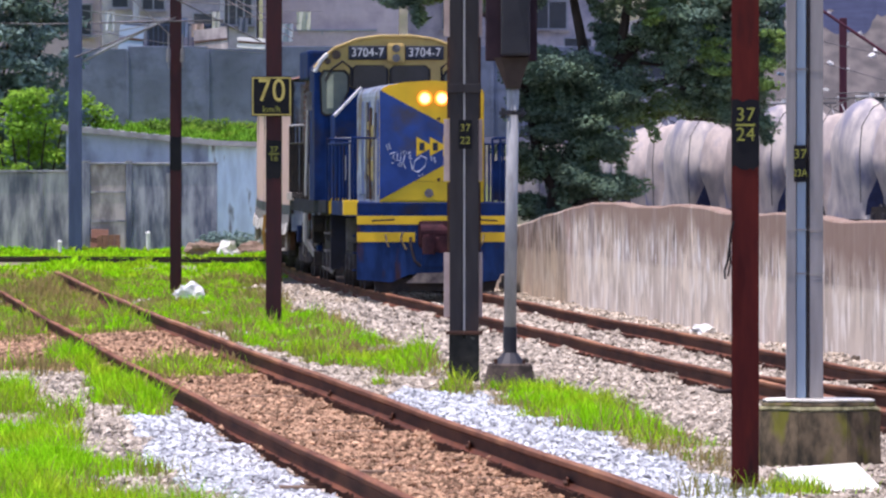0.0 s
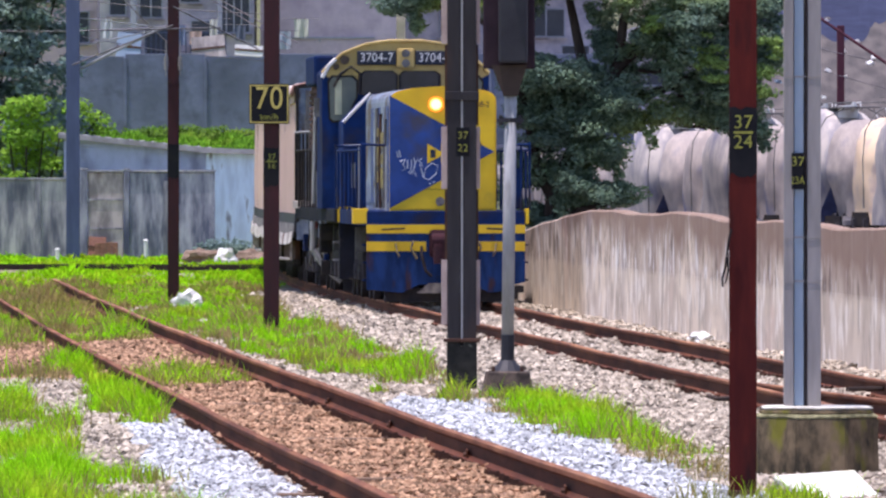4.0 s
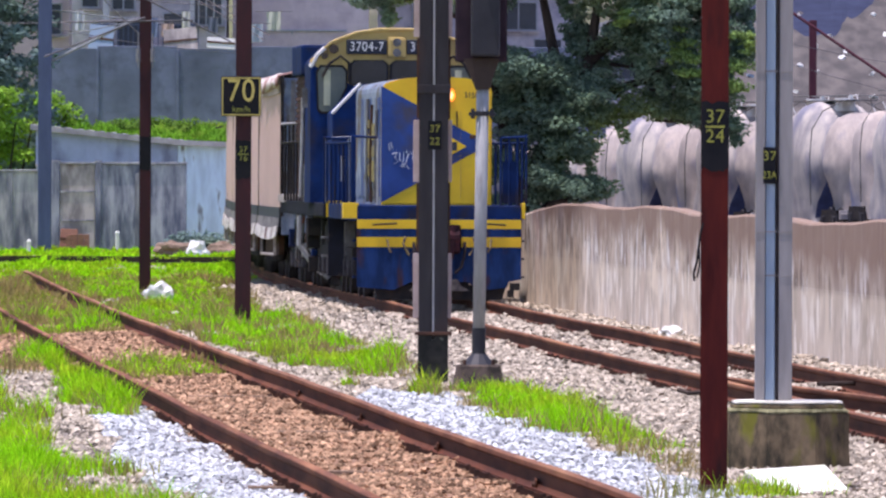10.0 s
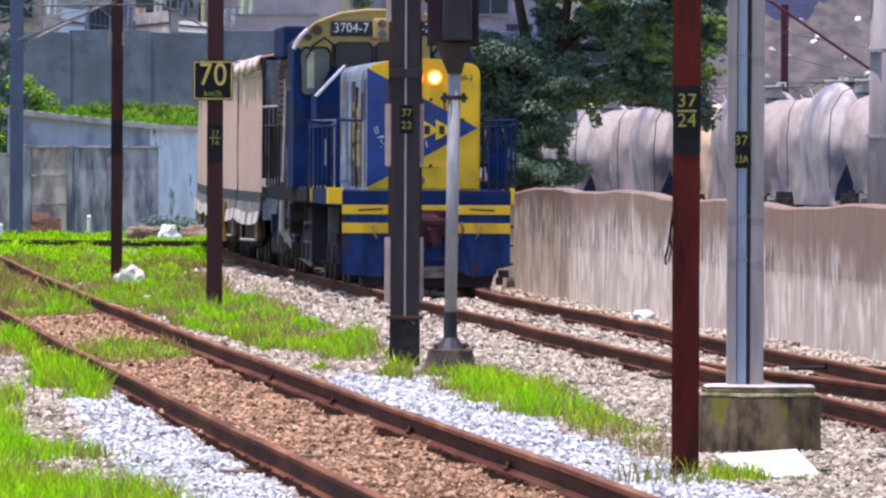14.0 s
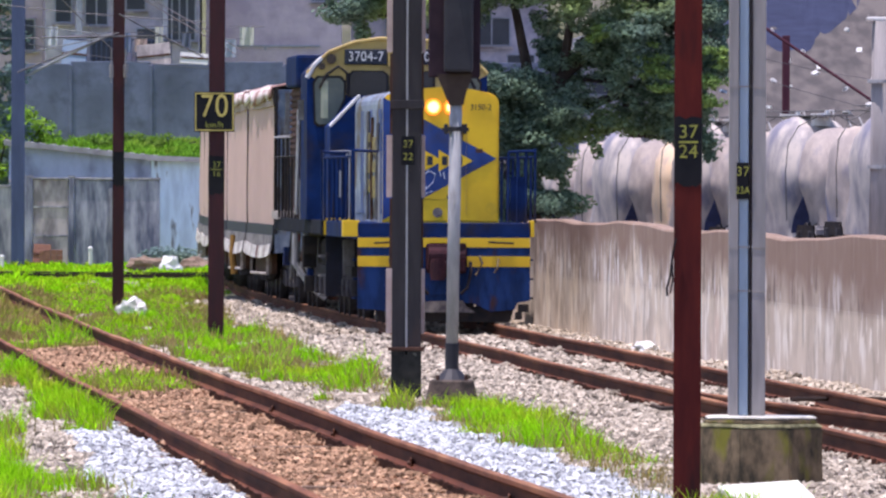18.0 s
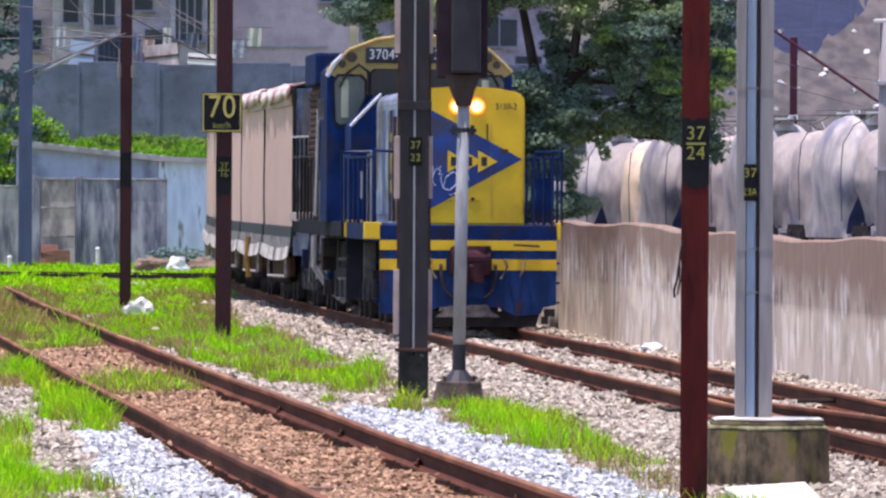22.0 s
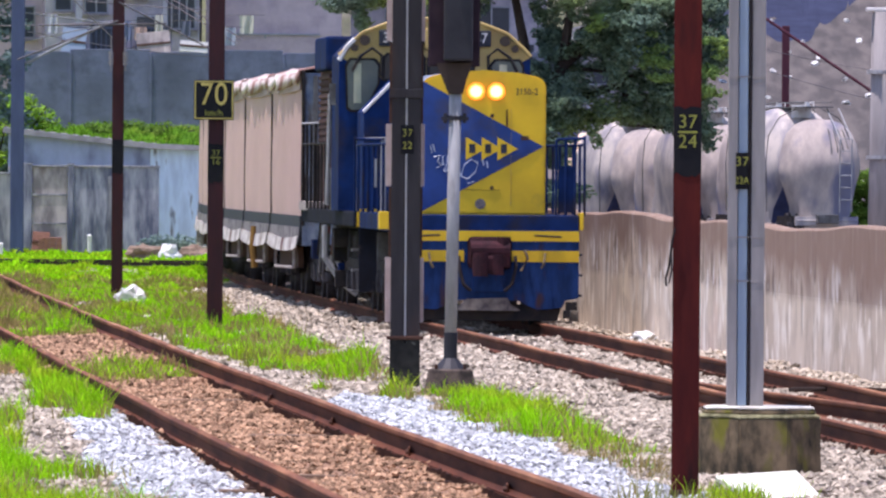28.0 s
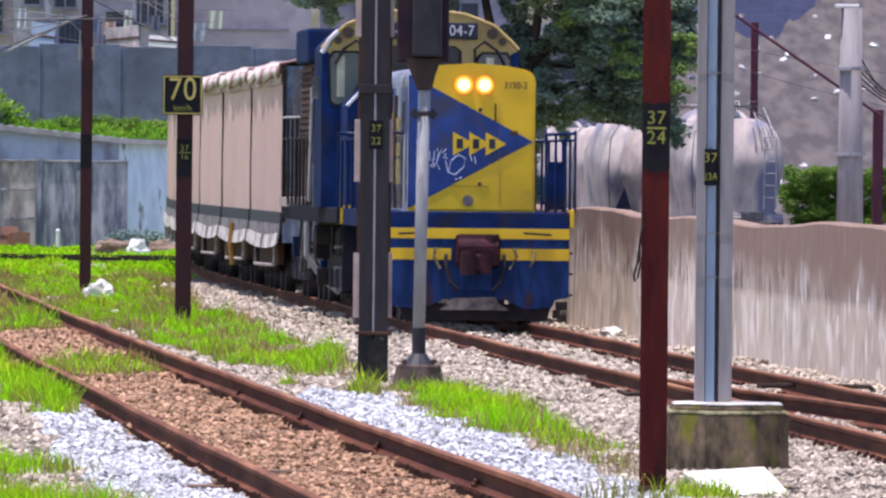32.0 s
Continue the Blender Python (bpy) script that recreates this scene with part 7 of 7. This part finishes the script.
def brace_post():
    t = thing("braced_post", pose(13.9, 432, BED), "dark red post with a long slanting brace", "post")
    bm = bm_new()
    box(bm, -0.13, 0.13, -0.13, 0.13, 0, 7.6, 0.02)
    part("shaft", bm, M["red_hazed"], t)
    a, b = Vector((11.26, 430, 8.89)), Vector((18.22, 430, 4.18))
    o = Vector((13.9, 432, BED))
    bm = bm_new()
    rod(bm, a - o, b - o, 0.05, 8)
    part("brace", bm, M["red_hazed"], t)
    bm = bm_new()
    box(bm, (b - o).x - 0.18, (b - o).x + 0.18, -0.2, 0.2, 0, 4.6, 0.02)
    part("end_post", bm, M["red_hazed"], t)


brace_post()


def lamp_pole():
    t = thing("street_lamp", pose(9.59, 240, BED), "tapered concrete pole with a flat white lamp head and clamps", "street lamp")
    bm = bm_new()
    rod(bm, (0, 0, 0), (0, 0, 5.6), 0.28, 16, 0.20)
    part("shaft", bm, M["pole_grey"], t, smooth=True)
    bm = bm_new()
    box(bm, -0.32, 0.14, -0.14, 0.14, 5.6, 5.68, 0.03)
    part("lamp_head", bm, M["white"], t)
    for z in (2.75, 4.4):
        bm = bm_new()
        rod(bm, (0, 0, z), (0, 0, z + 0.07), 0.30, 16)
        part("clamp", bm, M["post_grey"], t)
    bm = bm_new()
    for k in range(5):
        pipe(bm, [(0.2, -0.1, 4.6 - 0.12 * k), (0.45 + 0.05 * k, -0.1, 4.2 - 0.1 * k), (0.8, -0.1, 3.9 - 0.02 * k), (1.6, -0.1, 4.3)], 0.014, 5)
    part("cables", bm, M["rope"], t)


lamp_pole()


def lamp_arm():
    t = thing("street_lamp", pose(8.45, 300, BED), "grey street lamp with a flat white head", "street lamp")
    bm = bm_new()
    rod(bm, (0, 0, 0), (0, 0, 7.0), 0.09, 10, 0.06)
    part("shaft", bm, M["post_grey"], t)
    bm = bm_new()
    box(bm, -1.42, -0.85, -0.12, 0.12, 6.82, 6.92, 0.03)
    part("lamp_head", bm, M["white"], t)
    bm = bm_new()
    rod(bm, (0, 0, 6.95), (-0.9, 0, 6.88), 0.03, 8)
    part("arm", bm, M["post_grey"], t)


lamp_arm()


# ---- rubble slope on the far side ----
def debris():
    rng = random.Random(44)
    kinds = [("white", "pale scrap of rubbish on the slope"), ("plastic", "white plastic scrap on the slope"), ("galv", "bluish scrap of sheet on the slope")]
    for k in range(110):
        y = rng.uniform(530, 605)
        x = rng.uniform(0.026, 0.052) * y
        m, lab = kinds[rng.choice([0, 0, 0, 1, 1, 1, 1, 2])]
        t = thing("slope_rubbish", Matrix.Translation((x, y, float(ground_z(x, y)) + 0.03)) @ pose(0, 0, 0, rng.uniform(0, 40), rng.uniform(-30, 30), rng.uniform(0, 360)), lab, "rubbish", "rubbish on the slope")
        bm = bm_new()
        w, d = rng.uniform(0.03, 0.14), rng.uniform(0.04, 0.2)
        box(bm, -w, w, -d, d, -0.03, rng.uniform(0.03, 0.12), 0.01)
        for v in bm.verts:
            v.co += Vector((rng.uniform(-0.05, 0.05), rng.uniform(-0.05, 0.05), rng.uniform(-0.04, 0.04)))
        part("scrap", bm, M[m], t)


debris()


def slope_cover():
    """A dark sheet laid over the upper slope."""
    m = mat("dark_blue_grey_sheet", (0.040, 0.047, 0.086), 0.8, col2=(0.028, 0.033, 0.060), scale=0.8, bump=0.05, bump_scale=0.6)
    xs, ks = np.linspace(14.2, 25.5, 40), np.linspace(0, 1, 16)
    gx, gk = np.meshgrid(xs, ks)
    lo = 597 + 0.5 * np.sin(gx * 0.9) + 5.0 * np.clip(gx - 20.3, 0, 9) + 1.2 * np.clip(19.0 - gx, 0, 1.5) + 2.0 * np.clip(16.5 - gx, 0, 3)
    gy = lo + gk * 60
    gz = ground_z(gx, gy) + 0.14 * np.minimum(1, gk * 6) + 0.05 * np.minimum(1, gk * 6) * wave(gx, gy, 1.5, 2.0)
    idx = np.arange(gx.size).reshape(gx.shape)
    f = np.stack([idx[:-1, :-1], idx[:-1, 1:], idx[1:, 1:], idx[1:, :-1]], -1).reshape(-1, 4)
    t = thing("slope_sheet", Matrix.Identity(4), "dark blue-grey sheeting laid over the hillside", "tarpaulin")
    raw("sheet", np.stack([gx, gy, gz], -1).reshape(-1, 3), f, m, t)


slope_cover()


# ---- clutter about the houses ----
def balcony():
    t = thing("balcony", pose(-9.0, 411.0, 6.05), "concrete balcony with thin dark railings on the hillside house", "balcony")
    part("slab", box(bm_new(), -1.6, 1.9, 0, 1.0, -0.12, 0.0, 0.01), M["yard_pale"], t)
    part("top_rail", box(bm_new(), -1.6, 1.9, 0.0, 0.05, 0.85, 0.90), M["blue_pole"], t)
    for k in range(22):
        x = -1.58 + k * 0.165
        part("baluster", box(bm_new(), x, x + 0.03, 0.01, 0.04, 0.0, 0.85), M["blue_pole"], t)


balcony()


def laundry():
    cols = [(0.55, 0.56, 0.62), (0.22, 0.26, 0.40), (0.60, 0.42, 0.38), (0.66, 0.64, 0.60), (0.16, 0.18, 0.24), (0.40, 0.44, 0.52), (0.58, 0.58, 0.50)]
    rng = random.Random(3)
    for k, c in enumerate(cols):
        x = (-11.0, -8.6, -8.1, -7.5, -6.6, -5.2, -4.6)[k]
        t = thing("hanging_cloth", pose(x, 410.4, 7.35 - 0.2 * (k % 3)), "washed cloth hung out before the house", "laundry", "hanging laundry")
        m = mat("cloth", c, 0.9, col2=tuple(v * 0.75 for v in c), scale=3)
        bm = bm_new()
        w, h = rng.uniform(0.25, 0.5), rng.uniform(0.4, 0.8)
        g = [[bm.verts.new((-w / 2 + w * i / 6, 0.05 * math.sin(i * 1.7 + j * 0.4), -h * j / 4)) for j in range(5)] for i in range(7)]
        for i in range(6):
            for j in range(4):
                bm.faces.new((g[i][j], g[i + 1][j], g[i + 1][j + 1], g[i][j + 1]))
        shell(bm, 0.01)
        part("cloth", bm, m, t)
        part("hanger_line", rod(bm_new(), (-0.6, 0, 0.02), (0.6, 0, 0.02), 0.01, 5), M["wire"], t)


laundry()


def water_tank(x, y, z):
    t = thing("water_tank", pose(x, y, z), "blue plastic water tank on a roof", "water tank")
    bm = bm_new()
    rod(bm, (0, 0, 0), (0, 0, 0.75), 0.48, 18, 0.55)
    part("vessel", bm, M["galv"], t, smooth=True)
    part("lid", rod(bm_new(), (0, 0, 0.75), (0, 0, 0.86), 0.57, 18, 0.2), M["galv"], t)


water_tank(0.5, 423, 9.6)


def scrap_sheet(x, y, z, w, h, mtl, label, ry):
    t = thing("scrap_sheet", pose(x, y, z, -12, ry, 0), label, "sheet", "leaning sheets")
    part("sheet", box(bm_new(), -w / 2, w / 2, -0.02, 0.02, 0, h, 0.005), M[mtl], t)
    part("batten", box(bm_new(), -w / 2, w / 2, -0.05, -0.02, h * 0.45, h * 0.45 + 0.06), M["brown"], t)


scrap_sheet(-6.2, 401, 6.05, 0.9, 0.35, "white", "bright white sheet lying on the wall top", 4)
scrap_sheet(-7.6, 409, 6.0, 1.1, 0.8, "yard_pale", "pale board leaning before the house", -6)
scrap_sheet(-10.3, 409, 6.0, 0.8, 0.9, "galv", "bluish board leaning before the house", 5)
scrap_sheet(-9.9, 357.6, -0.15, 0.5, 0.6, "brick_red", "rust-red board leaning on the yard wall", 3)


# ---- what moves ----
def body_pose(front, length):
    """Rests on the track at a fifth and four fifths of its length."""
    a, b = front + 0.2 * length, front + 0.8 * length
    xa, xb = float(main_x(a)), float(main_x(b))
    s = (xb - xa) / (b - a)
    return Matrix.Translation((xa - s * 0.2 * length, front, 0)) @ Matrix.Rotation(-math.atan(s), 4, "Z")


def train_front(t):
    return 217.71 - 1.225 * t


TANK_DIR = Vector((-0.1647, 0.9863, 0.0))


def motions():
    ts = [2.0 * k for k in range(17)]
    for ob, back, length in OFFSETS:
        walk(ob, [(t, body_pose(train_front(t) + back, length)) for t in ts])
    for w, ya in WHEELS[:_n_fixed]:
        rows = []
        for k in range(81):
            t = 0.4 * k
            rows.append((t, Matrix.Translation((0, ya, 0.48)) @ Matrix.Rotation(1.225 * t / 0.47, 4, "X")))
        walk(w, rows)
    turn = Matrix.Rotation(math.atan2(0.1647, 0.9863), 4, "Z")
    for k, ob in enumerate(TANKS):
        def at(t):
            d = 5.8 + 15.1 * k - 1.83 * (32 - t)
            p = Vector((13.1, 415, 0)) + TANK_DIR * d
            return Matrix.Translation((p.x, p.y, -0.009 * (p.y - 415))) @ turn
        walk(ob, [(t, at(t)) for t in (0, 8, 16, 24, 32)])


motions()
